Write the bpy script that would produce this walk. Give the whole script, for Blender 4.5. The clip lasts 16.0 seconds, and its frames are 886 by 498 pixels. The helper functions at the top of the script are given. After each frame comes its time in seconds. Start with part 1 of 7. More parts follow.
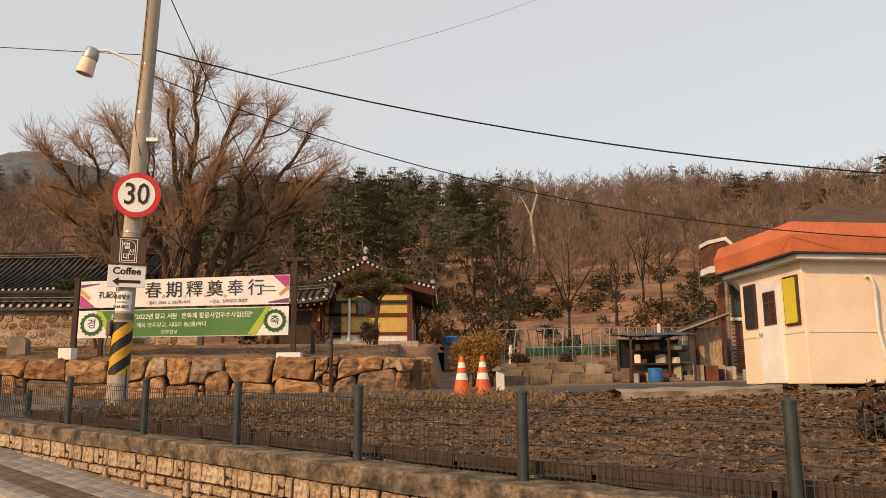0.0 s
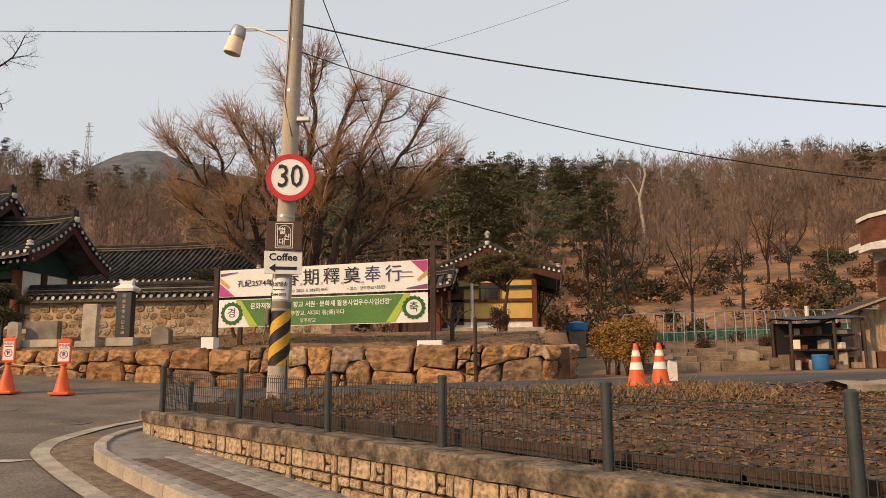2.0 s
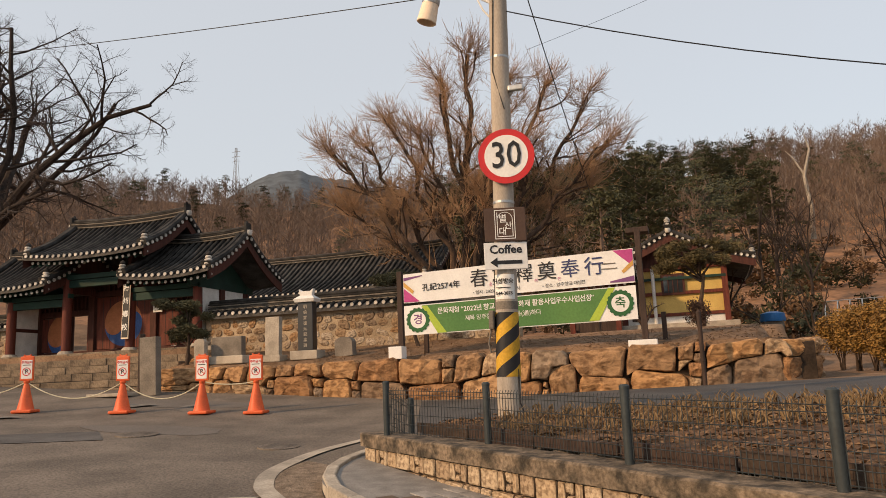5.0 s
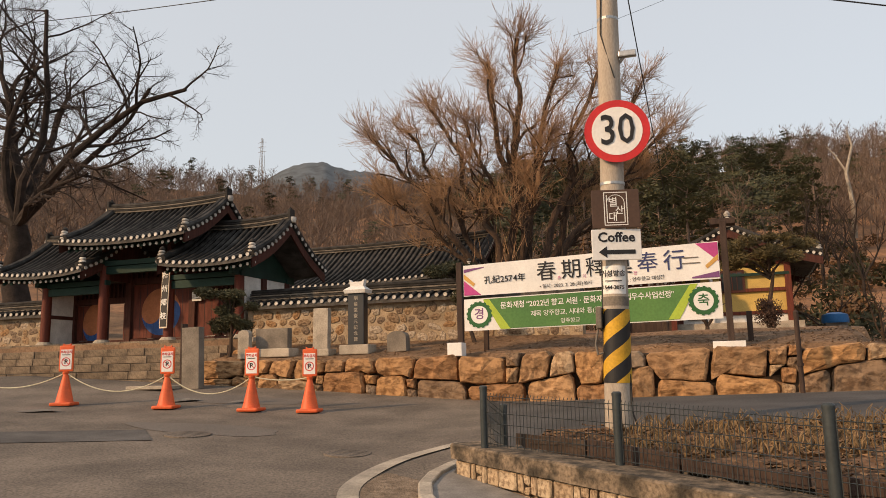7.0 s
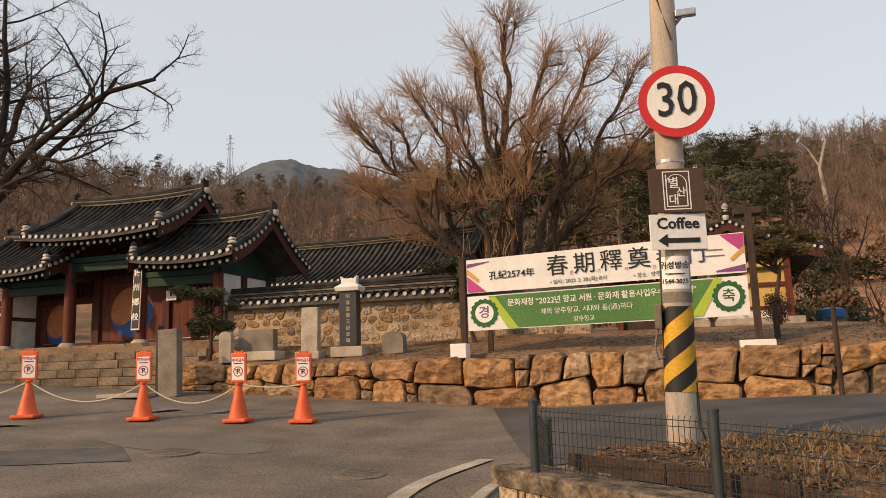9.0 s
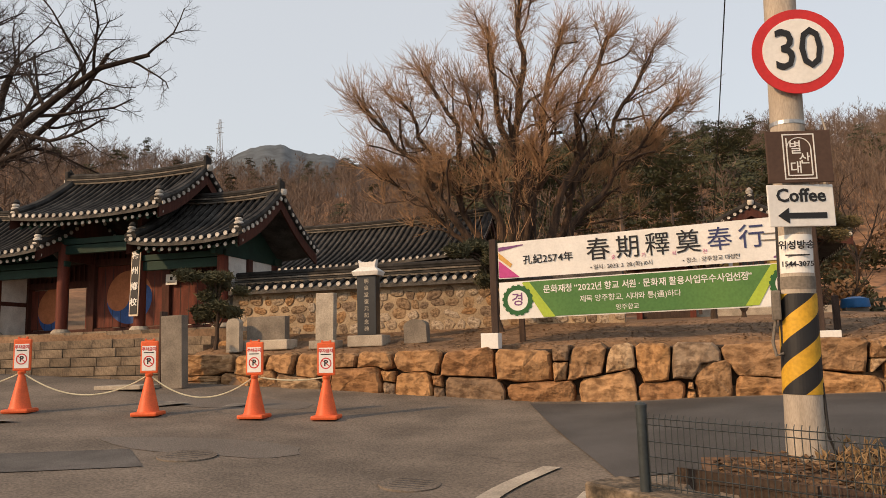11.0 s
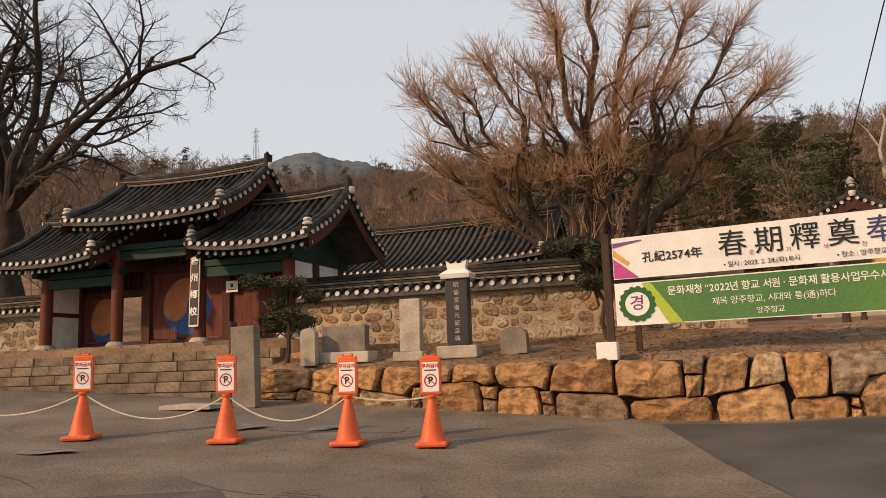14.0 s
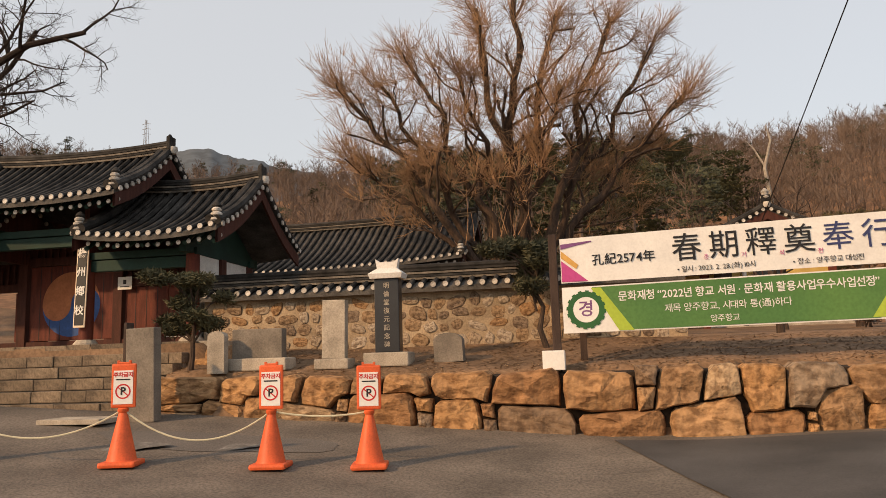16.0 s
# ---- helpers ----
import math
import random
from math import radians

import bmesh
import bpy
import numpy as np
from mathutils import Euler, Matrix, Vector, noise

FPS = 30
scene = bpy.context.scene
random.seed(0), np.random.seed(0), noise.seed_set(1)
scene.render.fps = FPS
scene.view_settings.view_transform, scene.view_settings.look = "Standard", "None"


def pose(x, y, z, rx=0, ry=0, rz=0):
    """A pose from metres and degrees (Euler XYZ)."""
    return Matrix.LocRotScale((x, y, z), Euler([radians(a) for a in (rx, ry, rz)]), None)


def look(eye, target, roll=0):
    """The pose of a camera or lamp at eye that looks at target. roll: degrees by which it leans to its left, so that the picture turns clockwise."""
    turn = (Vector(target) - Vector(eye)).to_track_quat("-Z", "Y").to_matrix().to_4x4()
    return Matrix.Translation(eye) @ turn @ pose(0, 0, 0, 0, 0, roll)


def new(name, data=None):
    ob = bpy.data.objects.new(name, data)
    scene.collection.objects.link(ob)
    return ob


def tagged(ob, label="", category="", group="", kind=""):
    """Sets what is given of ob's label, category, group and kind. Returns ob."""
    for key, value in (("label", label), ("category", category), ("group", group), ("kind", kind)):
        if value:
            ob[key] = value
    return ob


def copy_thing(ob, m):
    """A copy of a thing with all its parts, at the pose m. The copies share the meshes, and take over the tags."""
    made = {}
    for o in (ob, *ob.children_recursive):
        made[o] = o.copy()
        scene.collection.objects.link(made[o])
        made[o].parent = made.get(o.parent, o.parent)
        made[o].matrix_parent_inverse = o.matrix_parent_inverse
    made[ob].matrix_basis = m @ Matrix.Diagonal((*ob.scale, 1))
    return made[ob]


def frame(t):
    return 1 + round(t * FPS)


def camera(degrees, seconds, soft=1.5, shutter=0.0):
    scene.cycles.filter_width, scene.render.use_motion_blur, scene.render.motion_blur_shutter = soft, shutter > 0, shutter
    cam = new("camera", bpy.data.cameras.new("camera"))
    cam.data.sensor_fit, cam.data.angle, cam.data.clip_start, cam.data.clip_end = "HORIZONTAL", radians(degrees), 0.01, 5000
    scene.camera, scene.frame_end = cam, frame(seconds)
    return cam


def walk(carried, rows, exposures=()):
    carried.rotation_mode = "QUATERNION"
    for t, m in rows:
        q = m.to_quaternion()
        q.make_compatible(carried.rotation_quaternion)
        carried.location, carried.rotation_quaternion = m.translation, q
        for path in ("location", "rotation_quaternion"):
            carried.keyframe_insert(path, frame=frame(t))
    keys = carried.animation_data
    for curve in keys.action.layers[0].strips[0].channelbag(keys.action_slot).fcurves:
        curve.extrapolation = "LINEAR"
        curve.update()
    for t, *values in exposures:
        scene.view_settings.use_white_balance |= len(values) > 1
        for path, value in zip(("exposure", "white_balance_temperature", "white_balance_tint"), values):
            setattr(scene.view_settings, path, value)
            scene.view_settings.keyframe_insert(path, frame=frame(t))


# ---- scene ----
cam = camera(60.0, 16.0, 0.65)

PATH = [
    (0, (-0.014, 0.034, 0.375), (-0.025, 2.003, 0.727), -0.3),
    (0.5, (-0.328, 0.245, 0.379), (-0.388, 2.213, 0.73), 0.1),
    (1, (-0.614, 0.497, 0.39), (-0.702, 2.469, 0.718), -0.2),
    (1.5, (-0.946, 0.828, 0.424), (-1.131, 2.792, 0.753), -0.2),
    (2, (-1.258, 1.034, 0.462), (-1.518, 2.992, 0.78), -0.4),
    (2.5, (-1.513, 1.305, 0.485), (-1.908, 3.239, 0.805), -1.3),
    (3, (-1.795, 1.553, 0.494), (-2.212, 3.485, 0.802), -1.3),
    (3.5, (-2.091, 1.799, 0.519), (-2.527, 3.728, 0.815), -2.0),
    (4, (-2.379, 2.072, 0.558), (-2.831, 3.995, 0.871), -2.3),
    (4.5, (-2.741, 2.284, 0.586), (-3.285, 4.181, 0.912), -2.3),
    (5, (-3.075, 2.624, 0.608), (-3.674, 4.503, 0.939), -2.4),
    (7.5, (-4.656, 3.761, 0.796), (-5.313, 5.623, 1.111), -1.1),
    (8, (-4.927, 4.058, 0.836), (-5.565, 5.928, 1.148), -1.0),
    (8.5, (-5.224, 4.339, 0.874), (-5.837, 6.217, 1.186), -1.4),
    (9, (-5.453, 4.573, 0.897), (-6.033, 6.462, 1.205), -1.8),
    (11.5, (-6.848, 5.799, 1.041), (-7.403, 7.701, 1.313), -1.5),
    (12, (-7.079, 6.037, 1.083), (-7.655, 7.933, 1.361), -1.1),
    (12.5, (-7.37, 6.236, 1.119), (-7.97, 8.123, 1.403), -1.4),
    (13, (-7.696, 6.487, 1.156), (-8.3, 8.373, 1.434), -1.7),
    (13.5, (-8.012, 6.735, 1.161), (-8.648, 8.61, 1.446), -1.6),
    (14, (-8.285, 6.914, 1.186), (-8.923, 8.788, 1.475), -2.1),
    (14.5, (-8.603, 7.247, 1.228), (-9.228, 9.123, 1.522), -1.8),
    (15, (-8.833, 7.45, 1.254), (-9.443, 9.332, 1.551), -1.5),
    (15.5, (-9.021, 7.674, 1.267), (-9.499, 9.595, 1.554), -1.7),
    (16, (-9.263, 7.967, 1.272), (-9.641, 9.91, 1.564), -1.7),
]
walk(cam, [(t, look(eye, target, roll)) for t, eye, target, roll in PATH],
     [(0, 0.0, 6900, 11), (2, 0.0, 6700, 10), (3, 0.0, 6500, 10), (4.5, -0.03, 6450, 10), (8, 0.0, 6550, 10), (12, 0.0, 6500, 10), (14, 0.0, 6650, 11), (16, 0.0, 6700, 11)])

# ---- world, sun, exposure ----
scene.view_settings.exposure = 0.0
SUN_TO = Vector((-0.66, -0.68, 0.50)).normalized()
world = bpy.data.worlds.new("sky")
scene.world = world
world.use_nodes = True
wn = world.node_tree.nodes
sky = wn.new("ShaderNodeTexSky")
sky.sky_type = "NISHITA"
sky.sun_disc = False
sky.sun_elevation = math.asin(SUN_TO.z)
sky.sun_rotation = math.atan2(SUN_TO.x, SUN_TO.y)
sky.air_density, sky.dust_density, sky.ozone_density = 1.3, 3.0, 2.5
haze = wn.new("ShaderNodeBackground")
haze.inputs["Color"].default_value, haze.inputs["Strength"].default_value = (0.655, 0.652, 0.645, 1), 0.88
both = wn.new("ShaderNodeAddShader")
wn["Background"].inputs["Strength"].default_value = 0.05
wl = world.node_tree.links
wl.new(sky.outputs[0], wn["Background"].inputs["Color"])
wl.new(wn["Background"].outputs[0], both.inputs[0])
wl.new(haze.outputs[0], both.inputs[1])
wl.new(both.outputs[0], wn["World Output"].inputs["Surface"])
sun = new("sun", bpy.data.lights.new("sun", "SUN"))
sun.data.energy, sun.data.angle, sun.data.color = 3.7, radians(2.0), (1.0, 0.63, 0.33)
sun.matrix_basis = look(SUN_TO * 60, (0, 0, 0))

# ---- materials ----
MATS = {}


def mat(name, col, rough=0.8, var=0.25, scale=4.0, bump=0.25, fine=30.0, metal=0.0, rand=0.0, tint=None, spec=0.3, stretch=(1, 1, 1)):
    """A surface with broad stains (tint) and fine grain at real size."""
    if name in MATS:
        return MATS[name]
    m = bpy.data.materials.new(name)
    m.use_nodes = True
    t, n = m.node_tree, m.node_tree.nodes
    b = n["Principled BSDF"]
    co = n.new("ShaderNodeTexCoord")
    mp = n.new("ShaderNodeMapping")
    mp.inputs["Scale"].default_value = stretch
    t.links.new(co.outputs["Object"], mp.inputs[0])
    big, small = n.new("ShaderNodeTexNoise"), n.new("ShaderNodeTexNoise")
    for node, s, d in ((big, scale, 5), (small, fine, 4)):
        node.inputs["Scale"].default_value, node.inputs["Detail"].default_value = s, d
        t.links.new(mp.outputs[0], node.inputs["Vector"])
    ramp = n.new("ShaderNodeValToRGB")
    ramp.color_ramp.elements[0].position, ramp.color_ramp.elements[1].position = 0.36, 0.66
    tc = tint or tuple(c * (1 - 1.6 * var) for c in col)
    ramp.color_ramp.elements[0].color, ramp.color_ramp.elements[1].color = (*tc, 1), (*col, 1)
    t.links.new(big.outputs["Fac"], ramp.inputs[0])
    mul = n.new("ShaderNodeMix")
    mul.data_type, mul.blend_type = "RGBA", "MULTIPLY"
    mul.inputs["Factor"].default_value = min(1, var * 2.2)
    g = n.new("ShaderNodeValToRGB")
    g.color_ramp.elements[0].position, g.color_ramp.elements[1].position = 0.3, 0.62
    g.color_ramp.elements[0].color, g.color_ramp.elements[1].color = (0.45, 0.45, 0.45, 1), (1.1, 1.1, 1.1, 1)
    t.links.new(small.outputs["Fac"], g.inputs[0])
    t.links.new(ramp.outputs[0], mul.inputs["A"])
    t.links.new(g.outputs[0], mul.inputs["B"])
    last = mul.outputs["Result"]
    if rand:
        info, hsv, ma = n.new("ShaderNodeObjectInfo"), n.new("ShaderNodeHueSaturation"), n.new("ShaderNodeMapRange")
        ma.inputs["To Min"].default_value, ma.inputs["To Max"].default_value = 1 - rand, 1 + rand
        t.links.new(info.outputs["Random"], ma.inputs["Value"])
        t.links.new(ma.outputs[0], hsv.inputs["Value"])
        t.links.new(last, hsv.inputs["Color"])
        last = hsv.outputs[0]
    t.links.new(last, b.inputs["Base Color"])
    b.inputs["Roughness"].default_value, b.inputs["Metallic"].default_value = rough, metal
    b.inputs["Specular IOR Level"].default_value = spec
    if bump:
        bp = n.new("ShaderNodeBump")
        bp.inputs["Strength"].default_value, bp.inputs["Distance"].default_value = bump, 0.02
        t.links.new(small.outputs["Fac"], bp.inputs["Height"])
        t.links.new(bp.outputs[0], b.inputs["Normal"])
    MATS[name] = m
    return m


def stone_mat(name, cols, scale=5.0):
    """Weathered stone: each piece takes its own hue between the given colours."""
    m = mat(name, cols[0], 0.9, 0.34, scale, 1.0, 13.0)
    for node in m.node_tree.nodes:
        if node.type == "TEX_NOISE":
            node.inputs["Detail"].default_value = 10.0
        if node.type == "BUMP":
            node.inputs["Distance"].default_value = 0.035
    t, n = m.node_tree, m.node_tree.nodes
    b = n["Principled BSDF"]
    old = b.inputs["Base Color"].links[0].from_socket
    info, ramp, mix = n.new("ShaderNodeObjectInfo"), n.new("ShaderNodeValToRGB"), n.new("ShaderNodeMix")
    for i, c in enumerate(cols):
        e = ramp.color_ramp.elements[0] if i == 0 else ramp.color_ramp.elements.new(i / len(cols))
        e.position, e.color = i / len(cols), (*c, 1)
    ramp.color_ramp.interpolation = "CONSTANT"
    ramp.color_ramp.elements[-1].color = (*cols[-1], 1)
    mix.data_type, mix.blend_type = "RGBA", "MIX"
    mix.inputs["Factor"].default_value = 0.72
    t.links.new(info.outputs["Random"], ramp.inputs[0])
    t.links.new(old, mix.inputs["A"])
    t.links.new(ramp.outputs[0], mix.inputs["B"])
    # lichen and rust stains
    st, sr, m2 = n.new("ShaderNodeTexNoise"), n.new("ShaderNodeValToRGB"), n.new("ShaderNodeMix")
    st.inputs["Scale"].default_value, st.inputs["Detail"].default_value = 4.5, 9.0
    sr.color_ramp.elements[0].position, sr.color_ramp.elements[1].position = 0.38, 0.56
    sr.color_ramp.elements[0].color, sr.color_ramp.elements[1].color = (0.42, 0.36, 0.32, 1), (1.15, 1.12, 1.08, 1)
    m2.data_type, m2.blend_type = "RGBA", "MULTIPLY"
    m2.inputs["Factor"].default_value = 0.85
    t.links.new(st.outputs["Fac"], sr.inputs[0])
    t.links.new(mix.outputs["Result"], m2.inputs["A"])
    t.links.new(sr.outputs[0], m2.inputs["B"])
    t.links.new(m2.outputs["Result"], b.inputs["Base Color"])
    return m


ASPHALT = mat("asphalt", (0.19, 0.158, 0.128), 0.92, 0.38, 0.9, 0.6, 30, tint=(0.115, 0.096, 0.078))
ASPHALT_NEW = mat("asphalt_dark", (0.085, 0.08, 0.078), 0.92, 0.25, 0.7, 0.3, 60)
EARTH = mat("bare_earth", (0.25, 0.155, 0.09), 0.95, 0.3, 0.8, 0.6, 14)
SOIL = mat("garden_soil", (0.18, 0.105, 0.06), 0.97, 0.32, 1.6, 0.9, 16, tint=(0.085, 0.05, 0.03))
FOREST_FLOOR = mat("leaf_litter", (0.36, 0.19, 0.095), 0.95, 0.36, 0.22, 0.9, 2.2, tint=(0.15, 0.085, 0.05))
GRANITE = mat("granite", (0.45, 0.395, 0.32), 0.85, 0.22, 3.0, 0.25, 40, rand=0.12)
GRANITE_GREY = mat("grey_granite", (0.225, 0.195, 0.16), 0.85, 0.22, 3.0, 0.25, 40, rand=0.12)
STELE_BLACK = mat("black_marble", (0.018, 0.018, 0.02), 0.35, 0.2, 5, 0.05, 40, spec=0.5)
BOULDER = stone_mat("boulder", [(0.42, 0.26, 0.135), (0.30, 0.185, 0.10), (0.46, 0.34, 0.215), (0.17, 0.125, 0.09), (0.36, 0.265, 0.17), (0.44, 0.25, 0.11), (0.25, 0.20, 0.15), (0.30, 0.16, 0.075), (0.38, 0.22, 0.105)], 3.0)
COBBLE = stone_mat("wall_stone", [(0.36, 0.25, 0.15), (0.28, 0.20, 0.13), (0.52, 0.45, 0.36), (0.22, 0.17, 0.13), (0.40, 0.24, 0.12), (0.44, 0.36, 0.27)], 5.0)
CLAY = mat("clay_mortar", (0.46, 0.35, 0.23), 0.95, 0.25, 2.0, 0.5, 25)
ROOFTILE = mat("grey_roof_tile", (0.055, 0.051, 0.047), 0.8, 0.35, 3.0, 0.3, 30, tint=(0.018, 0.017, 0.016), rand=0.3, spec=0.2)
PAN_TILE = mat("weathered_pan_tile", (0.115, 0.105, 0.094), 0.85, 0.35, 3.0, 0.3, 30, tint=(0.05, 0.046, 0.042))
PLASTER = mat("white_plaster", (0.72, 0.70, 0.66), 0.85, 0.12, 3.0, 0.15, 30)
TILE_END = mat("plastered_tile_end", (0.60, 0.56, 0.50), 0.85, 0.25, 6.0, 0.2, 30, rand=0.3)
RIDGE_LIME = mat("weathered_ridge_lime", (0.22, 0.19, 0.155), 0.9, 0.3, 4.0, 0.2, 30)
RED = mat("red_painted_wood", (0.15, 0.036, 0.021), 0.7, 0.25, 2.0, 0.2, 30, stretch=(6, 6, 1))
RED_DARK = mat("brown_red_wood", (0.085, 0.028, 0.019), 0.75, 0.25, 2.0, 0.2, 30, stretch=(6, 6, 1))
GREEN = mat("green_painted_wood", (0.014, 0.045, 0.034), 0.7, 0.2, 2.0, 0.15, 30)
CONCRETE = mat("concrete", (0.34, 0.31, 0.27), 0.9, 0.25, 2.0, 0.35, 35, tint=(0.2, 0.17, 0.14))
COPING = mat("mossy_coping", (0.24, 0.185, 0.13), 0.95, 0.42, 5.5, 0.9, 26, tint=(0.05, 0.042, 0.032))
STEP = mat("weathered_step_stone", (0.215, 0.165, 0.115), 0.92, 0.34, 2.4, 0.6, 24, tint=(0.11, 0.085, 0.062), rand=0.25)
POLE = mat("pole_concrete", (0.46, 0.40, 0.33), 0.9, 0.18, 2.0, 0.2, 40, stretch=(3, 3, 0.6))
FENCE = mat("grey_green_steel", (0.05, 0.06, 0.063), 0.5, 0.15, 4, 0.05, 40, metal=0.2)
STEEL = mat("galvanised_steel", (0.45, 0.45, 0.44), 0.4, 0.15, 6, 0.05, 40, metal=0.8)
BARK = mat("bark", (0.085, 0.058, 0.042), 0.95, 0.3, 3.0, 0.8, 18, stretch=(3, 3, 0.7))
TWIG = mat("twigs", (0.37, 0.225, 0.125), 0.9, 0.2, 1.0, 0.0, 10)
TWIG_GREY = mat("grey_twigs", (0.085, 0.062, 0.05), 0.9, 0.2, 1.0, 0.0, 10)
NEEDLE = mat("pine_needles", (0.125, 0.108, 0.05), 0.8, 0.35, 0.6, 0.0, 3, tint=(0.04, 0.043, 0.022))
NEEDLE_FAR = mat("far_pine_needles", (0.085, 0.083, 0.04), 0.85, 0.35, 0.12, 0.0, 0.7, tint=(0.04, 0.047, 0.025))
BRANCH_FAR = mat("far_bare_branches", (0.215, 0.155, 0.118), 0.95, 0.3, 0.06, 0.0, 0.5, tint=(0.135, 0.10, 0.08))
WHITE = mat("white_paint", (0.78, 0.77, 0.74), 0.5, 0.06, 3, 0.05, 30)
BLACK = mat("black_paint", (0.02, 0.02, 0.022), 0.5, 0.1, 3, 0.03, 30)
YELLOW = mat("yellow_paint", (0.62, 0.36, 0.03), 0.55, 0.15, 4, 0.05, 30)
SIGN_RED = mat("sign_red", (0.55, 0.03, 0.03), 0.4, 0.08, 4, 0.0, 30)
ORANGE = mat("orange_plastic", (0.75, 0.13, 0.04), 0.5, 0.12, 4, 0.04, 40, rand=0.06)
BROWN_SIGN = mat("brown_board", (0.085, 0.05, 0.035), 0.6, 0.1, 4, 0.05, 30)
DARK_WOOD = mat("dark_wood", (0.07, 0.045, 0.035), 0.8, 0.25, 2, 0.3, 25, stretch=(6, 6, 1))
CREAM = mat("cream_panel", (0.86, 0.70, 0.53), 0.6, 0.08, 1.2, 0.06, 30)
FASCIA = mat("terracotta_fascia", (0.60, 0.17, 0.07), 0.6, 0.15, 1.5, 0.06, 30)
BRICK = mat("red_brick", (0.22, 0.085, 0.05), 0.9, 0.25, 3, 0.4, 20, rand=0.25)
MORTAR = mat("brick_mortar", (0.36, 0.32, 0.27), 0.95, 0.2, 3, 0.3, 30)
YELLOW_WALL = mat("yellow_limewash", (0.60, 0.42, 0.13), 0.85, 0.12, 2, 0.1, 30)
GLASS_DARK = mat("dark_window_glass", (0.03, 0.035, 0.04), 0.08, 0.1, 2, 0.0, 10, spec=0.6)
BLUE = mat("blue_plastic", (0.03, 0.16, 0.42), 0.45, 0.1, 3, 0.03, 20)
BLUE_PAINT = mat("blue_paint", (0.03, 0.09, 0.28), 0.6, 0.15, 3, 0.05, 20)
TAEGEUK_RED = mat("ochre_red_paint", (0.42, 0.15, 0.06), 0.65, 0.15, 3, 0.05, 20)
TARP = mat("faded_tarpaulin", (0.34, 0.27, 0.19), 0.7, 0.2, 2, 0.2, 14)
STRAW = mat("dry_stalks", (0.28, 0.19, 0.10), 0.9, 0.3, 3, 0.0, 10)
ROPE = mat("pale_rope", (0.60, 0.56, 0.40), 0.8, 0.1, 10, 0.3, 120)
CABLE = mat("black_cable", (0.015, 0.015, 0.015), 0.6, 0.05, 5, 0.0, 20)
PAVER = mat("grey_paver", (0.30, 0.28, 0.255), 0.9, 0.2, 4, 0.3, 50, rand=0.15)
TACTILE = mat("brown_paver", (0.15, 0.105, 0.075), 0.9, 0.2, 4, 0.3, 50, rand=0.15)
BLOCKFACE = stone_mat("split_block", [(0.42, 0.32, 0.21), (0.38, 0.29, 0.20), (0.46, 0.37, 0.26), (0.33, 0.25, 0.17)], 6.0)


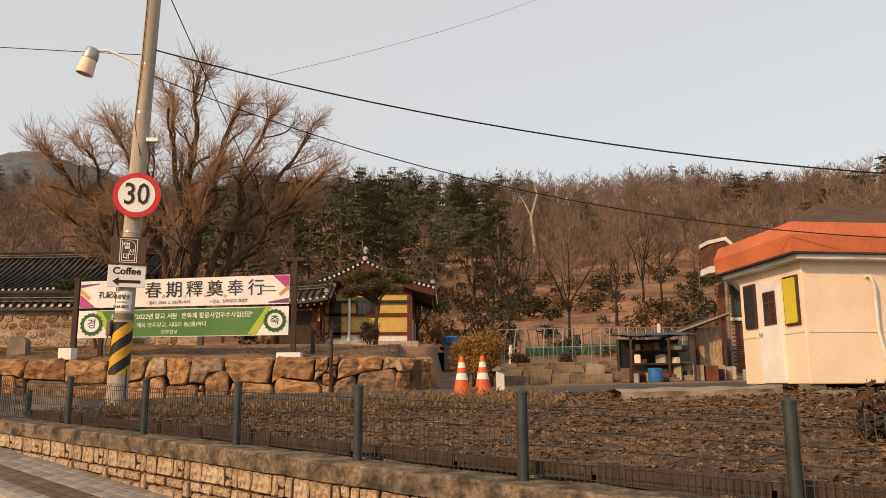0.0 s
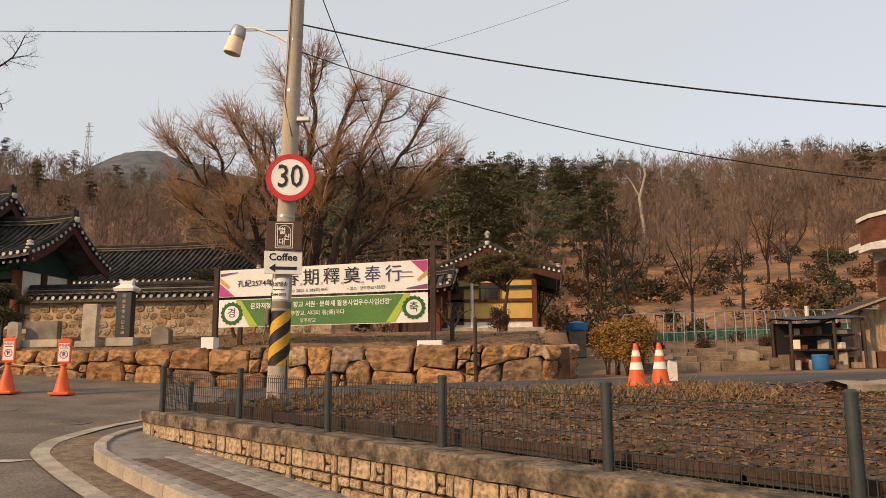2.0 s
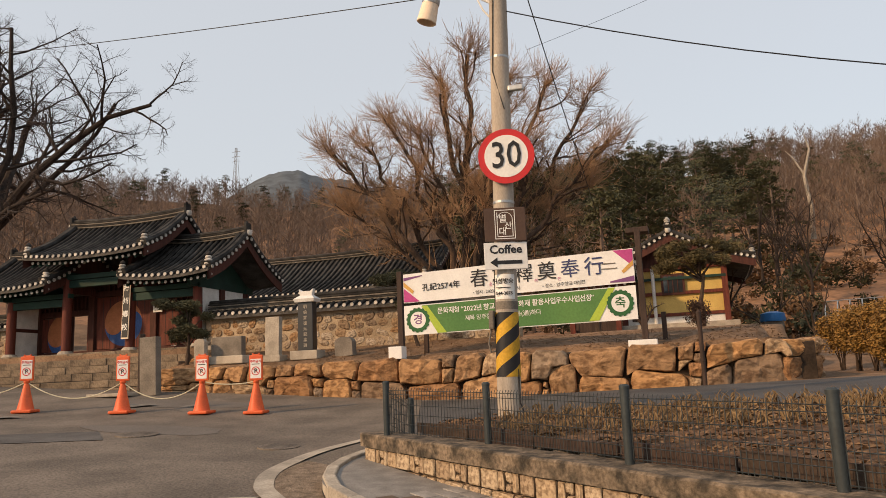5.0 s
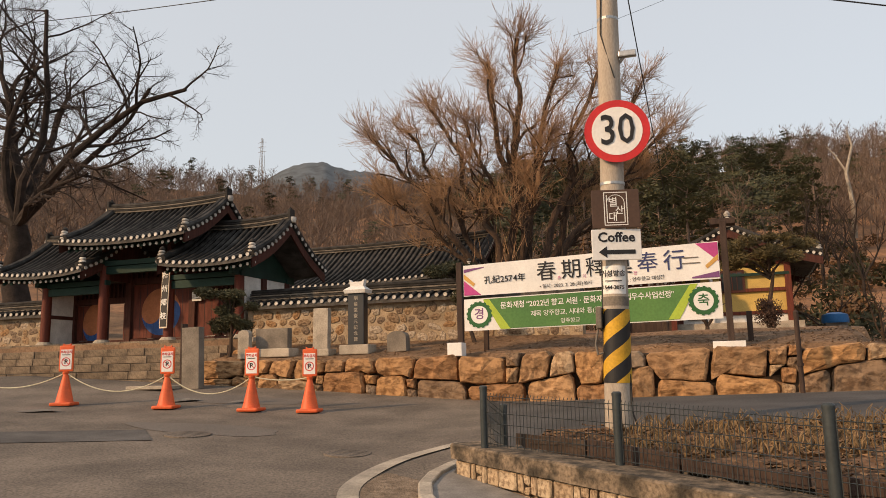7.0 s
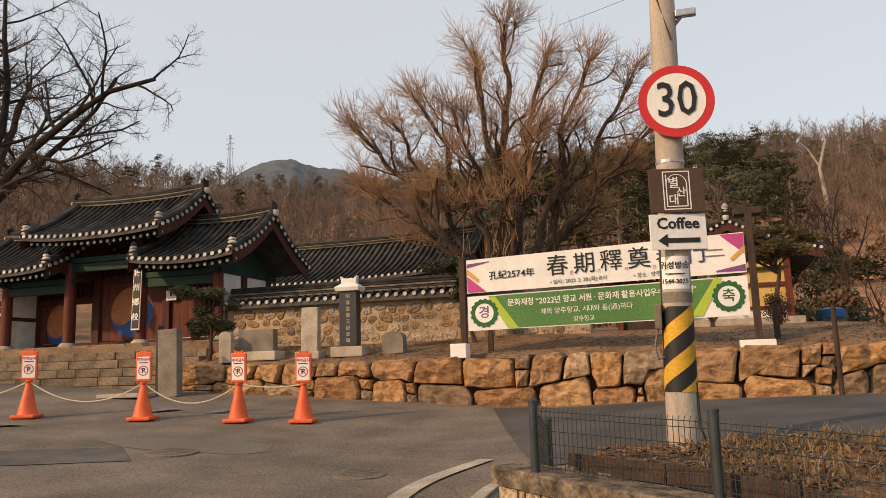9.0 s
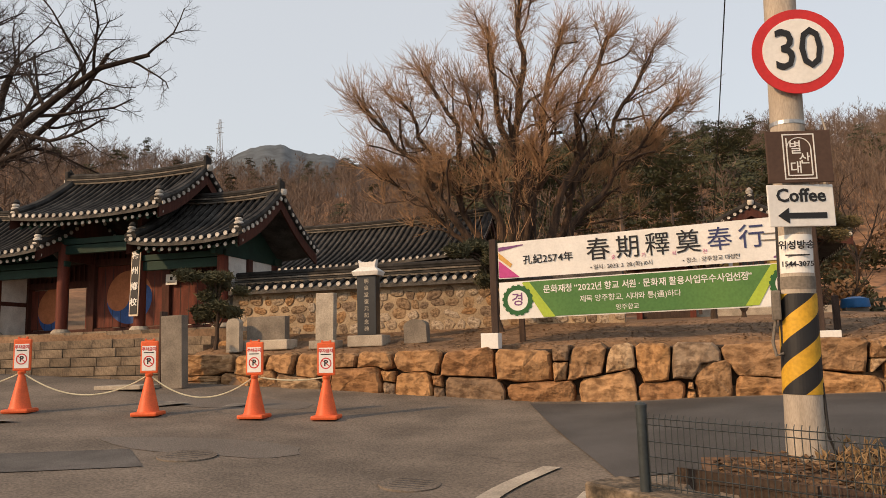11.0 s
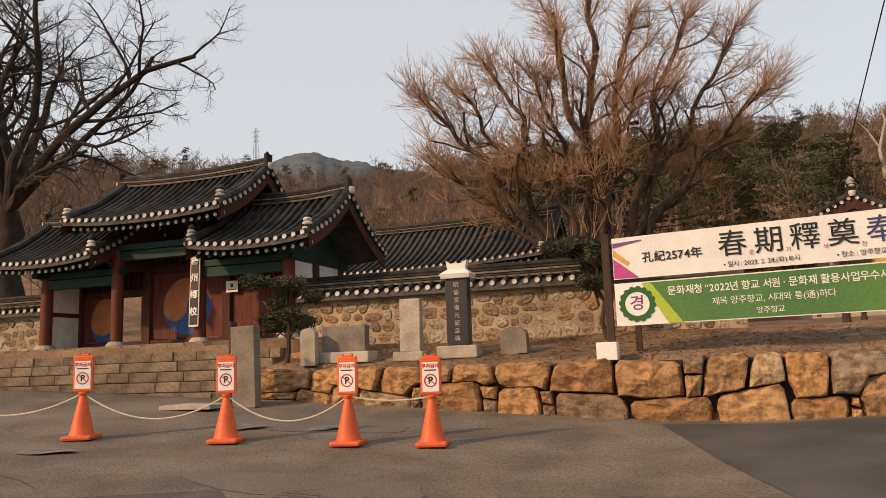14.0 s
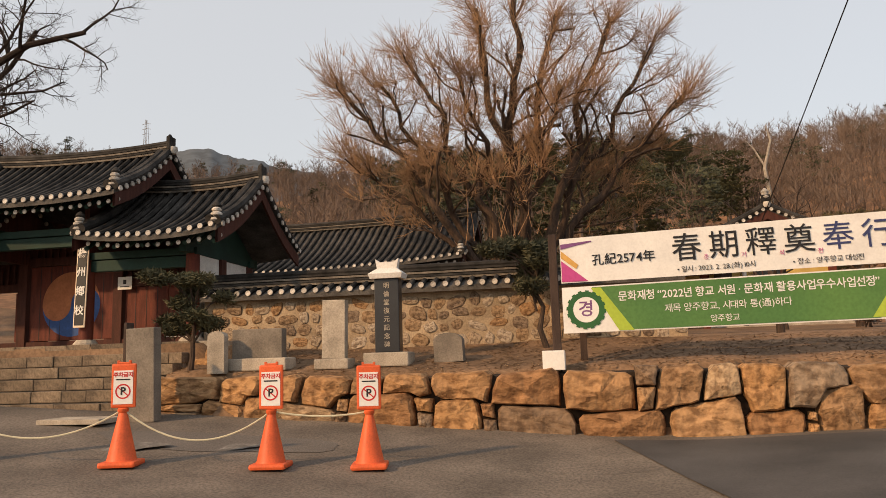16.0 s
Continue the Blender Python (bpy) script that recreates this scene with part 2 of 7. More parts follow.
# ---- building helpers ----
class Shape:
    """Collects the faces of one mesh."""

    def __init__(self):
        self.v, self.f = [], []

    def add(self, vs, fs):
        k = len(self.v)
        self.v += [tuple(p) for p in vs]
        self.f += [tuple(k + i for i in q) for q in fs]
        return self

    def box(self, cx, cy, cz, sx, sy, sz, bev=0.0, m=None):
        """A box about a centre; bev chamfers its edges."""
        x, y, z = sx / 2, sy / 2, sz / 2
        if bev <= 0:
            vs = [(a * x, b * y, c * z) for a in (-1, 1) for b in (-1, 1) for c in (-1, 1)]
            fs = [(0, 1, 3, 2), (4, 6, 7, 5), (0, 4, 5, 1), (2, 3, 7, 6), (0, 2, 6, 4), (1, 5, 7, 3)]
        else:
            bm = bmesh.new()
            bmesh.ops.create_cube(bm, size=1)
            for p in bm.verts:
                p.co = Vector((p.co.x * sx, p.co.y * sy, p.co.z * sz))
            bmesh.ops.bevel(bm, geom=bm.edges[:], offset=min(bev, 0.45 * min(sx, sy, sz)), segments=2, affect="EDGES", profile=0.6)
            bm.verts.index_update()
            vs, fs = [p.co.copy() for p in bm.verts], [[q.index for q in f.verts] for f in bm.faces]
            bm.free()
        vs = [Vector(p) + Vector((cx, cy, cz)) for p in vs]
        if m:
            vs = [m @ p for p in vs]
        return self.add(vs, fs)

    def tube(self, pts, radii, n=8, cap=True):
        """A tapered tube through points."""
        pts = [Vector(p) for p in pts]
        if isinstance(radii, (int, float)):
            radii = [radii] * len(pts)
        vs, fs, ref = [], [], None
        for i, p in enumerate(pts):
            d = (pts[min(i + 1, len(pts) - 1)] - pts[max(i - 1, 0)])
            d = d.normalized() if d.length > 1e-9 else Vector((0, 0, 1))
            if ref is None:
                ref = d.orthogonal().normalized()
            ref = (ref - d * ref.dot(d))
            ref = ref.normalized() if ref.length > 1e-6 else d.orthogonal().normalized()
            b = d.cross(ref)
            for j in range(n):
                a = 2 * math.pi * j / n
                vs.append(p + (ref * math.cos(a) + b * math.sin(a)) * radii[i])
        for i in range(len(pts) - 1):
            for j in range(n):
                k = (j + 1) % n
                fs.append((i * n + j, i * n + k, (i + 1) * n + k, (i + 1) * n + j))
        if cap:
            fs += [tuple(range(n))[::-1], tuple((len(pts) - 1) * n + j for j in range(n))]
        return self.add(vs, fs)

    def lathe(self, prof, n=20, c=(0, 0, 0)):
        """A profile of (radius, height) turned about z."""
        vs = [(c[0] + r * math.cos(2 * math.pi * j / n), c[1] + r * math.sin(2 * math.pi * j / n), c[2] + z) for r, z in prof for j in range(n)]
        fs = [(i * n + j, i * n + (j + 1) % n, (i + 1) * n + (j + 1) % n, (i + 1) * n + j) for i in range(len(prof) - 1) for j in range(n)]
        fs += [tuple(range(n))[::-1], tuple((len(prof) - 1) * n + j for j in range(n))]
        return self.add(vs, fs)

    def prism(self, poly, y0, y1):
        """An outline in x and z, drawn out along y."""
        n = len(poly)
        vs = [(x, y0, z) for x, z in poly] + [(x, y1, z) for x, z in poly]
        fs = [tuple(range(n)), tuple(range(2 * n - 1, n - 1, -1))] + [(i, n + i, n + (i + 1) % n, (i + 1) % n) for i in range(n)]
        return self.add(vs, fs)

    def grid(self, rows):
        """A sheet through rows of points."""
        n = len(rows[0])
        vs = [p for r in rows for p in r]
        return self.add(vs, [(i * n + j, i * n + j + 1, (i + 1) * n + j + 1, (i + 1) * n + j) for i in range(len(rows) - 1) for j in range(n - 1)])

    def mesh(self, name, material, smooth=False):
        me = bpy.data.meshes.new(name)
        me.from_pydata(self.v, [], self.f)
        bm = bmesh.new()
        bm.from_mesh(me)
        bmesh.ops.recalc_face_normals(bm, faces=bm.faces[:])
        bm.to_mesh(me)
        bm.free()
        me.materials.append(material)
        if smooth:
            me.polygons.foreach_set("use_smooth", [True] * len(me.polygons))
            me.set_sharp_from_angle(angle=radians(40))
        return me


def thing(name, m, label, category, group="", kind=""):
    ob = new(name)
    ob.empty_display_size = 0.1
    ob.matrix_basis = m
    return tagged(ob, label, category, group, kind)


def part(name, shape, material, parent, label="", smooth=False, m=None):
    me = shape.mesh(name, material, smooth) if isinstance(shape, Shape) else shape
    ob = new(name, me)
    ob.parent = parent
    if m is not None:
        ob.matrix_basis = m
    return tagged(ob, label)


def single(name, shape, material, label, category, kind="", smooth=False, m=None, group=""):
    ob = new(name, shape.mesh(name, material, smooth) if isinstance(shape, Shape) else shape)
    if m is not None:
        ob.matrix_basis = m
    return tagged(ob, label, category, group, kind)


def letters(body, size, material, depth=0.002, bold=0.0):
    """Lettering in the x-z plane, centred on its origin, facing -y."""
    cu = bpy.data.curves.new("letters", "FONT")
    cu.body, cu.size, cu.extrude, cu.offset = body, size, depth, bold
    cu.align_x, cu.align_y = "CENTER", "CENTER"
    cu.resolution_u = 2
    tmp = bpy.data.objects.new("letters", cu)
    scene.collection.objects.link(tmp)
    bpy.context.view_layer.update()
    me = bpy.data.meshes.new_from_object(tmp.evaluated_get(bpy.context.evaluated_depsgraph_get()))
    bpy.data.objects.remove(tmp)
    bpy.data.curves.remove(cu)
    me.transform(Matrix.Rotation(radians(90), 4, "X"))
    me.materials.clear()
    me.materials.append(material)
    return me


def smooth01(a, b, x):
    t = min(1, max(0, (x - a) / (b - a)))
    return t * t * (3 - 2 * t)


def wob(x, y, s=1.0):
    return noise.noise(Vector((x * s, y * s, 3.7)))


# ---- the lie of the land ----
# retaining wall and fence: a line that curves round the garden's corner
FENCE_LINE = [(-6.75, 12.15), (-5.28, 10.87), (-3.68, 9.48), (-2.24, 8.30), (-0.82, 7.05), (0.55, 6.02), (2.1, 4.9), (3.7, 3.8), (5.3, 2.75), (6.9, 1.7)]


def fence_at(x):
    """y of the fence line at x."""
    p = FENCE_LINE
    for (x0, y0), (x1, y1) in zip(p, p[1:]):
        if x <= x1 or (x1, y1) == p[-1]:
            return y0 + (y1 - y0) * (x - x0) / (x1 - x0)


def road_z(x, y):
    s = -0.77 * x + 0.64 * y
    return -1.5 + 0.073 * min(s, 30) + 0.055 * max(0, min(y, 22) - 16.5)


def bed_z(x, y):
    return 0.1 + 0.02 * max(-8, min(x, 8)) + (0.062 * (y - 13) if y < 13 else 0.07 * (min(y, 15) - 13) + 0.01 * max(0, min(y, 24) - 15))


def near_z(x, y):
    r, b = road_z(x, y), bed_z(x, y)
    inside = smooth01(0.0, 0.12, (y - fence_at(x)) * 0.77) if x > -6.75 else 0
    k = smooth01(-9.5, -4.0, x + 0.25 * (y - 13)) * smooth01(11.6, 13.2, y)
    if y > 11.6:
        inside = max(k, inside * smooth01(-7.2, -6.6, x) if y < 13 else k)
    return r + (b - r) * inside


TERRACE_Z = 1.08


def terrace_front(x):
    """y of the front of the boulder terrace."""
    return 19.75 + 0.012 * (x + 8) ** 2 * 0.3


def on_terrace(x, y):
    return -17.0 < x < -1.15 - 0.06 * max(0, y - 20) and y > terrace_front(x) + 0.35


def ridge(az):
    """Elevation of the near ridge by azimuth from ahead to the right, degrees."""
    pts = [(-95, 11), (-60, 12.5), (-48, 13.0), (-38, 12.9), (-30, 12.4), (-22, 12.1), (-12, 12.9), (-4, 13.6), (3, 13.2), (12, 12.6), (17, 13.2), (24, 12.2), (34, 12.5), (60, 12), (95, 10)]
    for (a, e), (b, f) in zip(pts, pts[1:]):
        if az <= b:
            return e + (f - e) * smooth01(a, b, az)
    return 9


def land_z(x, y):
    """The ground everywhere."""
    dx, dy = x + 3, y - 5
    r, az = math.hypot(dx, dy), math.degrees(math.atan2(dx, dy))
    z = near_z(x, y)
    if on_terrace(x, y):
        z = TERRACE_Z + 0.17 * max(0, min(y, 23.2) - 19.9) + 0.07 * wob(x, y, 0.6)
    elif y > 20 and x <= -17.0:
        z = 0.45 if y < 21.8 else 1.8
    if y > 24:
        back = 1.6 + 0.05 * (y - 24) if x < -0.5 else near_z(x, 24) + 0.055 * (y - 24)
        z = z + (back - z) * smooth01(24, 27, y)
    if r > 40 and dy > -20:
        far = 190 if az > -25 else 250
        e = ridge(az) * smooth01(95, 70, abs(az))
        top = far * math.tan(radians(e))
        t = min(1.0, (r - 40) / (far - 40))
        hz = top * (0.42 * t + 0.58 * t ** 1.5) + 2.2
        if r > far:
            hz = top + 2.2 - (r - far) * 0.12 if r < far + 150 else top - 16
        hz += wob(x, y, 0.02) * 4 * smooth01(60, 120, r)
        z = z + (hz - z) * smooth01(40, 58, r)
    return z


def ground_sheet(xs, ys, hole=None):
    rows = [[(x, y, land_z(x, y)) for x in xs] for y in ys]
    return Shape().grid(rows)


def build_ground():
    """One sheet: fine by the road, coarser to the far mountains."""
    def steps():
        s = list(np.arange(-30, 12.01, 0.3))
        a, d = 12.0, 0.5
        while a < 2600:
            a += d
            d = min(d * 1.18, 40 if a < 1000 else 160)
            s.append(a)
        a, d = -30.0, 0.5
        while a > -2600:
            a -= d
            d = min(d * 1.18, 40 if a > -1000 else 160)
            s.insert(0, a)
        return s
    xs = steps()
    ys = list(np.arange(-4, 27.01, 0.3))
    a, d = 27.0, 0.5
    while a < 2600:
        a += d
        d = min(d * 1.15, 30 if a < 1000 else 160)
        ys.append(a)
    a, d = -4.0, 0.6
    while a > -1500:
        a -= d
        d = min(d * 1.3, 200)
        ys.insert(0, a)
    sh = ground_sheet(xs, ys)
    me = bpy.data.meshes.new("ground")
    me.from_pydata(sh.v, [], sh.f)
    for m in (ASPHALT, EARTH, FOREST_FLOOR):
        me.materials.append(m)
    v = np.array(sh.v)
    f = np.array(sh.f)
    c = v[f].mean(1)
    idx = np.zeros(len(f), int)
    idx[(c[:, 1] > 20.0)] = 1
    idx[(c[:, 0] > -6.4) & (c[:, 1] > 11) & (c[:, 1] < 15.5) & (c[:, 0] > 3)] = 1
    idx[(c[:, 1] > 46) | (np.abs(c[:, 0]) > 60)] = 2
    me.polygons.foreach_set("material_index", idx)
    me.polygons.foreach_set("use_smooth", [True] * len(f))
    tagged(new("ground", me), "grey worn asphalt road rising to leaf-littered wooded hills", "ground", kind="structure")


build_ground()

# ---- road edge: kerb, pavement, retaining wall, fence ----


def along(line, step):
    """Points and headings along a line of points, evenly spaced."""
    out, rest = [], 0.0
    for (x0, y0), (x1, y1) in zip(line, line[1:]):
        d = math.hypot(x1 - x0, y1 - y0)
        a = math.atan2(y1 - y0, x1 - x0)
        k = rest
        while k < d:
            out.append((x0 + (x1 - x0) * k / d, y0 + (y1 - y0) * k / d, a))
            k += step
        rest = k - d
    return out


def offset(line, d):
    """The line moved d to its right side."""
    out = []
    for i, (x, y) in enumerate(line):
        x0, y0 = line[max(i - 1, 0)]
        x1, y1 = line[min(i + 1, len(line) - 1)]
        a = math.atan2(y1 - y0, x1 - x0)
        out.append((x + d * math.sin(a), y - d * math.cos(a)))
    return out


WALL_FACE = [(-7.32, 12.12)] + offset(FENCE_LINE, 0.25)[1:]
WALL_FACE[1] = (-5.5, 10.62)


def cope_z(x):
    """Top of the retaining wall's coping."""
    return -0.06 - 0.034 * (x + 7.2)


def walk_z(x, y):
    return road_z(x, y) + 0.15


def strip(line, d0, z0, d1, z1, step=0.5):
    """A band between two offsets of a line; z as functions of place."""
    a, b = along(line, step), None
    rows = []
    for x, y, h in a:
        p = (x + d0 * math.sin(h), y - d0 * math.cos(h))
        q = (x + d1 * math.sin(h), y - d1 * math.cos(h))
        rows.append([(*p, z0(*p)), (*q, z1(*q))])
    return rows


def build_retaining_wall():
    wall = thing("wall_garden", pose(0, 0, 0), "low garden retaining wall of split stone blocks under a stained concrete coping", "wall", kind="structure")
    pts = along(WALL_FACE, 0.3)
    core, cope = Shape(), Shape()
    for (x, y, a), (x2, y2, a2) in zip(pts, pts[1:]):
        h = math.atan2(y2 - y, x2 - x)
        L = math.hypot(x2 - x, y2 - y)
        m = Matrix.Translation(((x + x2) / 2, (y + y2) / 2, 0)) @ Matrix.Rotation(h, 4, "Z")
        zt, zb = cope_z(x), road_z(x, y) - 0.3
        core.box(0, 0.25, (zt - 0.13 + zb) / 2, L + 0.02, 0.38, zt - 0.13 - zb, 0, m)
    # coping: one long casting with a worn edge
    prof = [(-0.03, -0.17), (-0.035, -0.02), (-0.015, 0.0), (0.40, 0.0), (0.44, -0.02), (0.44, -0.17)]
    rows = []
    for x, y, a in pts:
        k = 0.012 * wob(x, y, 2.5)
        rows.append([(x - (d + k) * math.sin(a), y + (d + k) * math.cos(a), cope_z(x) + z + 0.012 * wob(x + 9, y, 3)) for d, z in prof + prof[:1]])
    cope.grid(rows)
    cope.f += [tuple(range(6)), tuple(range(len(cope.v) - 7, len(cope.v) - 1))]
    part("core", core, mat("dirty_joint", (0.13, 0.09, 0.06), 0.95, 0.3, 4, 0.5, 30), wall)
    part("coping", cope, COPING, wall, "moss-stained concrete coping")
    # split-face blocks: a repeating pattern of squares and upright slips
    rng = random.Random(4)
    cells = ((0.0, 0.0, 0.30, 0.20), (0.31, 0.0, 0.10, 0.20), (0.42, 0.0, 0.10, 0.115), (0.53, 0.0, 0.10, 0.20), (0.42, 0.125, 0.10, 0.075),
             (0.64, 0.0, 0.22, 0.20), (0.0, 0.21, 0.18, 0.10), (0.19, 0.21, 0.33, 0.10), (0.53, 0.21, 0.12, 0.17), (0.66, 0.21, 0.20, 0.10), (0.0, 0.32, 0.36, 0.17), (0.37, 0.32, 0.15, 0.17), (0.53, 0.39, 0.16, 0.10), (0.70, 0.32, 0.16, 0.17))
    shapes = []
    for u, v, w, h in cells:
        for _ in range(2):
            bm = bmesh.new()
            bmesh.ops.create_cube(bm, size=1)
            for p in bm.verts:
                p.co = Vector((p.co.x * (w - 0.014), p.co.y * 0.07, p.co.z * (h - 0.014)))
            bmesh.ops.bevel(bm, geom=bm.edges[:], offset=0.014, segments=1, affect="EDGES")
            for p in bm.verts:
                p.co += Vector((rng.uniform(-0.006, 0.006), rng.uniform(-0.012, 0.010), rng.uniform(-0.006, 0.006)))
            me = bpy.data.meshes.new("block")
            bm.to_mesh(me)
            bm.free()
            me.materials.append(BLOCKFACE)
            shapes.append(me)
    dense = along(WALL_FACE, 0.02)
    made = 0
    for k in range(14):
        for c, (u, v, w, h) in enumerate(cells):
            i = int((0.05 + 0.87 * k + u + w / 2) / 0.02)
            if i >= len(dense):
                continue
            x, y, a = dense[i]
            z = cope_z(x) - 0.175 - v - h / 2
            if z < road_z(x, y) + 0.06 or made >= 300:
                continue
            made += 1
            part("block", shapes[2 * c + rng.randrange(2)], None, wall, m=Matrix.Translation((x - 0.03 * math.sin(a), y + 0.03 * math.cos(a), z)) @ Matrix.Rotation(a, 4, "Z") @ Matrix.Rotation(math.atan(0.045), 4, "Y"))


build_retaining_wall()



def curve_through(keys, n=6):
    """A smooth plan line through a few corners."""
    out = []
    for i in range(len(keys) - 1):
        p = [keys[min(max(i + k, 0), len(keys) - 1)] for k in (-1, 0, 1, 2)]
        for j in range(n):
            t = j / n
            out.append(tuple(0.5 * (2 * b + (c - a) * t + (2 * a - 5 * b + 4 * c - d) * t * t + (3 * b - a - 3 * c + d) * t ** 3) for a, b, c, d in zip(*p)))
    return out + [keys[-1]]


KERB = curve_through([(-7.48, 13.1), (-7.56, 12.3), (-7.5, 11.55), (-7.26, 10.85), (-6.9, 10.25), (-5.9, 9.3)] + offset(FENCE_LINE, 1.6)[2:])


def build_pavement():
    pv = thing("pavement", pose(0, 0, 0), "grey paved footway with a brown guiding strip and granite kerb", "pavement", kind="structure")
    base = Shape()
    line = along(offset(FENCE_LINE, 0.2), 0.25)
    inner, outer = along(WALL_FACE, 0.25), along(KERB, 0.25)
    rows = []
    n = 60
    def at(L, t):
        i = t * (len(L) - 1)
        return L[int(i)]
    for i in range(n + 1):
        a, b = at(inner, i / n), at(outer, i / n)
        rows.append([(a[0] + (b[0] - a[0]) * j / 6, a[1] + (b[1] - a[1]) * j / 6, walk_z(a[0] + (b[0] - a[0]) * j / 6, a[1] + (b[1] - a[1]) * j / 6) - 0.012) for j in range(7)])
    base.grid(rows)
    part("bedding", base, PAVER, pv)
    # kerb stones, one metre each, rounded at the corner
    ks = along(KERB, 0.6)
    me = Shape().box(0, 0.075, -0.11, 0.60, 0.15, 0.26, 0.02).mesh("kerb_stone", GRANITE)
    for (x, y, a), (x2, y2, a2) in zip(ks, ks[1:]):
        h = math.atan2(y2 - y, x2 - x)
        tilt = math.atan2(walk_z(x2, y2) - walk_z(x, y), 0.6)
        part("kerb_stone", me, None, pv, m=Matrix.Translation(((x + x2) / 2, (y + y2) / 2, walk_z((x + x2) / 2, (y + y2) / 2))) @ Matrix.Rotation(h, 4, "Z") @ Matrix.Rotation(-tilt, 4, "Y"))
    # pavers in rows along the wall
    pm = Shape().box(0, 0, -0.03, 0.292, 0.192, 0.06, 0.006).mesh("paver", PAVER)
    bmn = Shape().box(0, 0, -0.03, 0.292, 0.192, 0.06, 0.006).mesh("paver_brown", TACTILE)
    count = 0
    for r in range(6):
        d = 0.08 + 0.2 * r
        L = along(offset(WALL_FACE[1:], d), 0.3)
        for i, (x, y, a) in enumerate(L):
            if count > 295 or x > 3.0:
                continue
            count += 1
            sh = 0.15 * (r % 2)
            x, y = x + sh * math.cos(a), y + sh * math.sin(a)
            part("paver", bmn if r in (3, 4) else pm, None, pv, m=Matrix.Translation((x, y, walk_z(x, y))) @ Matrix.Rotation(a, 4, "Z") @ Matrix.Rotation(math.atan(0.069), 4, "Y"))
    # flush granite channel round the corner of the road
    ch = Shape()
    cl = curve_through([(-7.95, 14.3), (-8.27, 13.5), (-8.42, 12.6), (-8.33, 11.6), (-8.0, 10.8), (-7.55, 10.22), (-6.15, 8.87), (-4.5, 7.45), (-2.9, 6.1), (-1.0, 4.6)])
    ch.grid([[(x + s * math.sin(a), y - s * math.cos(a), max(road_z(x, y), land_z(x + s * math.sin(a), y - s * math.cos(a))) + 0.02) for s in (-0.115, 0, 0.115)] for x, y, a in along(cl, 0.2)])
    part("drain_channel", ch, GRANITE, pv, "pale flush concrete channel")
    ap = Shape()
    inner = cl[4:]
    edge = [min(KERB, key=lambda q: math.hypot(q[0] - x, q[1] - y)) for x, y in inner]
    ap.grid([[(x + (e[0] - x) * j / 4, y + (e[1] - y) * j / 4, road_z(x + (e[0] - x) * j / 4, y + (e[1] - y) * j / 4) + 0.012 + 0.008 * (j % 4 > 0)) for j in range(5)] for (x, y), e in zip(inner, edge)])
    part("gravel_apron", ap, mat("gritty_apron", (0.27, 0.205, 0.145), 0.97, 0.4, 7, 0.8, 45, tint=(0.15, 0.11, 0.075)), pv, "gritty brown strip of leaf and gravel")


def drape(poly_rows, lift):
    return Shape().grid([[(x, y, land_z(x, y) + lift) for x, y in r] for r in poly_rows])


build_pavement()


def build_fence():
    posts = [(-6.89, 12.82)] + FENCE_LINE[:8]
    posts[1] = (-6.85, 11.83)
    fence = thing("mesh_fence", pose(0, 0, 0), "low grey-green welded wire mesh fence on round steel posts", "fence")
    pm = Shape().lathe([(0.042, -0.1), (0.042, 0.65), (0.046, 0.65), (0.046, 0.675), (0.03, 0.69)], 12).mesh("post", FENCE, True)

    def gz(x, y):
        return cope_z(x) - 0.02 if y < 12.6 else land_z(x, y)
    for x, y in posts:
        part("post", pm, None, fence, m=pose(x, y, gz(x, y)))
    for (x0, y0), (x1, y1) in zip(posts, posts[1:]):
        z0, z1 = gz(x0, y0), gz(x1, y1)
        d = Vector((x1 - x0, y1 - y0, z1 - z0))
        n = max(2, int(d.length / 0.05))
        sh = Shape()
        for i in range(1, n):
            p = Vector((x0, y0, z0)) + d * (i / n)
            sh.tube([p + Vector((0, 0, 0.05)), p + Vector((0, 0, 0.575)), p + d.normalized() * 0.012 + Vector((0, 0.02, 0.61))], 0.004, 3, False)
        for h in (0.07, 0.17, 0.285, 0.4, 0.525, 0.575):
            sh.tube([Vector((x0, y0, z0 + h)), Vector((x1, y1, z1 + h))], 0.0045, 3, False)
        part("mesh_panel", sh, FENCE, fence)


build_fence()

# ---- the concrete pole with its signs ----
POLE_XY = (-5.53, 12.98)


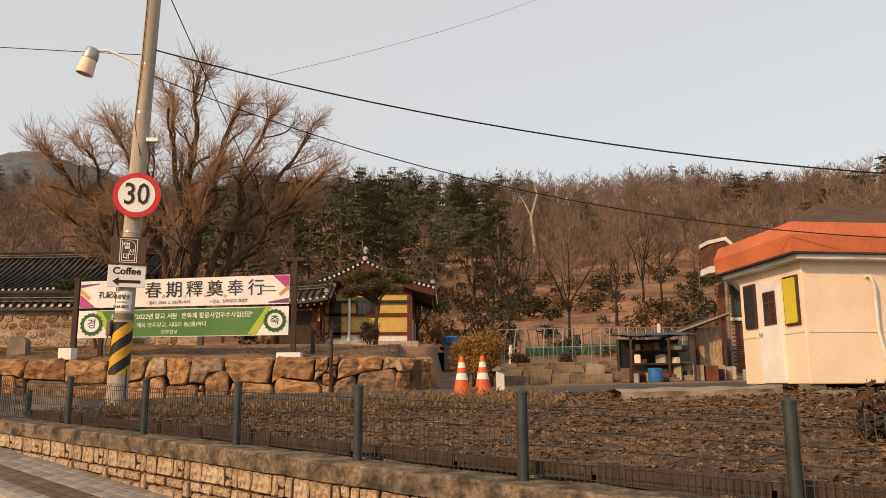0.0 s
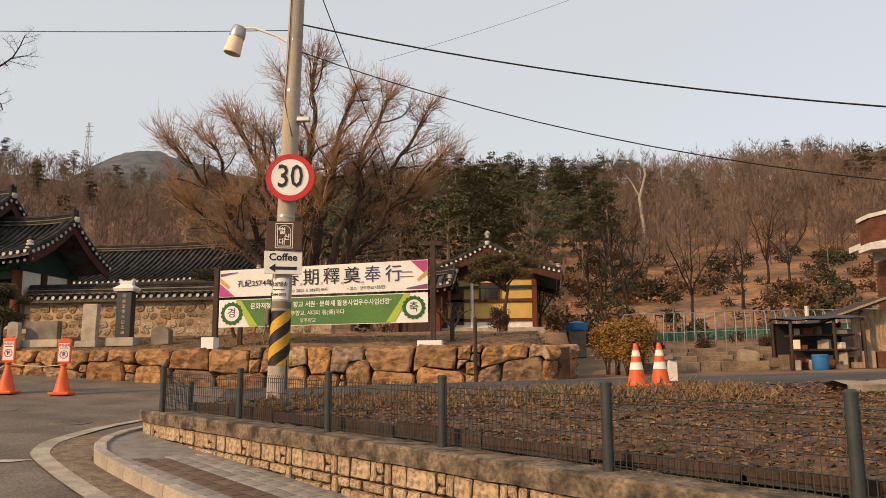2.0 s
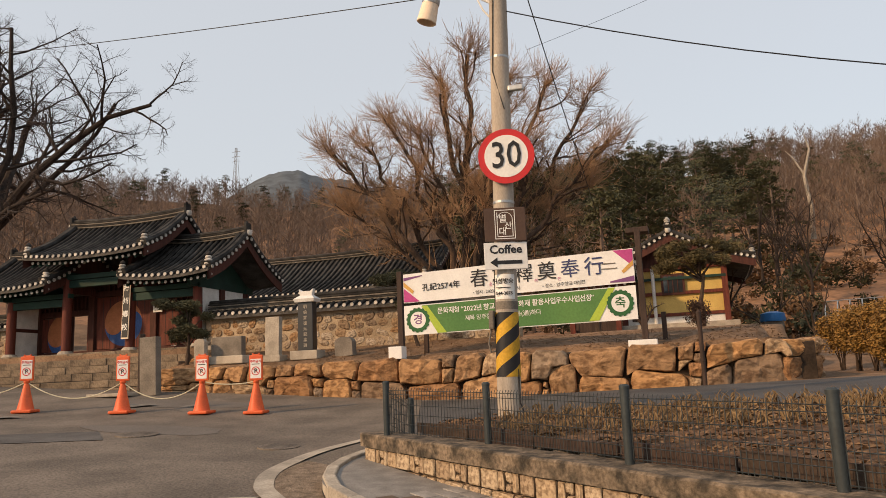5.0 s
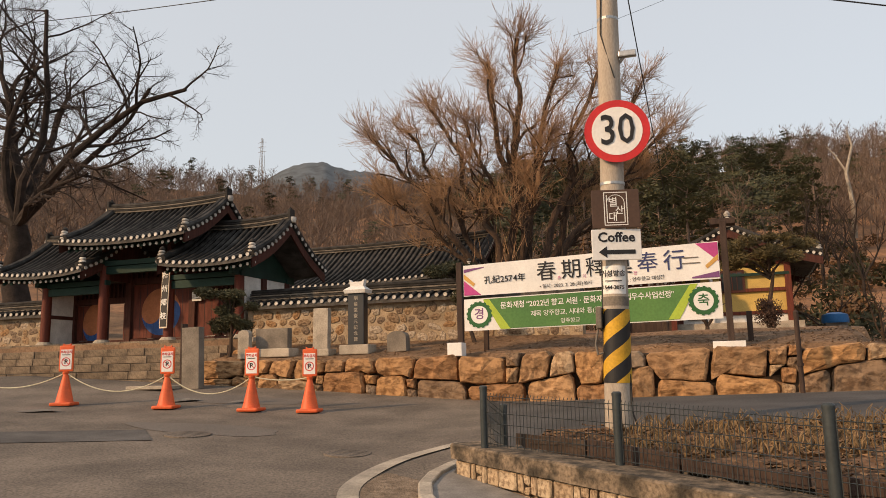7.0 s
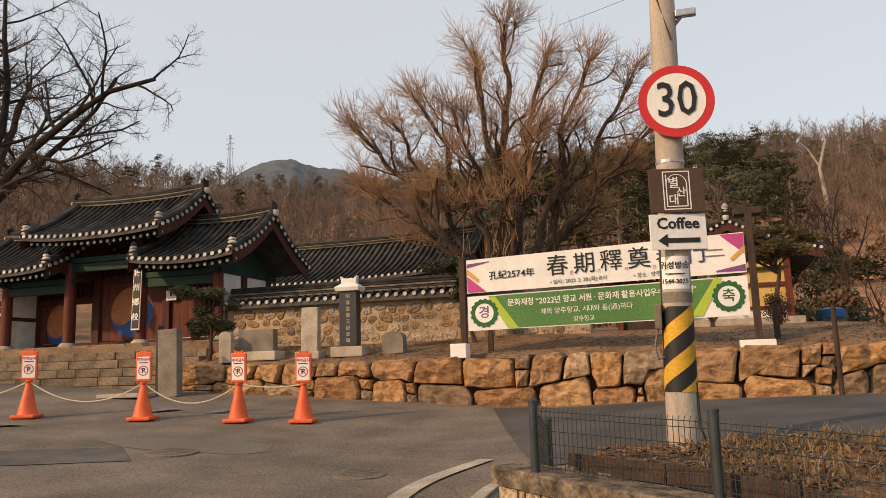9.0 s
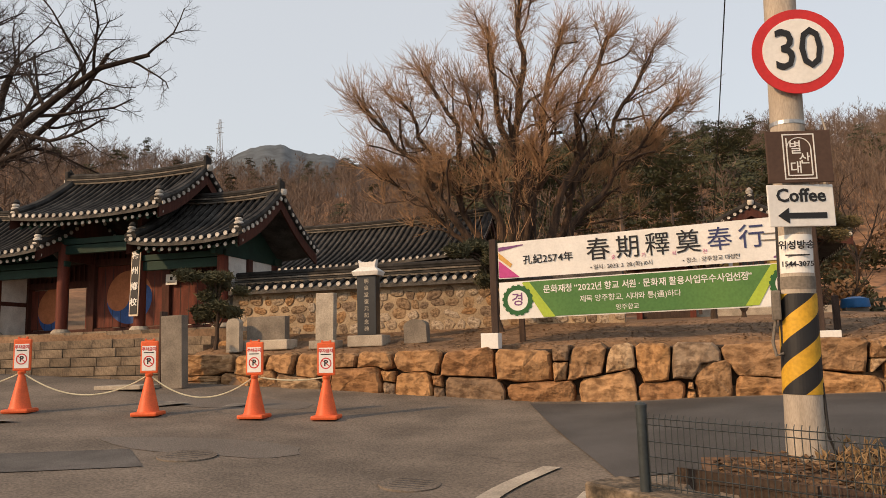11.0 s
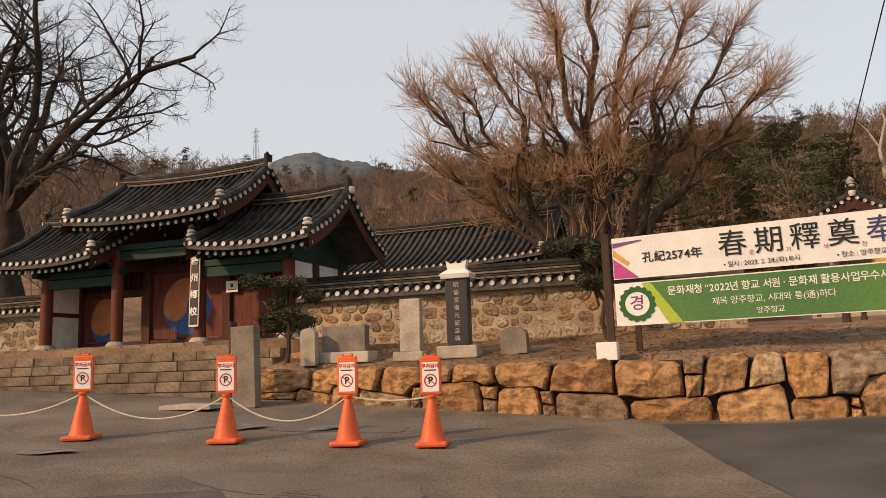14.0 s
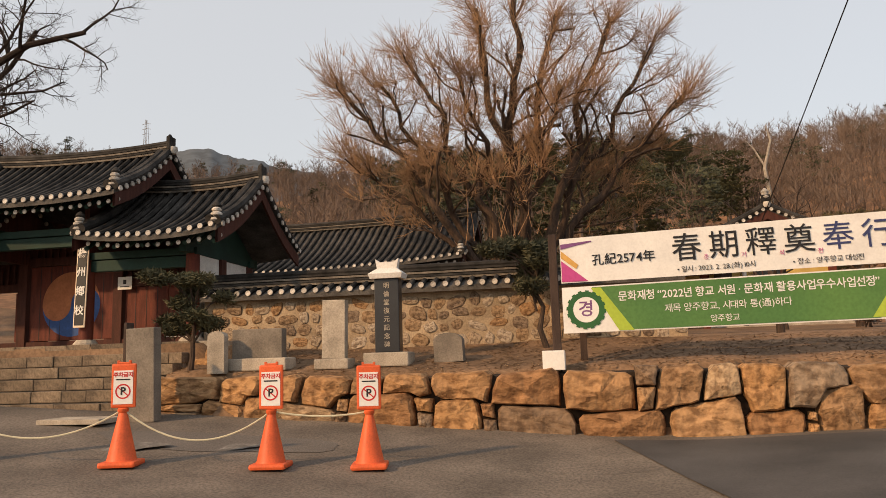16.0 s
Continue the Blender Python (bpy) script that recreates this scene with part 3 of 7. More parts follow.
def build_pole():
    x0, y0 = POLE_XY
    z0 = land_z(x0, y0) - 0.05
    lean = Matrix.Translation((x0, y0, z0)) @ Matrix.Rotation(radians(1.5), 4, "Y")
    p = thing("utility_pole", lean, "tall tapered concrete utility pole with yellow and black hazard bands", "utility pole")
    part("shaft", Shape().lathe([(0.168, 0), (0.150, 2.2), (0.112, 9.5), (0.11, 9.5)], 28), POLE, p, smooth=True)
    # hazard wrap: slanting bands
    bands = {}
    z1, z2, n = 0.65, 1.52, 40
    for i in range(n):
        a0, a1 = 2 * math.pi * i / n, 2 * math.pi * (i + 1) / n
        k = 0
        for j in range(-8, 12):
            lo = [z1 + 0.19 * (j + 2 * a / math.pi) for a in (a0, a1)]
            hi = [v + 0.19 for v in lo]
            lo, hi = [min(z2, max(z1, v)) for v in lo], [min(z2, max(z1, v)) for v in hi]
            if hi[0] - lo[0] < 1e-4 and hi[1] - lo[1] < 1e-4:
                continue
            r = lambda z: 0.168 - 0.0082 * z + 0.005
            vs = [(r(z) * math.cos(a), r(z) * math.sin(a), z) for a, z in ((a0, lo[0]), (a1, lo[1]), (a1, hi[1]), (a0, hi[0]))]
            bands.setdefault(j, Shape()).add(vs, [(0, 1, 2, 3)])
    for j, band in bands.items():
        part("black_band" if j % 2 else "yellow_band", band, BLACK if j % 2 else YELLOW, p, "black reflective band" if j % 2 else "yellow reflective band")
    for z, name in ((3.05, "clamp"), (3.75, "clamp"), (5.2, "clamp"), (6.1, "clamp"), (6.45, "clamp")):
        r = 0.168 - 0.0072 * z + 0.006
        part(name, Shape().lathe([(r, z), (r, z + 0.035)], 20), STEEL, p)
    # notice wrap with printed characters
    r = 0.157
    sh = Shape()
    for i in range(12):
        a0, a1 = [radians(210 + 120 * (i + k) / 12) for k in (0, 1)]
        sh.add([(r * math.cos(a), r * math.sin(a), z) for a, z in ((a0, 1.70), (a1, 1.70), (a1, 2.04), (a0, 2.04))], [(0, 1, 2, 3)])
    part("notice", sh, WHITE, p, "white printed notice wrapped round the pole")
    for txt, z, s in (("위성방송", 1.94, 0.082), ("1544-3075", 1.775, 0.062)):
        part("notice_text", letters(txt, s, BLACK, 0.001, 0.002), None, p, m=pose(-0.005, -0.160, z))
    # camera box and bracket
    part("conduit", Shape().tube([(-0.13, -0.05, 0.7), (-0.15, -0.06, 1.3), (-0.145, -0.05, 1.5), (-0.14, -0.05, 2.3)], 0.016, 6), BLACK, p)
    part("ground_cable", Shape().tube([(0.15, -0.06, 0.75), (0.17, -0.08, 0.3), (0.26, -0.05, 0.05)], 0.012, 6), BLACK, p)
    part("notice_rule", Shape().box(0, -0.159, 1.855, 0.2, 0.003, 0.012), BLACK, p)
    part("grey_collar", Shape().lathe([(0.158, 1.56), (0.158, 1.67)], 24), GRANITE_GREY, p, smooth=True)
    part("junction_box", Shape().box(-0.19, -0.1, 1.42, 0.07, 0.1, 0.26, 0.015).tube([(-0.2, -0.1, 1.3), (-0.235, -0.12, 1.1), (-0.21, -0.11, 0.98), (-0.15, -0.08, 1.0)], 0.014, 6), GRANITE_GREY, p)
    part("down_lead", Shape().tube([(-0.06, -0.13, 7.6), (-0.05, -0.14, 6.0), (-0.08, -0.13, 5.0), (0.08, -0.13, 4.4)], 0.008, 5), CABLE, p)
    # small camera on a stub
    part("small_camera", Shape().box(0.24, -0.06, 4.72, 0.22, 0.08, 0.08, 0.015).tube([(0.1, 0, 4.6), (0.2, -0.04, 4.7)], 0.02, 6), STEEL, p)
    # floodlight on a curved arm
    part("lamp_arm", Shape().tube([(-0.1, 0, 6.1), (-0.3, -0.02, 6.22), (-0.5, -0.03, 6.30), (-0.72, -0.05, 6.38), (-0.95, -0.06, 6.38)], 0.022, 8).tube([(-0.1, 0, 5.85), (-0.22, -0.01, 6.0), (-0.32, -0.02, 6.22)], 0.015, 6), WHITE, p, "white curved lamp arm", True)
    head = Shape().lathe([(0.02, 0.2), (0.1, 0.19), (0.13, 0.1), (0.135, 0.0), (0.13, -0.02)], 16)
    part("lamp_head", head, STEEL, p, "dull metal lamp cap", True, m=pose(-1.02, -0.07, 6.22, 0, 14, 0))
    part("lamp_shade", Shape().lathe([(0.125, 0.0), (0.15, -0.30), (0.14, -0.31), (0.115, -0.01)], 20), CREAM, p, "cream floodlight shade", True, m=pose(-1.02, -0.07, 6.22, 0, 14, 0))
    return p


build_pole()
px, py = POLE_XY


def build_signs():
    s = thing("speed_limit_sign", pose(-5.335, 12.80, 3.63, 0, 0, 9), "round white 30 speed limit sign with a red rim", "traffic sign")
    part("rim", Shape().add(*disc(0.395, 0.0, 0.012)), SIGN_RED, s, "red rim")
    part("face", Shape().add(*disc(0.305, -0.008, 0.006)), WHITE, s)
    part("rear_bracket", Shape().box(0, 0.09, 0, 0.06, 0.15, 0.05), STEEL, s)
    part("number", letters("30", 0.48, BLACK, 0.003, 0.003), None, s, m=pose(0, -0.02, 0, 0, 0, 0) @ Matrix.Diagonal((0.92, 1, 1.12, 1)))
    b = thing("brown_cafe_sign", pose(-5.405, 12.79, 2.66, 0, 0, 15), "brown board with white lettering in an arched line frame", "sign")
    part("board", Shape().box(0, 0, 0, 0.57, 0.02, 0.47, 0.008), BROWN_SIGN, b)
    part("rear_bracket", Shape().box(0.0, 0.07, 0, 0.05, 0.13, 0.05), STEEL, b)
    ln = Shape()
    for cx, cz, w, h in ((-0.135, 0.0, 0.010, 0.40), (0.135, 0.0, 0.010, 0.40), (0.0, -0.2, 0.28, 0.010), (0.0, 0.2, 0.28, 0.010), (-0.105, 0.0, 0.010, 0.34), (0.105, -0.05, 0.010, 0.24), (0.0, -0.17, 0.21, 0.010)):
        part("frame_line", Shape().box(cx, -0.012, cz, w, 0.004, h), WHITE, b)
    ln.tube([(-0.105 + 0.105 * (1 - math.cos(a)), -0.012, 0.07 + 0.10 * math.sin(a)) for a in np.linspace(0, math.pi, 13)], 0.005, 4)
    part("arch_line", ln, WHITE, b, "white arched line")
    for ch, cx, cz, k in (("별", -0.03, 0.075, 0.13), ("산", 0.045, -0.025, 0.11), ("대", -0.035, -0.105, 0.12)):
        part("character", letters(ch, k, WHITE, 0.001, 0.001), None, b, m=pose(cx, -0.012, cz))
    c = thing("coffee_sign", pose(-5.42, 12.81, 2.225, 0, 0, 19), "white board reading Coffee above a black arrow", "sign")
    part("board", Shape().box(0, 0, 0, 0.595, 0.02, 0.375, 0.008), WHITE, c)
    part("rear_bracket", Shape().box(0.0, 0.07, 0, 0.05, 0.13, 0.05), STEEL, c)
    part("wording", letters("Coffee", 0.165, BLACK, 0.002, 0.004), None, c, m=pose(0, -0.013, 0.085))
    part("arrow", Shape().prism([(-0.22, -0.09), (-0.12, -0.02), (-0.12, -0.065), (0.22, -0.065), (0.22, -0.115), (-0.12, -0.115), (-0.12, -0.16)], -0.016, -0.011), BLACK, c)


def disc(r, y, th, n=40):
    vs = [(r * math.cos(2 * math.pi * i / n), yy, r * math.sin(2 * math.pi * i / n)) for yy in (y - th / 2, y + th / 2) for i in range(n)]
    return vs, [tuple(range(n)), tuple(range(2 * n - 1, n - 1, -1))] + [(i, (i + 1) % n, n + (i + 1) % n, n + i) for i in range(n)]


build_signs()


def build_cables():
    def sag(a, b, drop, n=24):
        a, b = Vector(a), Vector(b)
        return [a + (b - a) * (i / n) - Vector((0, 0, drop * 4 * (i / n) * (1 - i / n))) for i in range(n + 1)]
    a = (px + 0.14, py, 6.27)
    def hang(z0, slope, lift, heading):
        """A wire sagging away from the pole along one heading."""
        h = radians(heading)
        return [(px + 0.15 + d * math.sin(h), py + d * math.cos(h), z0 + slope * d + lift * d * d) for d in np.linspace(0, 32, 40)]
    for pts, r in ((hang(6.40, -0.314, 0.00848, 93), 0.014),
                   (hang(5.92, -0.457, 0.01543, 95), 0.009),
                   (sag(a, (-30, 16.0, 10.2), 0.3), 0.008),
                   (sag((-10.5, 43, 18.6), (20, 77, 46), 1.0), 0.011)):
        single("overhead_cable", Shape().tube(pts, r, 5), CABLE, "black overhead cable sagging from the concrete pole", "cable", group="overhead cables")
    single("stay_wire", Shape().tube(sag((px + 0.1, py + 0.05, 8.2), (-5.3, 31, 3.1), 0.05), 0.011, 5), CABLE, "taut black stay wire running down from the pole", "cable", group="overhead cables")


build_cables()

# ---- traffic cones with no-parking boards ----
CONES = [(-17.24, 16.21), (-15.03, 16.66), (-13.22, 16.97), (-12.05, 17.23)]


def build_cones():
    z0 = land_z(*CONES[0])
    c = thing("parking_cone", pose(*CONES[0], z0, 0, 0, 20), "orange plastic cone topped by a no-parking board", "traffic cone", "no-parking cones")
    part("base", Shape().box(0, 0, 0.035, 0.44, 0.44, 0.07, 0.03), ORANGE, c)
    part("body", Shape().lathe([(0.185, 0.065), (0.17, 0.10), (0.055, 0.62), (0.05, 0.64), (0.065, 0.66), (0.065, 0.69), (0.05, 0.70)], 20), ORANGE, c, smooth=True)
    b = part("board", Shape().box(0, 0, 0.97, 0.30, 0.05, 0.54, 0.035).box(0, 0, 1.245, 0.16, 0.04, 0.03, 0.01).box(0.07, 0, 1.255, 0.03, 0.04, 0.05, 0.008).box(-0.07, 0, 1.255, 0.03, 0.04, 0.05, 0.008), ORANGE, c)
    part("sheet", Shape().box(0, -0.027, 0.95, 0.235, 0.006, 0.41, 0.0), WHITE, b, "white printed sheet")
    part("wording", letters("주차금지", 0.066, SIGN_RED, 0.001, 0.002), None, b, m=pose(0, -0.032, 1.10))
    part("small_print", Shape().box(0, -0.0315, 1.045, 0.17, 0.002, 0.016), BLACK, b)
    ring = Shape()
    n = 28
    for i in range(n):
        a0, a1 = 2 * math.pi * i / n, 2 * math.pi * (i + 1) / n
        ring.add([(r * math.cos(a), -0.0325, 0.90 + r * math.sin(a)) for a, r in ((a0, 0.075), (a1, 0.075), (a1, 0.093), (a0, 0.093))], [(0, 1, 2, 3)])
    ring.add([(-0.055, -0.0325, 0.955), (-0.065, -0.0325, 0.945), (0.055, -0.0325, 0.845), (0.065, -0.0325, 0.855)], [(0, 1, 2, 3)])
    part("no_parking_mark", ring, SIGN_RED, b)
    part("letter", letters("P", 0.13, BLACK, 0.001, 0.004), None, b, m=pose(0, -0.0318, 0.90))
    for (x, y), r in zip(CONES[1:], (15, 8, 12)):
        copy_thing(c, pose(x, y, land_z(x, y), 0, 0, r))
    ends = [(-20.0, 15.7)] + CONES
    rope = thing("rope_barrier", pose(*CONES[0], land_z(*CONES[0])), "pale twisted rope slung between the parking cones", "rope")
    o = Vector((*CONES[0], land_z(*CONES[0])))
    for (x0, y0), (x1, y1) in zip(ends, ends[1:]):
        a, b2 = Vector((x0, y0, land_z(x0, y0) + 0.68)), Vector((x1, y1, land_z(x1, y1) + 0.68))
        drop = 0.06 if x1 > -12.5 else 0.36
        pts = [a + (b2 - a) * (i / 20) - Vector((0, 0, drop * 4 * (i / 20) * (1 - i / 20))) - o for i in range(21)]
        part("span", Shape().tube(pts, 0.012, 6), ROPE, rope)
    # plain striped cones by the garden
    for x, y in ((0.24, 14.47), (0.63, 14.5)):
        z = land_z(x, y)
        k = thing("traffic_cone", pose(x, y, z), "orange traffic cone with white reflective bands", "traffic cone", "striped cones")
        part("base", Shape().box(0, 0, 0.02, 0.36, 0.36, 0.04, 0.015), ORANGE, k)
        for name, m2, r0, r1, h0, h1 in (("body", ORANGE, 0.155, 0.115, 0.04, 0.28), ("band", WHITE, 0.116, 0.092, 0.28, 0.40), ("body", ORANGE, 0.092, 0.075, 0.40, 0.50), ("band", WHITE, 0.076, 0.056, 0.50, 0.60), ("tip", ORANGE, 0.056, 0.032, 0.60, 0.72)):
            part(name, Shape().lathe([(r0, h0), (r1, h1)], 18), m2, k, smooth=True)


build_cones()

# ---- boulder terrace ----


def boulder(w, h, d, seed, mat_, name="stone", rough=0.07, power=7):
    """A roughly squared boulder, w by h on its face, d deep."""
    bm = bmesh.new()
    bmesh.ops.create_cube(bm, size=1)
    bmesh.ops.subdivide_edges(bm, edges=bm.edges[:], cuts=4, use_grid_fill=True)
    rng = random.Random(seed)
    o = Vector((rng.uniform(-50, 50), rng.uniform(-50, 50), rng.uniform(-50, 50)))
    sk = [rng.uniform(-0.17, 0.17) for _ in range(4)]
    for p in bm.verts:
        c = p.co.copy()
        # round the corners, then skew and chip
        q = Vector((c.x, c.y, c.z))
        k = (abs(2 * c.x) ** power + abs(2 * c.y) ** power + abs(2 * c.z) ** power) ** (1 / power)
        if k > 1e-6:
            q = c / k * max(abs(2 * c.x), abs(2 * c.y), abs(2 * c.z))
        q.x += sk[0] * q.z + sk[1] * q.z * q.x * 2
        q.z += sk[2] * q.x
        n1 = noise.noise(q * 2.2 + o)
        n2 = noise.noise(q * 5.0 + o) + 0.6 * noise.noise(q * 11.0 + o)
        q *= 1 + rough * (1.3 * n1 + 0.7 * n2)
        p.co = Vector((q.x * w, q.y * d, q.z * h))
    me = bpy.data.meshes.new(name)
    bm.to_mesh(me)
    bm.free()
    me.materials.append(mat_)
    me.polygons.foreach_set("use_smooth", [True] * len(me.polygons))
    me.set_sharp_from_angle(angle=radians(34))
    return me


def lay_courses(rng, total, top):
    """Outlines of two courses of squared boulders, with small stones wedged in the joints."""
    low, s = [], 0.02
    while s < total:
        small = low and low[-1][1] - low[-1][0] > 0.5 and rng.random() < 0.24
        w = rng.uniform(0.16, 0.28) if small else rng.choice((0.62, 0.8, 0.95, 1.15, 1.3)) * rng.uniform(0.92, 1.08)
        low.append((s, s + w, rng.uniform(0.44, 0.80), rng.uniform(-0.10, 0.10), rng.uniform(-0.12, 0.12), small))
        s += w

    def bed(x):
        for a, b, h, k, _, _ in low:
            if a <= x < b:
                return h + k * (2 * (x - a) / (b - a) - 1)
        return 0.6
    out = []
    for n, (a, b, h, k, lean, small) in enumerate(low):
        nl = low[n + 1][4] if n + 1 < len(low) else 0
        c = min(0.09, (b - a) * 0.14)
        if small:
            m = rng.uniform(0.4, 0.6) * h
            out.append([(a, 0), (b, 0), (b + nl * 0.5, m - 0.02), (a + lean * 0.5, m + 0.02)])
            out.append([(a + lean * 0.5, m + 0.02), (b + nl * 0.5, m - 0.02), (b + nl, h - 0.02), (a + lean, h)])
        else:
            out.append([(a + c * rng.random() * 0.6, 0), (b - c * rng.random() * 0.6, 0), (b + nl * 0.5, h * 0.45), (b + nl - c * 0.3, h + k - c), (b + nl - c, h + k), ((a + b) / 2, h + rng.uniform(-0.02, 0.03)), (a + lean + c, h - k), (a + lean + c * 0.2, h - k - c * 0.8), (a + lean * 0.5, h * 0.5)])
    s, lean = 0.02, 0.0
    while s < total - 0.1:
        small = rng.random() < 0.14
        w = rng.uniform(0.18, 0.3) if small else rng.choice((0.55, 0.72, 0.88, 1.05, 1.2)) * rng.uniform(0.92, 1.08)
        e, nl = min(total, s + w), rng.uniform(-0.12, 0.12)
        xs = [s + (e - s) * q for q in (0.02, 0.2, 0.4, 0.6, 0.8, 0.98)]
        foot = [(x, bed(x)) for x in xs]
        t0, t1 = top + rng.uniform(-0.10, 0.03), top + rng.uniform(-0.10, 0.03)
        c = min(0.10, (e - s) * 0.16)
        if small:
            m = (bed((s + e) / 2) + top) / 2 + rng.uniform(-0.08, 0.08)
            out.append(foot[:1] + foot[-1:] + [(e + nl * 0.5, m), (s + lean * 0.5, m)])
            out.append([(s + lean * 0.5, m), (e + nl * 0.5, m), (e + nl, t1), (s + lean, t0)])
        else:
            out.append(foot + [(e + nl * 0.5, (foot[-1][1] + t1) / 2), (e + nl - c * 0.2, t1 - c * 0.8), (e + nl - c, t1), (s + lean + c, t0), (s + lean + c * 0.2, t0 - c * 0.7), (s + lean * 0.5, (foot[0][1] + t0) / 2)])
        s, lean = e, nl
    return out


def fitted_stone(poly, rng):
    """One hewn stone from its outline in s and z: broken face, worn edge, deep flanks."""
    cx = sum(p[0] for p in poly) / len(poly)
    cz = sum(p[1] for p in poly) / len(poly)
    pts = []
    for (ax, az), (bx, bz) in zip(poly, poly[1:] + poly[:1]):
        L = math.hypot(bx - ax, bz - az)
        n = max(1, int(L / 0.11))
        for i in range(n):
            t = (i + 0.12) / n if i == 0 and n > 1 else i / n
            pts.append((ax + (bx - ax) * t - cx, az + (bz - az) * t - cz))
        if n > 1:
            pts.append((ax + (bx - ax) * 0.93 - cx, az + (bz - az) * 0.93 - cz))
    size = sum(math.hypot(*p) for p in pts) / len(pts)
    o = Vector((rng.uniform(-40, 40), rng.uniform(-40, 40), rng.uniform(-40, 40)))
    gap = rng.uniform(0.010, 0.024)
    tx, tz = rng.uniform(-0.14, 0.14), rng.uniform(-0.10, 0.16)
    swell = rng.uniform(0.02, 0.075)
    rows = []
    for k, y in ((1.0, 0.45), (1.0, 0.07), (0.97, 0.025), (0.89, 0.0), (0.68, 0.0), (0.40, 0.0), (0.12, 0.0)):
        row = []
        for x, z in pts:
            e = max(0.1, 1 - gap / max(size, 0.05)) * k
            q = Vector((x * e, 0, z * e))
            wave = noise.noise(q * 2.6 + o) * 0.075 + noise.noise(q * 7.0 + o) * 0.04 + noise.noise(q * 17.0 + o) * 0.016
            edge = noise.noise(Vector((x, 1, z)) * 5 + o) * 0.032
            d = y - (swell * (1 - k * k) + tx * q.x + tz * q.z) * (0 if y > 0.3 else 1) + wave * (1.0 if k < 0.95 else 0.5)
            row.append((q.x + edge * (x / max(size, 0.05)) * 0.8, d, q.z + edge * (z / max(size, 0.05)) * 0.8))
        rows.append(row + row[:1])
    sh = Shape().grid(rows)
    n = len(rows[0])
    sh.f.append(tuple((len(rows) - 1) * n + i for i in range(n - 1)))
    me = sh.mesh("boulder", BOULDER, True)
    me.set_sharp_from_angle(angle=radians(20))
    return cx, cz, me


def build_terrace():
    t = thing("terrace_wall", pose(0, 0, 0), "terrace wall of large fitted brown boulders with small wedge stones", "stone wall", kind="structure")
    rng = random.Random(23)
    fill = Shape()
    prev = None
    for x in np.arange(-16.9, -0.4, 0.6):
        y = terrace_front(x) + 0.38
        zb, zt = land_z(x, y - 0.8) - 0.2, TERRACE_Z + 0.02
        row = [(x, y - 0.1, zb), (x, y - 0.1, zt - 0.06), (x, y + 0.7, zt + 0.03)]
        if prev:
            fill.add(prev + row, [(0, 1, 4, 3), (1, 2, 5, 4)])
        prev = row
    part("packing", fill, mat("packed_earth", (0.055, 0.038, 0.026), 0.97, 0.3, 3, 0.6, 20), t)
    # line of the face: straight, then round the corner and back
    face = [(x, terrace_front(x)) for x in np.arange(-16.9, -1.2, 0.4)] + [(-0.75, 20.35), (-0.45, 20.9), (-0.5, 22.0), (-0.7, 24.5)]
    dense = along(face, 0.02)
    total = len(dense) * 0.02
    top = 1.25
    for poly in lay_courses(rng, total, top):
        cs, cz, me = fitted_stone(poly, rng)
        x, y, a = dense[min(len(dense) - 1, max(0, int(cs / 0.02)))]
        zb = near_z(x, min(y, 20) - 0.3) - 0.08
        k = (TERRACE_Z + 0.07 - zb) / top
        part("boulder", me, None, t, m=Matrix.Translation((x - 0.08 * math.sin(a), y + 0.08 * math.cos(a), zb + cz * k)) @ Matrix.Rotation(a, 4, "Z") @ Matrix.Diagonal((1, 1, k, 1)))


build_terrace()

# ---- gate steps and platform ----
GATE_Z = 1.85


def build_steps():
    st = thing("gate_steps", pose(0, 0, 0), "broad flight of weathered granite block steps", "steps", kind="structure")
    rng = random.Random(3)
    n = 6
    z0 = 0.50
    rise = (GATE_Z - z0) / n
    x0, x1 = -27.5, -17.2
    fill = Shape()
    for i in range(n):
        y = 20.55 + 0.31 * i
        fill.box((x0 + x1) / 2, (y + 0.1 + 22.6) / 2, z0 + rise * (i + 0.5) - 0.16, x1 - x0 - 0.05, 22.6 - y - 0.1, rise - 0.02)
        x = x0
        while x < x1 - 0.05:
            w = min(rng.uniform(0.5, 1.0), x1 - x)
            me = Shape().box(0, 0, 0, w - 0.012, 0.36, rise - 0.014, 0.018).mesh("step_block", STEP)
            part("step_block", me, None, st, m=pose(x + w / 2, y + 0.18 + rng.uniform(-0.015, 0.015), z0 + rise * (i + 0.5) + rng.uniform(-0.004, 0.004)))
            x += w
    fill.box((x0 + x1) / 2, 20.7, z0 - 0.3, x1 - x0, 0.5, 0.55)
    part("core", fill, MORTAR, st)
    # sloping side stones at the flight's end
    for k in range(5):
        me = boulder(0.5, 0.45, 0.6, 60 + k, BOULDER)
        part("side_stone", me, None, st, m=pose(-16.75 + 0.05 * k, 20.6 + 0.4 * k, 0.6 + 0.22 * k, 0, 0, 90))
    pl = single("gate_platform", Shape().box(-21.5, 24.6, GATE_Z - 0.45, 9.4, 4.3, 0.9, 0.02), GRANITE, "granite paved platform under the gate", "platform", kind="structure")


build_steps()

# ---- tiled roofs ----


def roof_curve(t, sag):
    """Height drop share along a slope, from ridge (0) to eave (1), hollow in the middle."""
    return t + sag * math.sin(math.pi * t)


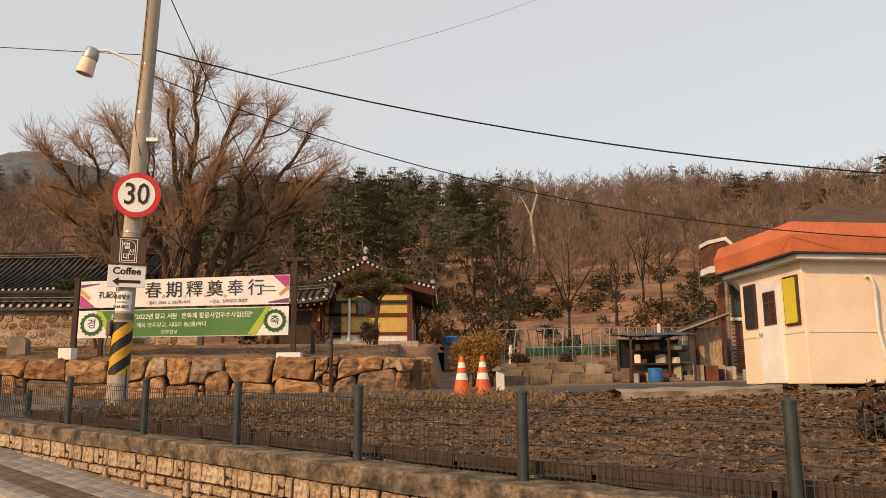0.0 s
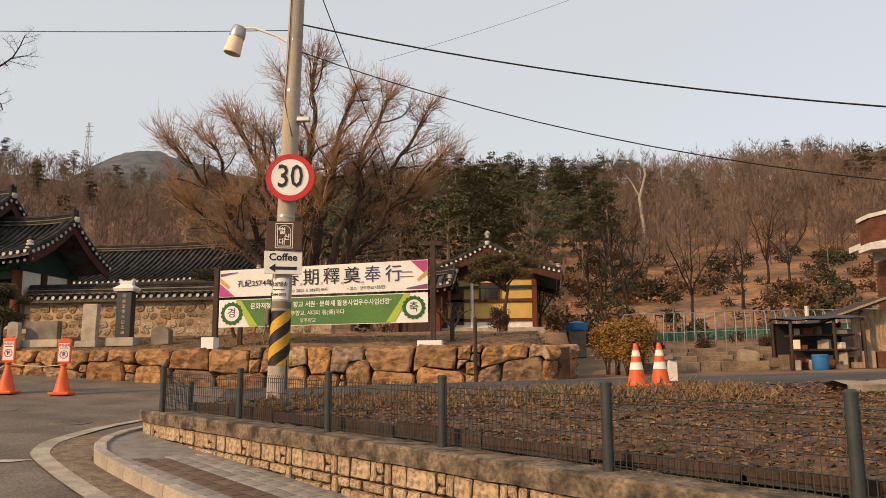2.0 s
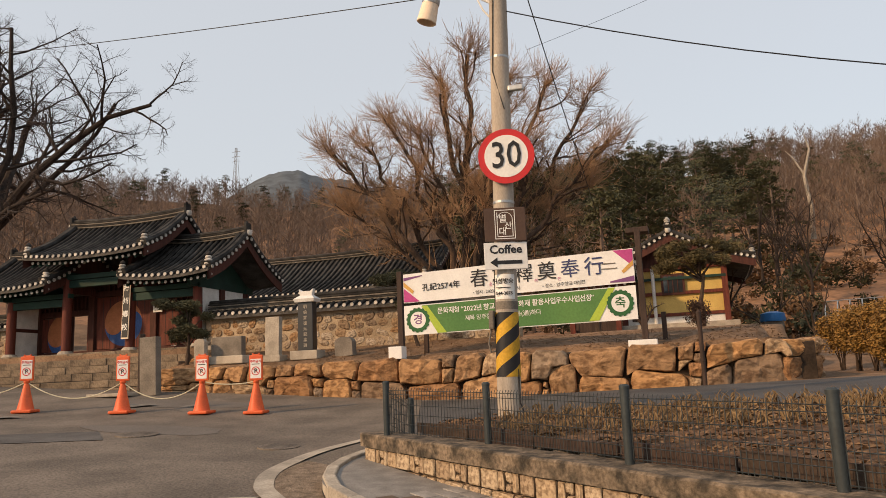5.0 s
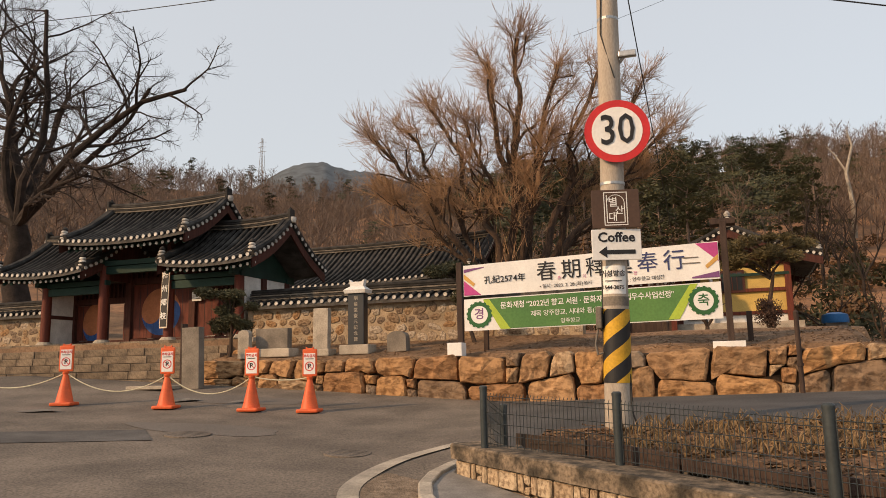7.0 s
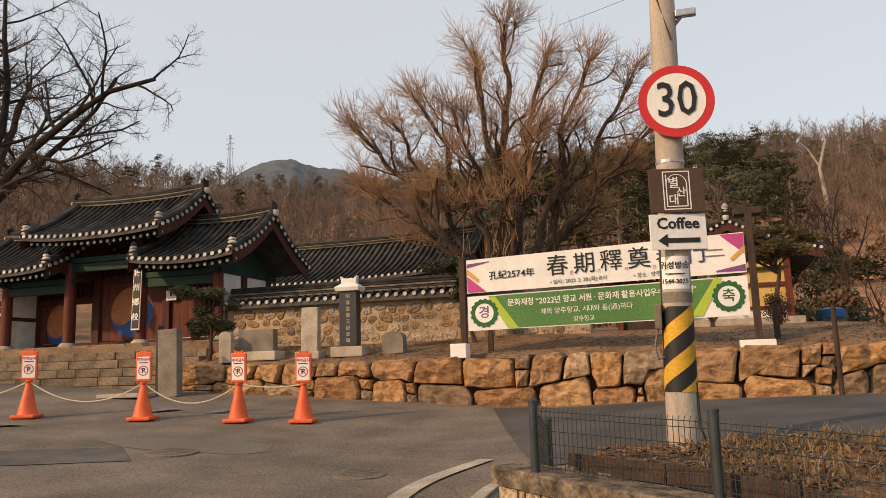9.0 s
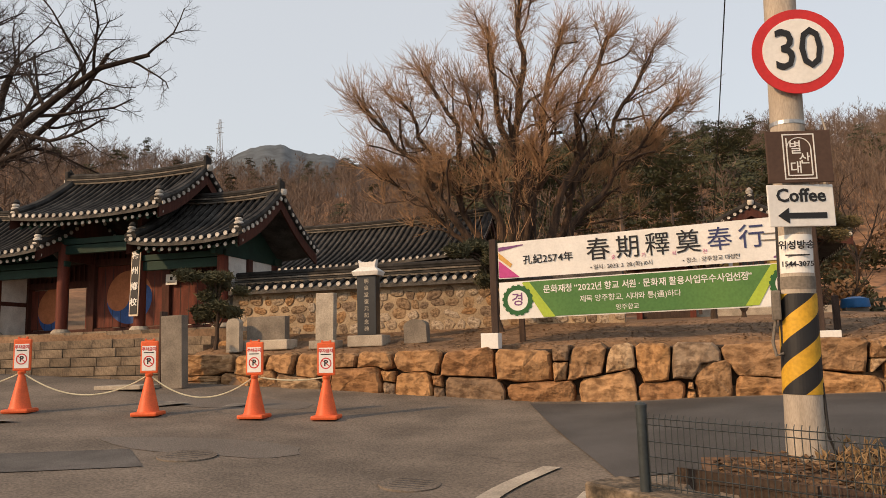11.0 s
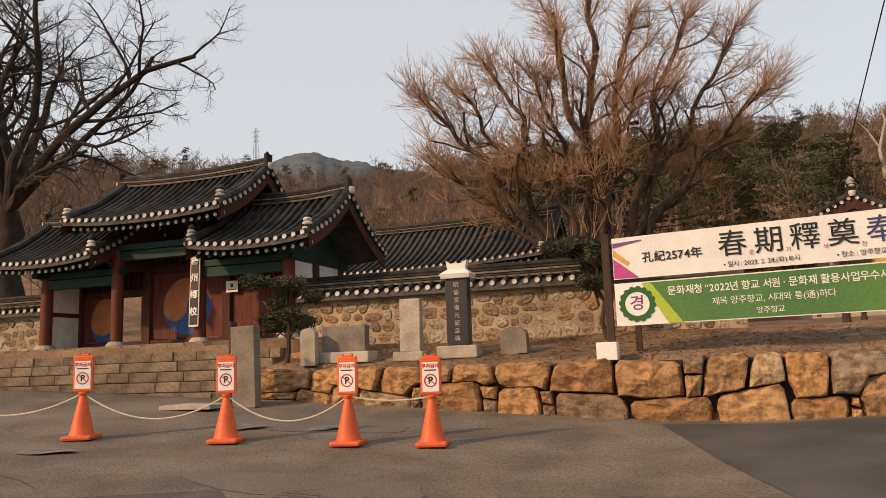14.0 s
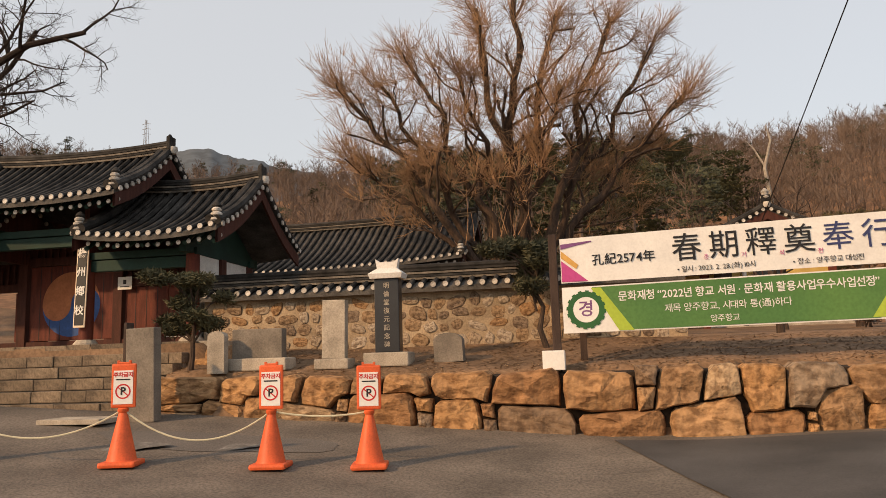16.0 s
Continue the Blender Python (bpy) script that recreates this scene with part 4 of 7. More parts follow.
def tiled_roof(roof, x0, x1, y_front, y_ridge, y_back, z_eave, z_ridge, sag=0.10, lift=0.11, pitch=0.225, ends=True, gable=True, finials=True):
    """A gabled Korean tile roof along x: pan sheet, one convex tile row at a time with a plastered end, ridge, rake rows."""
    xm, half = (x0 + x1) / 2, (x1 - x0) / 2

    def z_at(x, t, eave):
        up = lift * (abs(x - xm) / half) ** 2.2
        return z_ridge + up * 0.8 - (z_ridge - eave) * roof_curve(t, sag) + up * (0.35 * t)
    n = 8
    under = Shape()
    for ya, e in ((y_front, z_eave), (y_back, z_eave)):
        rows = []
        for i in range(13):
            x = x0 + (x1 - x0) * i / 12
            rows.append([(x, y_ridge + (ya - y_ridge) * j / n, z_at(x, j / n, e)) for j in range(n + 1)])
        under.grid(rows)
        low = [[(p[0], p[1], p[2] - 0.10) for p in r] for r in rows]
        under.grid(low)
        under.grid([[r[-1] for r in rows], [r[-1] for r in low]])
        under.grid([rows[0], low[0]])
        under.grid([rows[-1], low[-1]])
    part("pan_tiles", under, PAN_TILE, roof)
    cap = Shape().add(*disc(0.056, 0, 0.03, 14)).mesh("tile_end", TILE_END)
    low_end = Shape().add(*disc(0.048, 0, 0.02, 12)).mesh("rafter_end", TILE_END)
    count = max(3, round((x1 - x0) / pitch))
    for i in range(count):
        x = x0 + (x1 - x0) * (i + 0.5) / count
        for ya, yes in ((y_front, True), (y_back, False)):
            sh = Shape()
            pts = [(x, y_ridge + (ya - y_ridge) * (j / n), z_at(x, j / n, z_eave) + 0.045) for j in range(n + 1)]
            sh.tube(pts, 0.056, 8)
            part("cover_tile", sh, ROOFTILE, roof, smooth=True)
            if yes and ends:
                part("tile_end", cap, None, roof, m=pose(x, ya - 0.02, z_at(x, 1, z_eave) + 0.045))
                if gable:
                    part("rafter_end", low_end, None, roof, m=pose(x + (x1 - x0) / count / 2, ya + 0.16, z_at(x, 1, z_eave) - 0.17))
    # ridge: stacked flat tiles with a white course beneath, rising at the ends
    def ridge_row(z, w, h, m, name):
        sh = Shape()
        k = 16
        rows = []
        for i in range(k + 1):
            x = x0 + (x1 - x0) * i / k
            b = z_at(x, 0, z_eave) + z
            rows.append([(x, y_ridge - w / 2, b), (x, y_ridge - w / 2, b + h), (x, y_ridge + w / 2, b + h), (x, y_ridge + w / 2, b), (x, y_ridge - w / 2, b)])
        sh.grid(rows)
        sh.f += [(0, 1, 2, 3), tuple(len(sh.v) - 5 + q for q in range(4))]
        part(name, sh, m, roof)
    ridge_row(0.02, 0.26, 0.05, RIDGE_LIME, "ridge_plaster")
    for i in range(3):
        ridge_row(0.075 + 0.06 * i, 0.30 - 0.02 * i, 0.04, ROOFTILE if i != 1 else RIDGE_LIME, "ridge_course")
    k = Shape()
    k.tube([(x0 + (x1 - x0) * i / 16, y_ridge, z_at(x0 + (x1 - x0) * i / 16, 0, z_eave) + 0.28) for i in range(17)], 0.075, 8)
    part("ridge_cap", k, ROOFTILE, roof, smooth=True)
    if finials:
        for xe, sg in ((x0, -1), (x1, 1)):
            zt = z_at(xe, 0, z_eave)
            part("ridge_end", Shape().box(xe + sg * 0.03, y_ridge, zt + 0.25, 0.10, 0.28, 0.36, 0.03).lathe([(0.07, 0), (0.05, 0.08), (0.02, 0.12)], 10, (xe, y_ridge, zt + 0.38)), ROOFTILE, roof)
            part("ridge_plug", Shape().lathe([(0.0, 0.1), (0.11, 0.08), (0.12, 0.0), (0.09, -0.09), (0.0, -0.1)], 10, (xe + sg * 0.08, y_ridge, zt + 0.1)), TILE_END, roof, "white plaster plug", True)
    if gable:
        # rake: heavy tile row, its plastered ends, and a red barge board
        for xe, sg in ((x0, -1), (x1, 1)):
            for ya in (y_front, y_back):
                for dx, dz, r in ((0.0, 0.10, 0.10), (-sg * 0.16, 0.12, 0.10)):
                    part("rake_tile", Shape().tube([(xe + dx, y_ridge + (ya - y_ridge) * j / n, z_at(xe, j / n, z_eave) + dz) for j in range(n + 1)], r, 8), ROOFTILE, roof, smooth=True)
                m = max(5, int(abs(ya - y_ridge) / 0.2))
                for j in range(m):
                    t = (j + 0.6) / m
                    part("tile_end", cap, None, roof, m=pose(xe + sg * 0.10, y_ridge + (ya - y_ridge) * t, z_at(xe, t, z_eave) - 0.0, 0, 0, 90))
                rows = [[(xe + sg * d, y_ridge + (ya - y_ridge) * j / n, z_at(xe, j / n, z_eave) + h) for d, h in ((-0.02, -0.08), (-0.02, -0.36), (0.03, -0.36), (0.03, -0.08))] for j in range(n + 1)]
                part("barge_board", Shape().grid([r + r[:1] for r in rows]), RED_DARK, roof, "dark red barge board")
            if finials:
                st = Shape()
                for q, (r, h) in enumerate(((0.13, 0.10), (0.12, 0.10), (0.10, 0.09))):
                    st.lathe([(r * 0.7, 0), (r, h * 0.3), (r, h * 0.7), (r * 0.7, h)], 12, (xe - sg * 0.05, y_front + 0.10, z_at(xe, 1, z_eave) + 0.08 + 0.10 * q))
                part("eave_plug", st, TILE_END, roof, "stacked yellowed plaster plugs", True)
                part("eave_finial", Shape().lathe([(0.08, 0), (0.10, 0.04), (0.06, 0.10), (0.02, 0.13)], 10, (xe - sg * 0.05, y_front + 0.12, z_at(xe, 1, z_eave) + 0.37)), ROOFTILE, roof, smooth=True)


COLS = [-25.1, -22.75, -20.2, -17.68]
YF, YM, YB = 23.0, 24.2, 25.6


def build_gate():
    g = thing("shrine_gate", pose(0, 0, 0), "three-bay Korean shrine gate with red columns and raised centre", "gate house")
    for y in (YF, YM, YB):
        for i, x in enumerate(COLS):
            top = 4.35 if i in (1, 2) else 3.75
            if y == YF or y == YB:
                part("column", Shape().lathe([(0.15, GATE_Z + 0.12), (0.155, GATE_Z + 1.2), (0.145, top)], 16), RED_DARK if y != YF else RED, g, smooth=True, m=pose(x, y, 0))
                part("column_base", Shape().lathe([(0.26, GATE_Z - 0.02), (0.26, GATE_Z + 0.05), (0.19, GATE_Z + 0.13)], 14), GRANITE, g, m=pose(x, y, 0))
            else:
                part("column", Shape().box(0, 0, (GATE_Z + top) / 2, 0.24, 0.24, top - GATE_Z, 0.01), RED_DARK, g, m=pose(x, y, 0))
    for i in range(3):
        xa, xb = COLS[i], COLS[i + 1]
        hi = 4.30 if i == 1 else 3.70
        for y in (YF, YB):
            part("beam", Shape().box((xa + xb) / 2, y, hi - 0.12, xb - xa - 0.2, 0.16, 0.24, 0.01), GREEN, g, "green painted beam")
            part("plate", Shape().box((xa + xb) / 2, y, hi + 0.10, xb - xa + (0.3 if i != 1 else 0.5), 0.22, 0.16, 0.01), GREEN, g, "green painted beam")
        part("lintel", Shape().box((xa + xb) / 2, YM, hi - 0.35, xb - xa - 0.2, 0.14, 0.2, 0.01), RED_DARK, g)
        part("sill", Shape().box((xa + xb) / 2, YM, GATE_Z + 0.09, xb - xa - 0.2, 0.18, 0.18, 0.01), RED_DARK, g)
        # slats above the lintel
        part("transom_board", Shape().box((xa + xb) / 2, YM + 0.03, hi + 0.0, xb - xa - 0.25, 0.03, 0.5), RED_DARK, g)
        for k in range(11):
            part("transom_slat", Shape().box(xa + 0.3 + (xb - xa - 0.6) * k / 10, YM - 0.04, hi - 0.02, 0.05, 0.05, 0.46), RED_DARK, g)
        # doors
        w = (xb - xa - 0.3) / 2
        for side in (0, 1):
            shut = not (i == 0 and side == 1)
            cx = xa + 0.15 + w * (side + 0.5)
            door = part("door", Shape().box(0, 0, 0, w - 0.012, 0.05, hi - 0.47 - GATE_Z - 0.2, 0.006), RED, g, "red plank door leaf", m=pose(cx, YM, (hi - 0.45 + GATE_Z + 0.18) / 2) if shut else pose(xb - 0.2, YM + w / 2, (hi - 0.45 + GATE_Z + 0.18) / 2, 0, 0, 85))
            hgt = hi - 0.47 - GATE_Z - 0.2
            for k in range(1, 4):
                part("joint", Shape().box(-w / 2 + w * k / 4, -0.027, 0, 0.012, 0.006, hgt - 0.02), BLACK, door, "dark gap between planks")
            # half of the painted swirl on each leaf
            if i != 2:
                sgn = 1 if side == 0 else -1
                for colr, up in ((TAEGEUK_RED, 1), (BLUE_PAINT, -1)):
                    poly = []
                    R = 0.77
                    n = 20
                    # outline of one lobe of the swirl, clipped to this leaf
                    outer = [(R * math.cos(a), up * R * math.sin(a)) for a in np.linspace(0, math.pi, n)]
                    s_line = [(-R / 2 - R / 2 * math.cos(a), up * -0.0 - R / 2 * math.sin(a)) for a in np.linspace(0, math.pi, n)] + [(R / 2 - R / 2 * math.cos(a), R / 2 * math.sin(a)) for a in np.linspace(0, math.pi, n)]
                    cut = [(min(0, p[0]), p[1]) if side == 0 else (max(0, p[0]), p[1]) for p in outer + s_line]
                    cz = -0.04
                    yy = -0.0285 - (0.002 if up > 0 else 0)
                    part("painted_swirl", Shape().add([(sgn * w / 2 + p[0], yy, cz + p[1]) for p in cut], [tuple(range(len(cut)))]), colr, door, "ochre lobe of a painted swirl" if up > 0 else "blue lobe of a painted swirl")
    # end walls, white panels between rails
    for x in (COLS[0], COLS[-1]):
        for y0, y1 in ((YF, YM), (YM, YB)):
            for z0, z1 in ((GATE_Z + 0.05, 2.75), (2.87, 3.75)):
                part("wall_panel", Shape().box(x, (y0 + y1) / 2, (z0 + z1) / 2, 0.10, y1 - y0 - 0.26, z1 - z0), PLASTER, g, "white plastered panel")
            part("rail", Shape().box(x, (y0 + y1) / 2, 2.81, 0.14, y1 - y0 - 0.2, 0.12), RED_DARK, g)
        part("tie_beam", Shape().box(x, (YF + YB) / 2, 3.85, 0.16, YB - YF + 0.9, 0.22, 0.01), GREEN, g, "green painted beam")
        part("gable_board", Shape().add([(x, YF - 0.2, 3.95), (x, YB + 0.2, 3.95), (x, 24.2, 5.0)], [(0, 1, 2)]).add([(x + 0.06, YF - 0.2, 3.95), (x + 0.06, YB + 0.2, 3.95), (x + 0.06, 24.2, 5.0)], [(2, 1, 0)]), GREEN, g, "green gable boarding")
    for x in (COLS[1], COLS[2]):
        part("upper_wall", Shape().box(x, 24.2, 4.5, 0.12, 2.6, 1.2), RED_DARK, g)
        part("tie_beam", Shape().box(x, 24.2, 4.5, 0.16, 3.2, 0.2, 0.01), GREEN, g, "green painted beam")
    for nm, a in (("centre", (-23.65, -18.95, 22.0, 24.1, 26.2, 4.92, 6.25)), ("wing", (-19.85, -16.62, 22.0, 24.1, 26.3, 4.02, 5.35)), ("wing", (-26.3, -22.75, 22.0, 24.1, 26.3, 4.02, 5.35))):
        r = part("roof", Shape().box((a[0] + a[1]) / 2, a[3], a[6] - 0.25, a[1] - a[0] - 0.4, 0.2, 0.2), RED_DARK, g, "curved grey tile roof with white plastered tile ends")
        tiled_roof(r, *a)
        # soffit and rafters
        n = int((a[1] - a[0]) / 0.30)
        for k in range(n):
            x = a[0] + (k + 0.5) * (a[1] - a[0]) / n
            part("rafter", Shape().tube([(x, a[2] + 0.2, a[5] - 0.17), (x, a[3] - 0.2, a[6] - 0.42)], 0.05, 6), GREEN, r, "green round rafter")
    # hanging plaque with characters
    p = thing("gate_plaque", pose(-20.2, YF - 0.22, 3.24, -2, 0, 0), "tall black plaque with white characters and a pale frame", "plaque")
    part("frame", Shape().box(0, 0.012, 0, 0.28, 0.03, 2.0, 0.01), CREAM, p)
    part("panel", Shape().box(0, -0.006, 0, 0.22, 0.02, 1.9), BLACK, p)
    for k, ch in enumerate("楊州鄕校"):
        part("character", letters(ch, 0.22, WHITE, 0.002, 0.004), None, p, m=pose(0, -0.02, 0.62 - 0.42 * k))
    part("hanger", Shape().tube([(0, 0.02, 1.05), (0, 0.16, 1.25)], 0.012, 6), STEEL, p)
    s = thing("notice_board", pose(-20.0, YM - 0.135, 3.32), "small white notice fixed to the red gate doors", "notice")
    part("board", Shape().box(0, 0, 0, 0.36, 0.015, 0.30, 0.004), WHITE, s)
    part("print", Shape().box(0, -0.009, 0.03, 0.08, 0.004, 0.1).box(0, -0.009, -0.08, 0.24, 0.004, 0.02), BLACK, s)


build_gate()

# ---- stone courtyard wall with a tile cap ----


def build_court_wall():
    w = thing("wall_court", pose(0, 0, 0), "courtyard wall of rounded field stones in clay under a tile cap", "wall", kind="structure")
    y = 23.2
    rng = random.Random(8)
    mesh = [boulder(1, 1, 1, 200 + k, COBBLE, "field_stone", 0.16, 3.0) for k in range(10)]
    sections = (("wall", -17.5, -7.55, 1.4, 2.73), ("wall", -33.0, -25.2, 1.5, 2.85))
    for _, x0, x1, z0, z1 in sections:
        part("core", Shape().box((x0 + x1) / 2, y + 0.22, (z0 + z1) / 2 - 0.1, x1 - x0, 0.44, z1 - z0 + 0.2), CLAY, w)
        z = z0 + 0.10
        while z < z1 - 0.05:
            x = x0 + rng.uniform(0.05, 0.2)
            while x < x1 - 0.1:
                sz = rng.uniform(0.18, 0.40)
                hh = rng.uniform(0.16, 0.27)
                part("field_stone", mesh[rng.randrange(10)], None, w, m=Matrix.Translation((x + sz / 2, y + 0.005 + rng.uniform(-0.01, 0.015), z + rng.uniform(-0.04, 0.04))) @ Matrix.Rotation(rng.uniform(-0.4, 0.4), 4, "Y") @ Matrix.Diagonal((sz, 0.07, hh, 1)))
                x += sz + rng.uniform(0.02, 0.09)
            z += 0.25
        cap = part("tile_cap", Shape().box((x0 + x1) / 2, y + 0.22, z1 + 0.03, x1 - x0, 0.5, 0.1), ROOFTILE, w, "small ridged tile cap")
        tiled_roof(cap, x0, x1, y - 0.22, y + 0.22, y + 0.66, z1 + 0.05, z1 + 0.22, 0.02, 0.0, 0.25, True, False, False)


build_court_wall()


def long_roof_hall(name, label, x0, x1, yf, yr, yb, ze, zr, base):
    h = thing(name, pose(0, 0, 0), label, "hall")
    part("wall", Shape().box((x0 + x1) / 2, yr, (base + ze) / 2, x1 - x0 - 1.6, (yb - yf) * 0.55, ze - base + 0.3), PLASTER, h)
    n = 6
    for k in range(n + 1):
        part("column", Shape().lathe([(0.16, base), (0.15, ze + 0.1)], 12, (x0 + 0.8 + (x1 - x0 - 1.6) * k / n, yr - (yb - yf) * 0.28 - 0.05, 0)), RED_DARK, h, smooth=True)
    part("eave_beam", Shape().box((x0 + x1) / 2, yr - (yb - yf) * 0.28 - 0.05, ze - 0.1, x1 - x0 - 1.2, 0.25, 0.35), RED_DARK, h)
    r = part("roof", Shape().box((x0 + x1) / 2, yr, zr - 0.3, x1 - x0 - 0.5, 0.2, 0.2), RED_DARK, h, "long grey tile roof with a plastered ridge")
    tiled_roof(r, x0, x1, yf, yr, yb, ze, zr, 0.10, 0.25, 0.27)
    return h


long_roof_hall("lecture_hall", "long low hall with a sweeping grey tile roof behind the wall", -28.0, -13.4, 32.4, 36.0, 39.6, 4.45, 6.45, 2.0)

# ---- on the terrace: steles, banner, low things ----


def tz(x, y):
    return land_z(x, y)


def stele(name, x, y, w, h, d, m, label, base=None, tilt=0, rz=0, top=None):
    z = tz(x, y) - 0.02
    s = thing(name, pose(x, y, z, 0, 0, rz), label, "stele")
    b = 0
    if base:
        bw, bh, bd = base
        part("plinth", Shape().box(0, 0, bh / 2, bw, bd, bh, 0.025), GRANITE, s)
        b = bh
    sh = Shape()
    if top == "arch":
        n = 10
        poly = [(-w / 2, b), (w / 2, b), (w / 2, b + h - w * 0.3)] + [(w / 2 * math.cos(a), b + h - w * 0.3 + w * 0.3 * math.sin(a)) for a in np.linspace(0.15, math.pi - 0.15, n)] + [(-w / 2, b + h - w * 0.3)]
        sh.prism(poly, -d / 2, d / 2)
    else:
        sh.box(0, 0, b + h / 2, w, d, h, 0.015)
    part("slab", sh, m, s, m=pose(0, 0, 0, 0, tilt, 0))
    return s, b + h


def build_steles():
    s, _ = stele("tall_slab", -16.45, 19.35, 0.50, 1.5, 0.22, GRANITE_GREY, "tall polished grey stone slab standing by the steps", None, -1.5)
    # dark strip along the left side of the slab
    part("edge_post", Shape().box(-0.34, 0.05, 0.8, 0.06, 0.2, 1.6, 0.01), DARK_WOOD, s)
    stele("small_stele", -15.8, 20.55, 0.32, 0.74, 0.16, GRANITE, "small pale stele with carved characters and a round top", None, 0, 0, "arch")
    stele("low_stele", -15.2, 20.95, 0.95, 0.52, 0.22, GRANITE_GREY, "broad grey slab on a carved granite plinth", (1.2, 0.22, 0.5))
    stele("pale_stele", -13.75, 20.85, 0.42, 1.02, 0.18, GRANITE, "pale upright granite stele with worn carving", (0.62, 0.18, 0.42), 1)
    s, h = stele("black_stele", -12.8, 20.98, 0.44, 1.28, 0.24, STELE_BLACK, "black stele with pale carved characters and a granite roof cap", (0.8, 0.24, 0.5))
    cap = Shape().add(*[[(-0.44, -0.26, h), (0.44, -0.26, h), (0.44, 0.26, h), (-0.44, 0.26, h), (-0.48, -0.30, h + 0.10), (0.48, -0.30, h + 0.10), (0.48, 0.30, h + 0.10), (-0.48, 0.30, h + 0.10), (-0.28, -0.10, h + 0.22), (0.28, -0.10, h + 0.22), (0.28, 0.10, h + 0.22), (-0.28, 0.10, h + 0.22), (-0.33, -0.09, h + 0.42), (-0.2, -0.09, h + 0.35), (0.2, -0.09, h + 0.35), (0.33, -0.09, h + 0.42), (-0.33, 0.09, h + 0.42), (-0.2, 0.09, h + 0.35), (0.2, 0.09, h + 0.35), (0.33, 0.09, h + 0.42)],
        [(0, 1, 2, 3), (0, 1, 5, 4), (1, 2, 6, 5), (2, 3, 7, 6), (3, 0, 4, 7), (4, 5, 9, 8), (5, 6, 10, 9), (6, 7, 11, 10), (7, 4, 8, 11), (8, 9, 15, 14, 13, 12), (11, 10, 19, 18, 17, 16), (12, 13, 17, 16), (13, 14, 18, 17), (14, 15, 19, 18), (8, 12, 16, 11), (9, 15, 19, 10)]])
    cap.v = [(x * 0.64, y * 0.7, h + (z - h) * 0.85) for x, y, z in cap.v]
    part("roof_cap", cap, PLASTER, s, "pale carved granite roof cap")
    for k, ch in enumerate("明倫堂復元記念碑"):
        part("character", letters(ch, 0.11, GRANITE, 0.001, 0.001), None, s, m=pose(0, -0.124, h - 0.13 - 0.146 * k))
    stele("weathered_stele", -11.75, 21.1, 0.5, 0.5, 0.26, GRANITE_GREY, "low weathered stele with dark streaks and a bowed top", None, -2, 0, "arch")


build_steles()
BX0, BX1, BY = -9.75, -4.2, 20.25


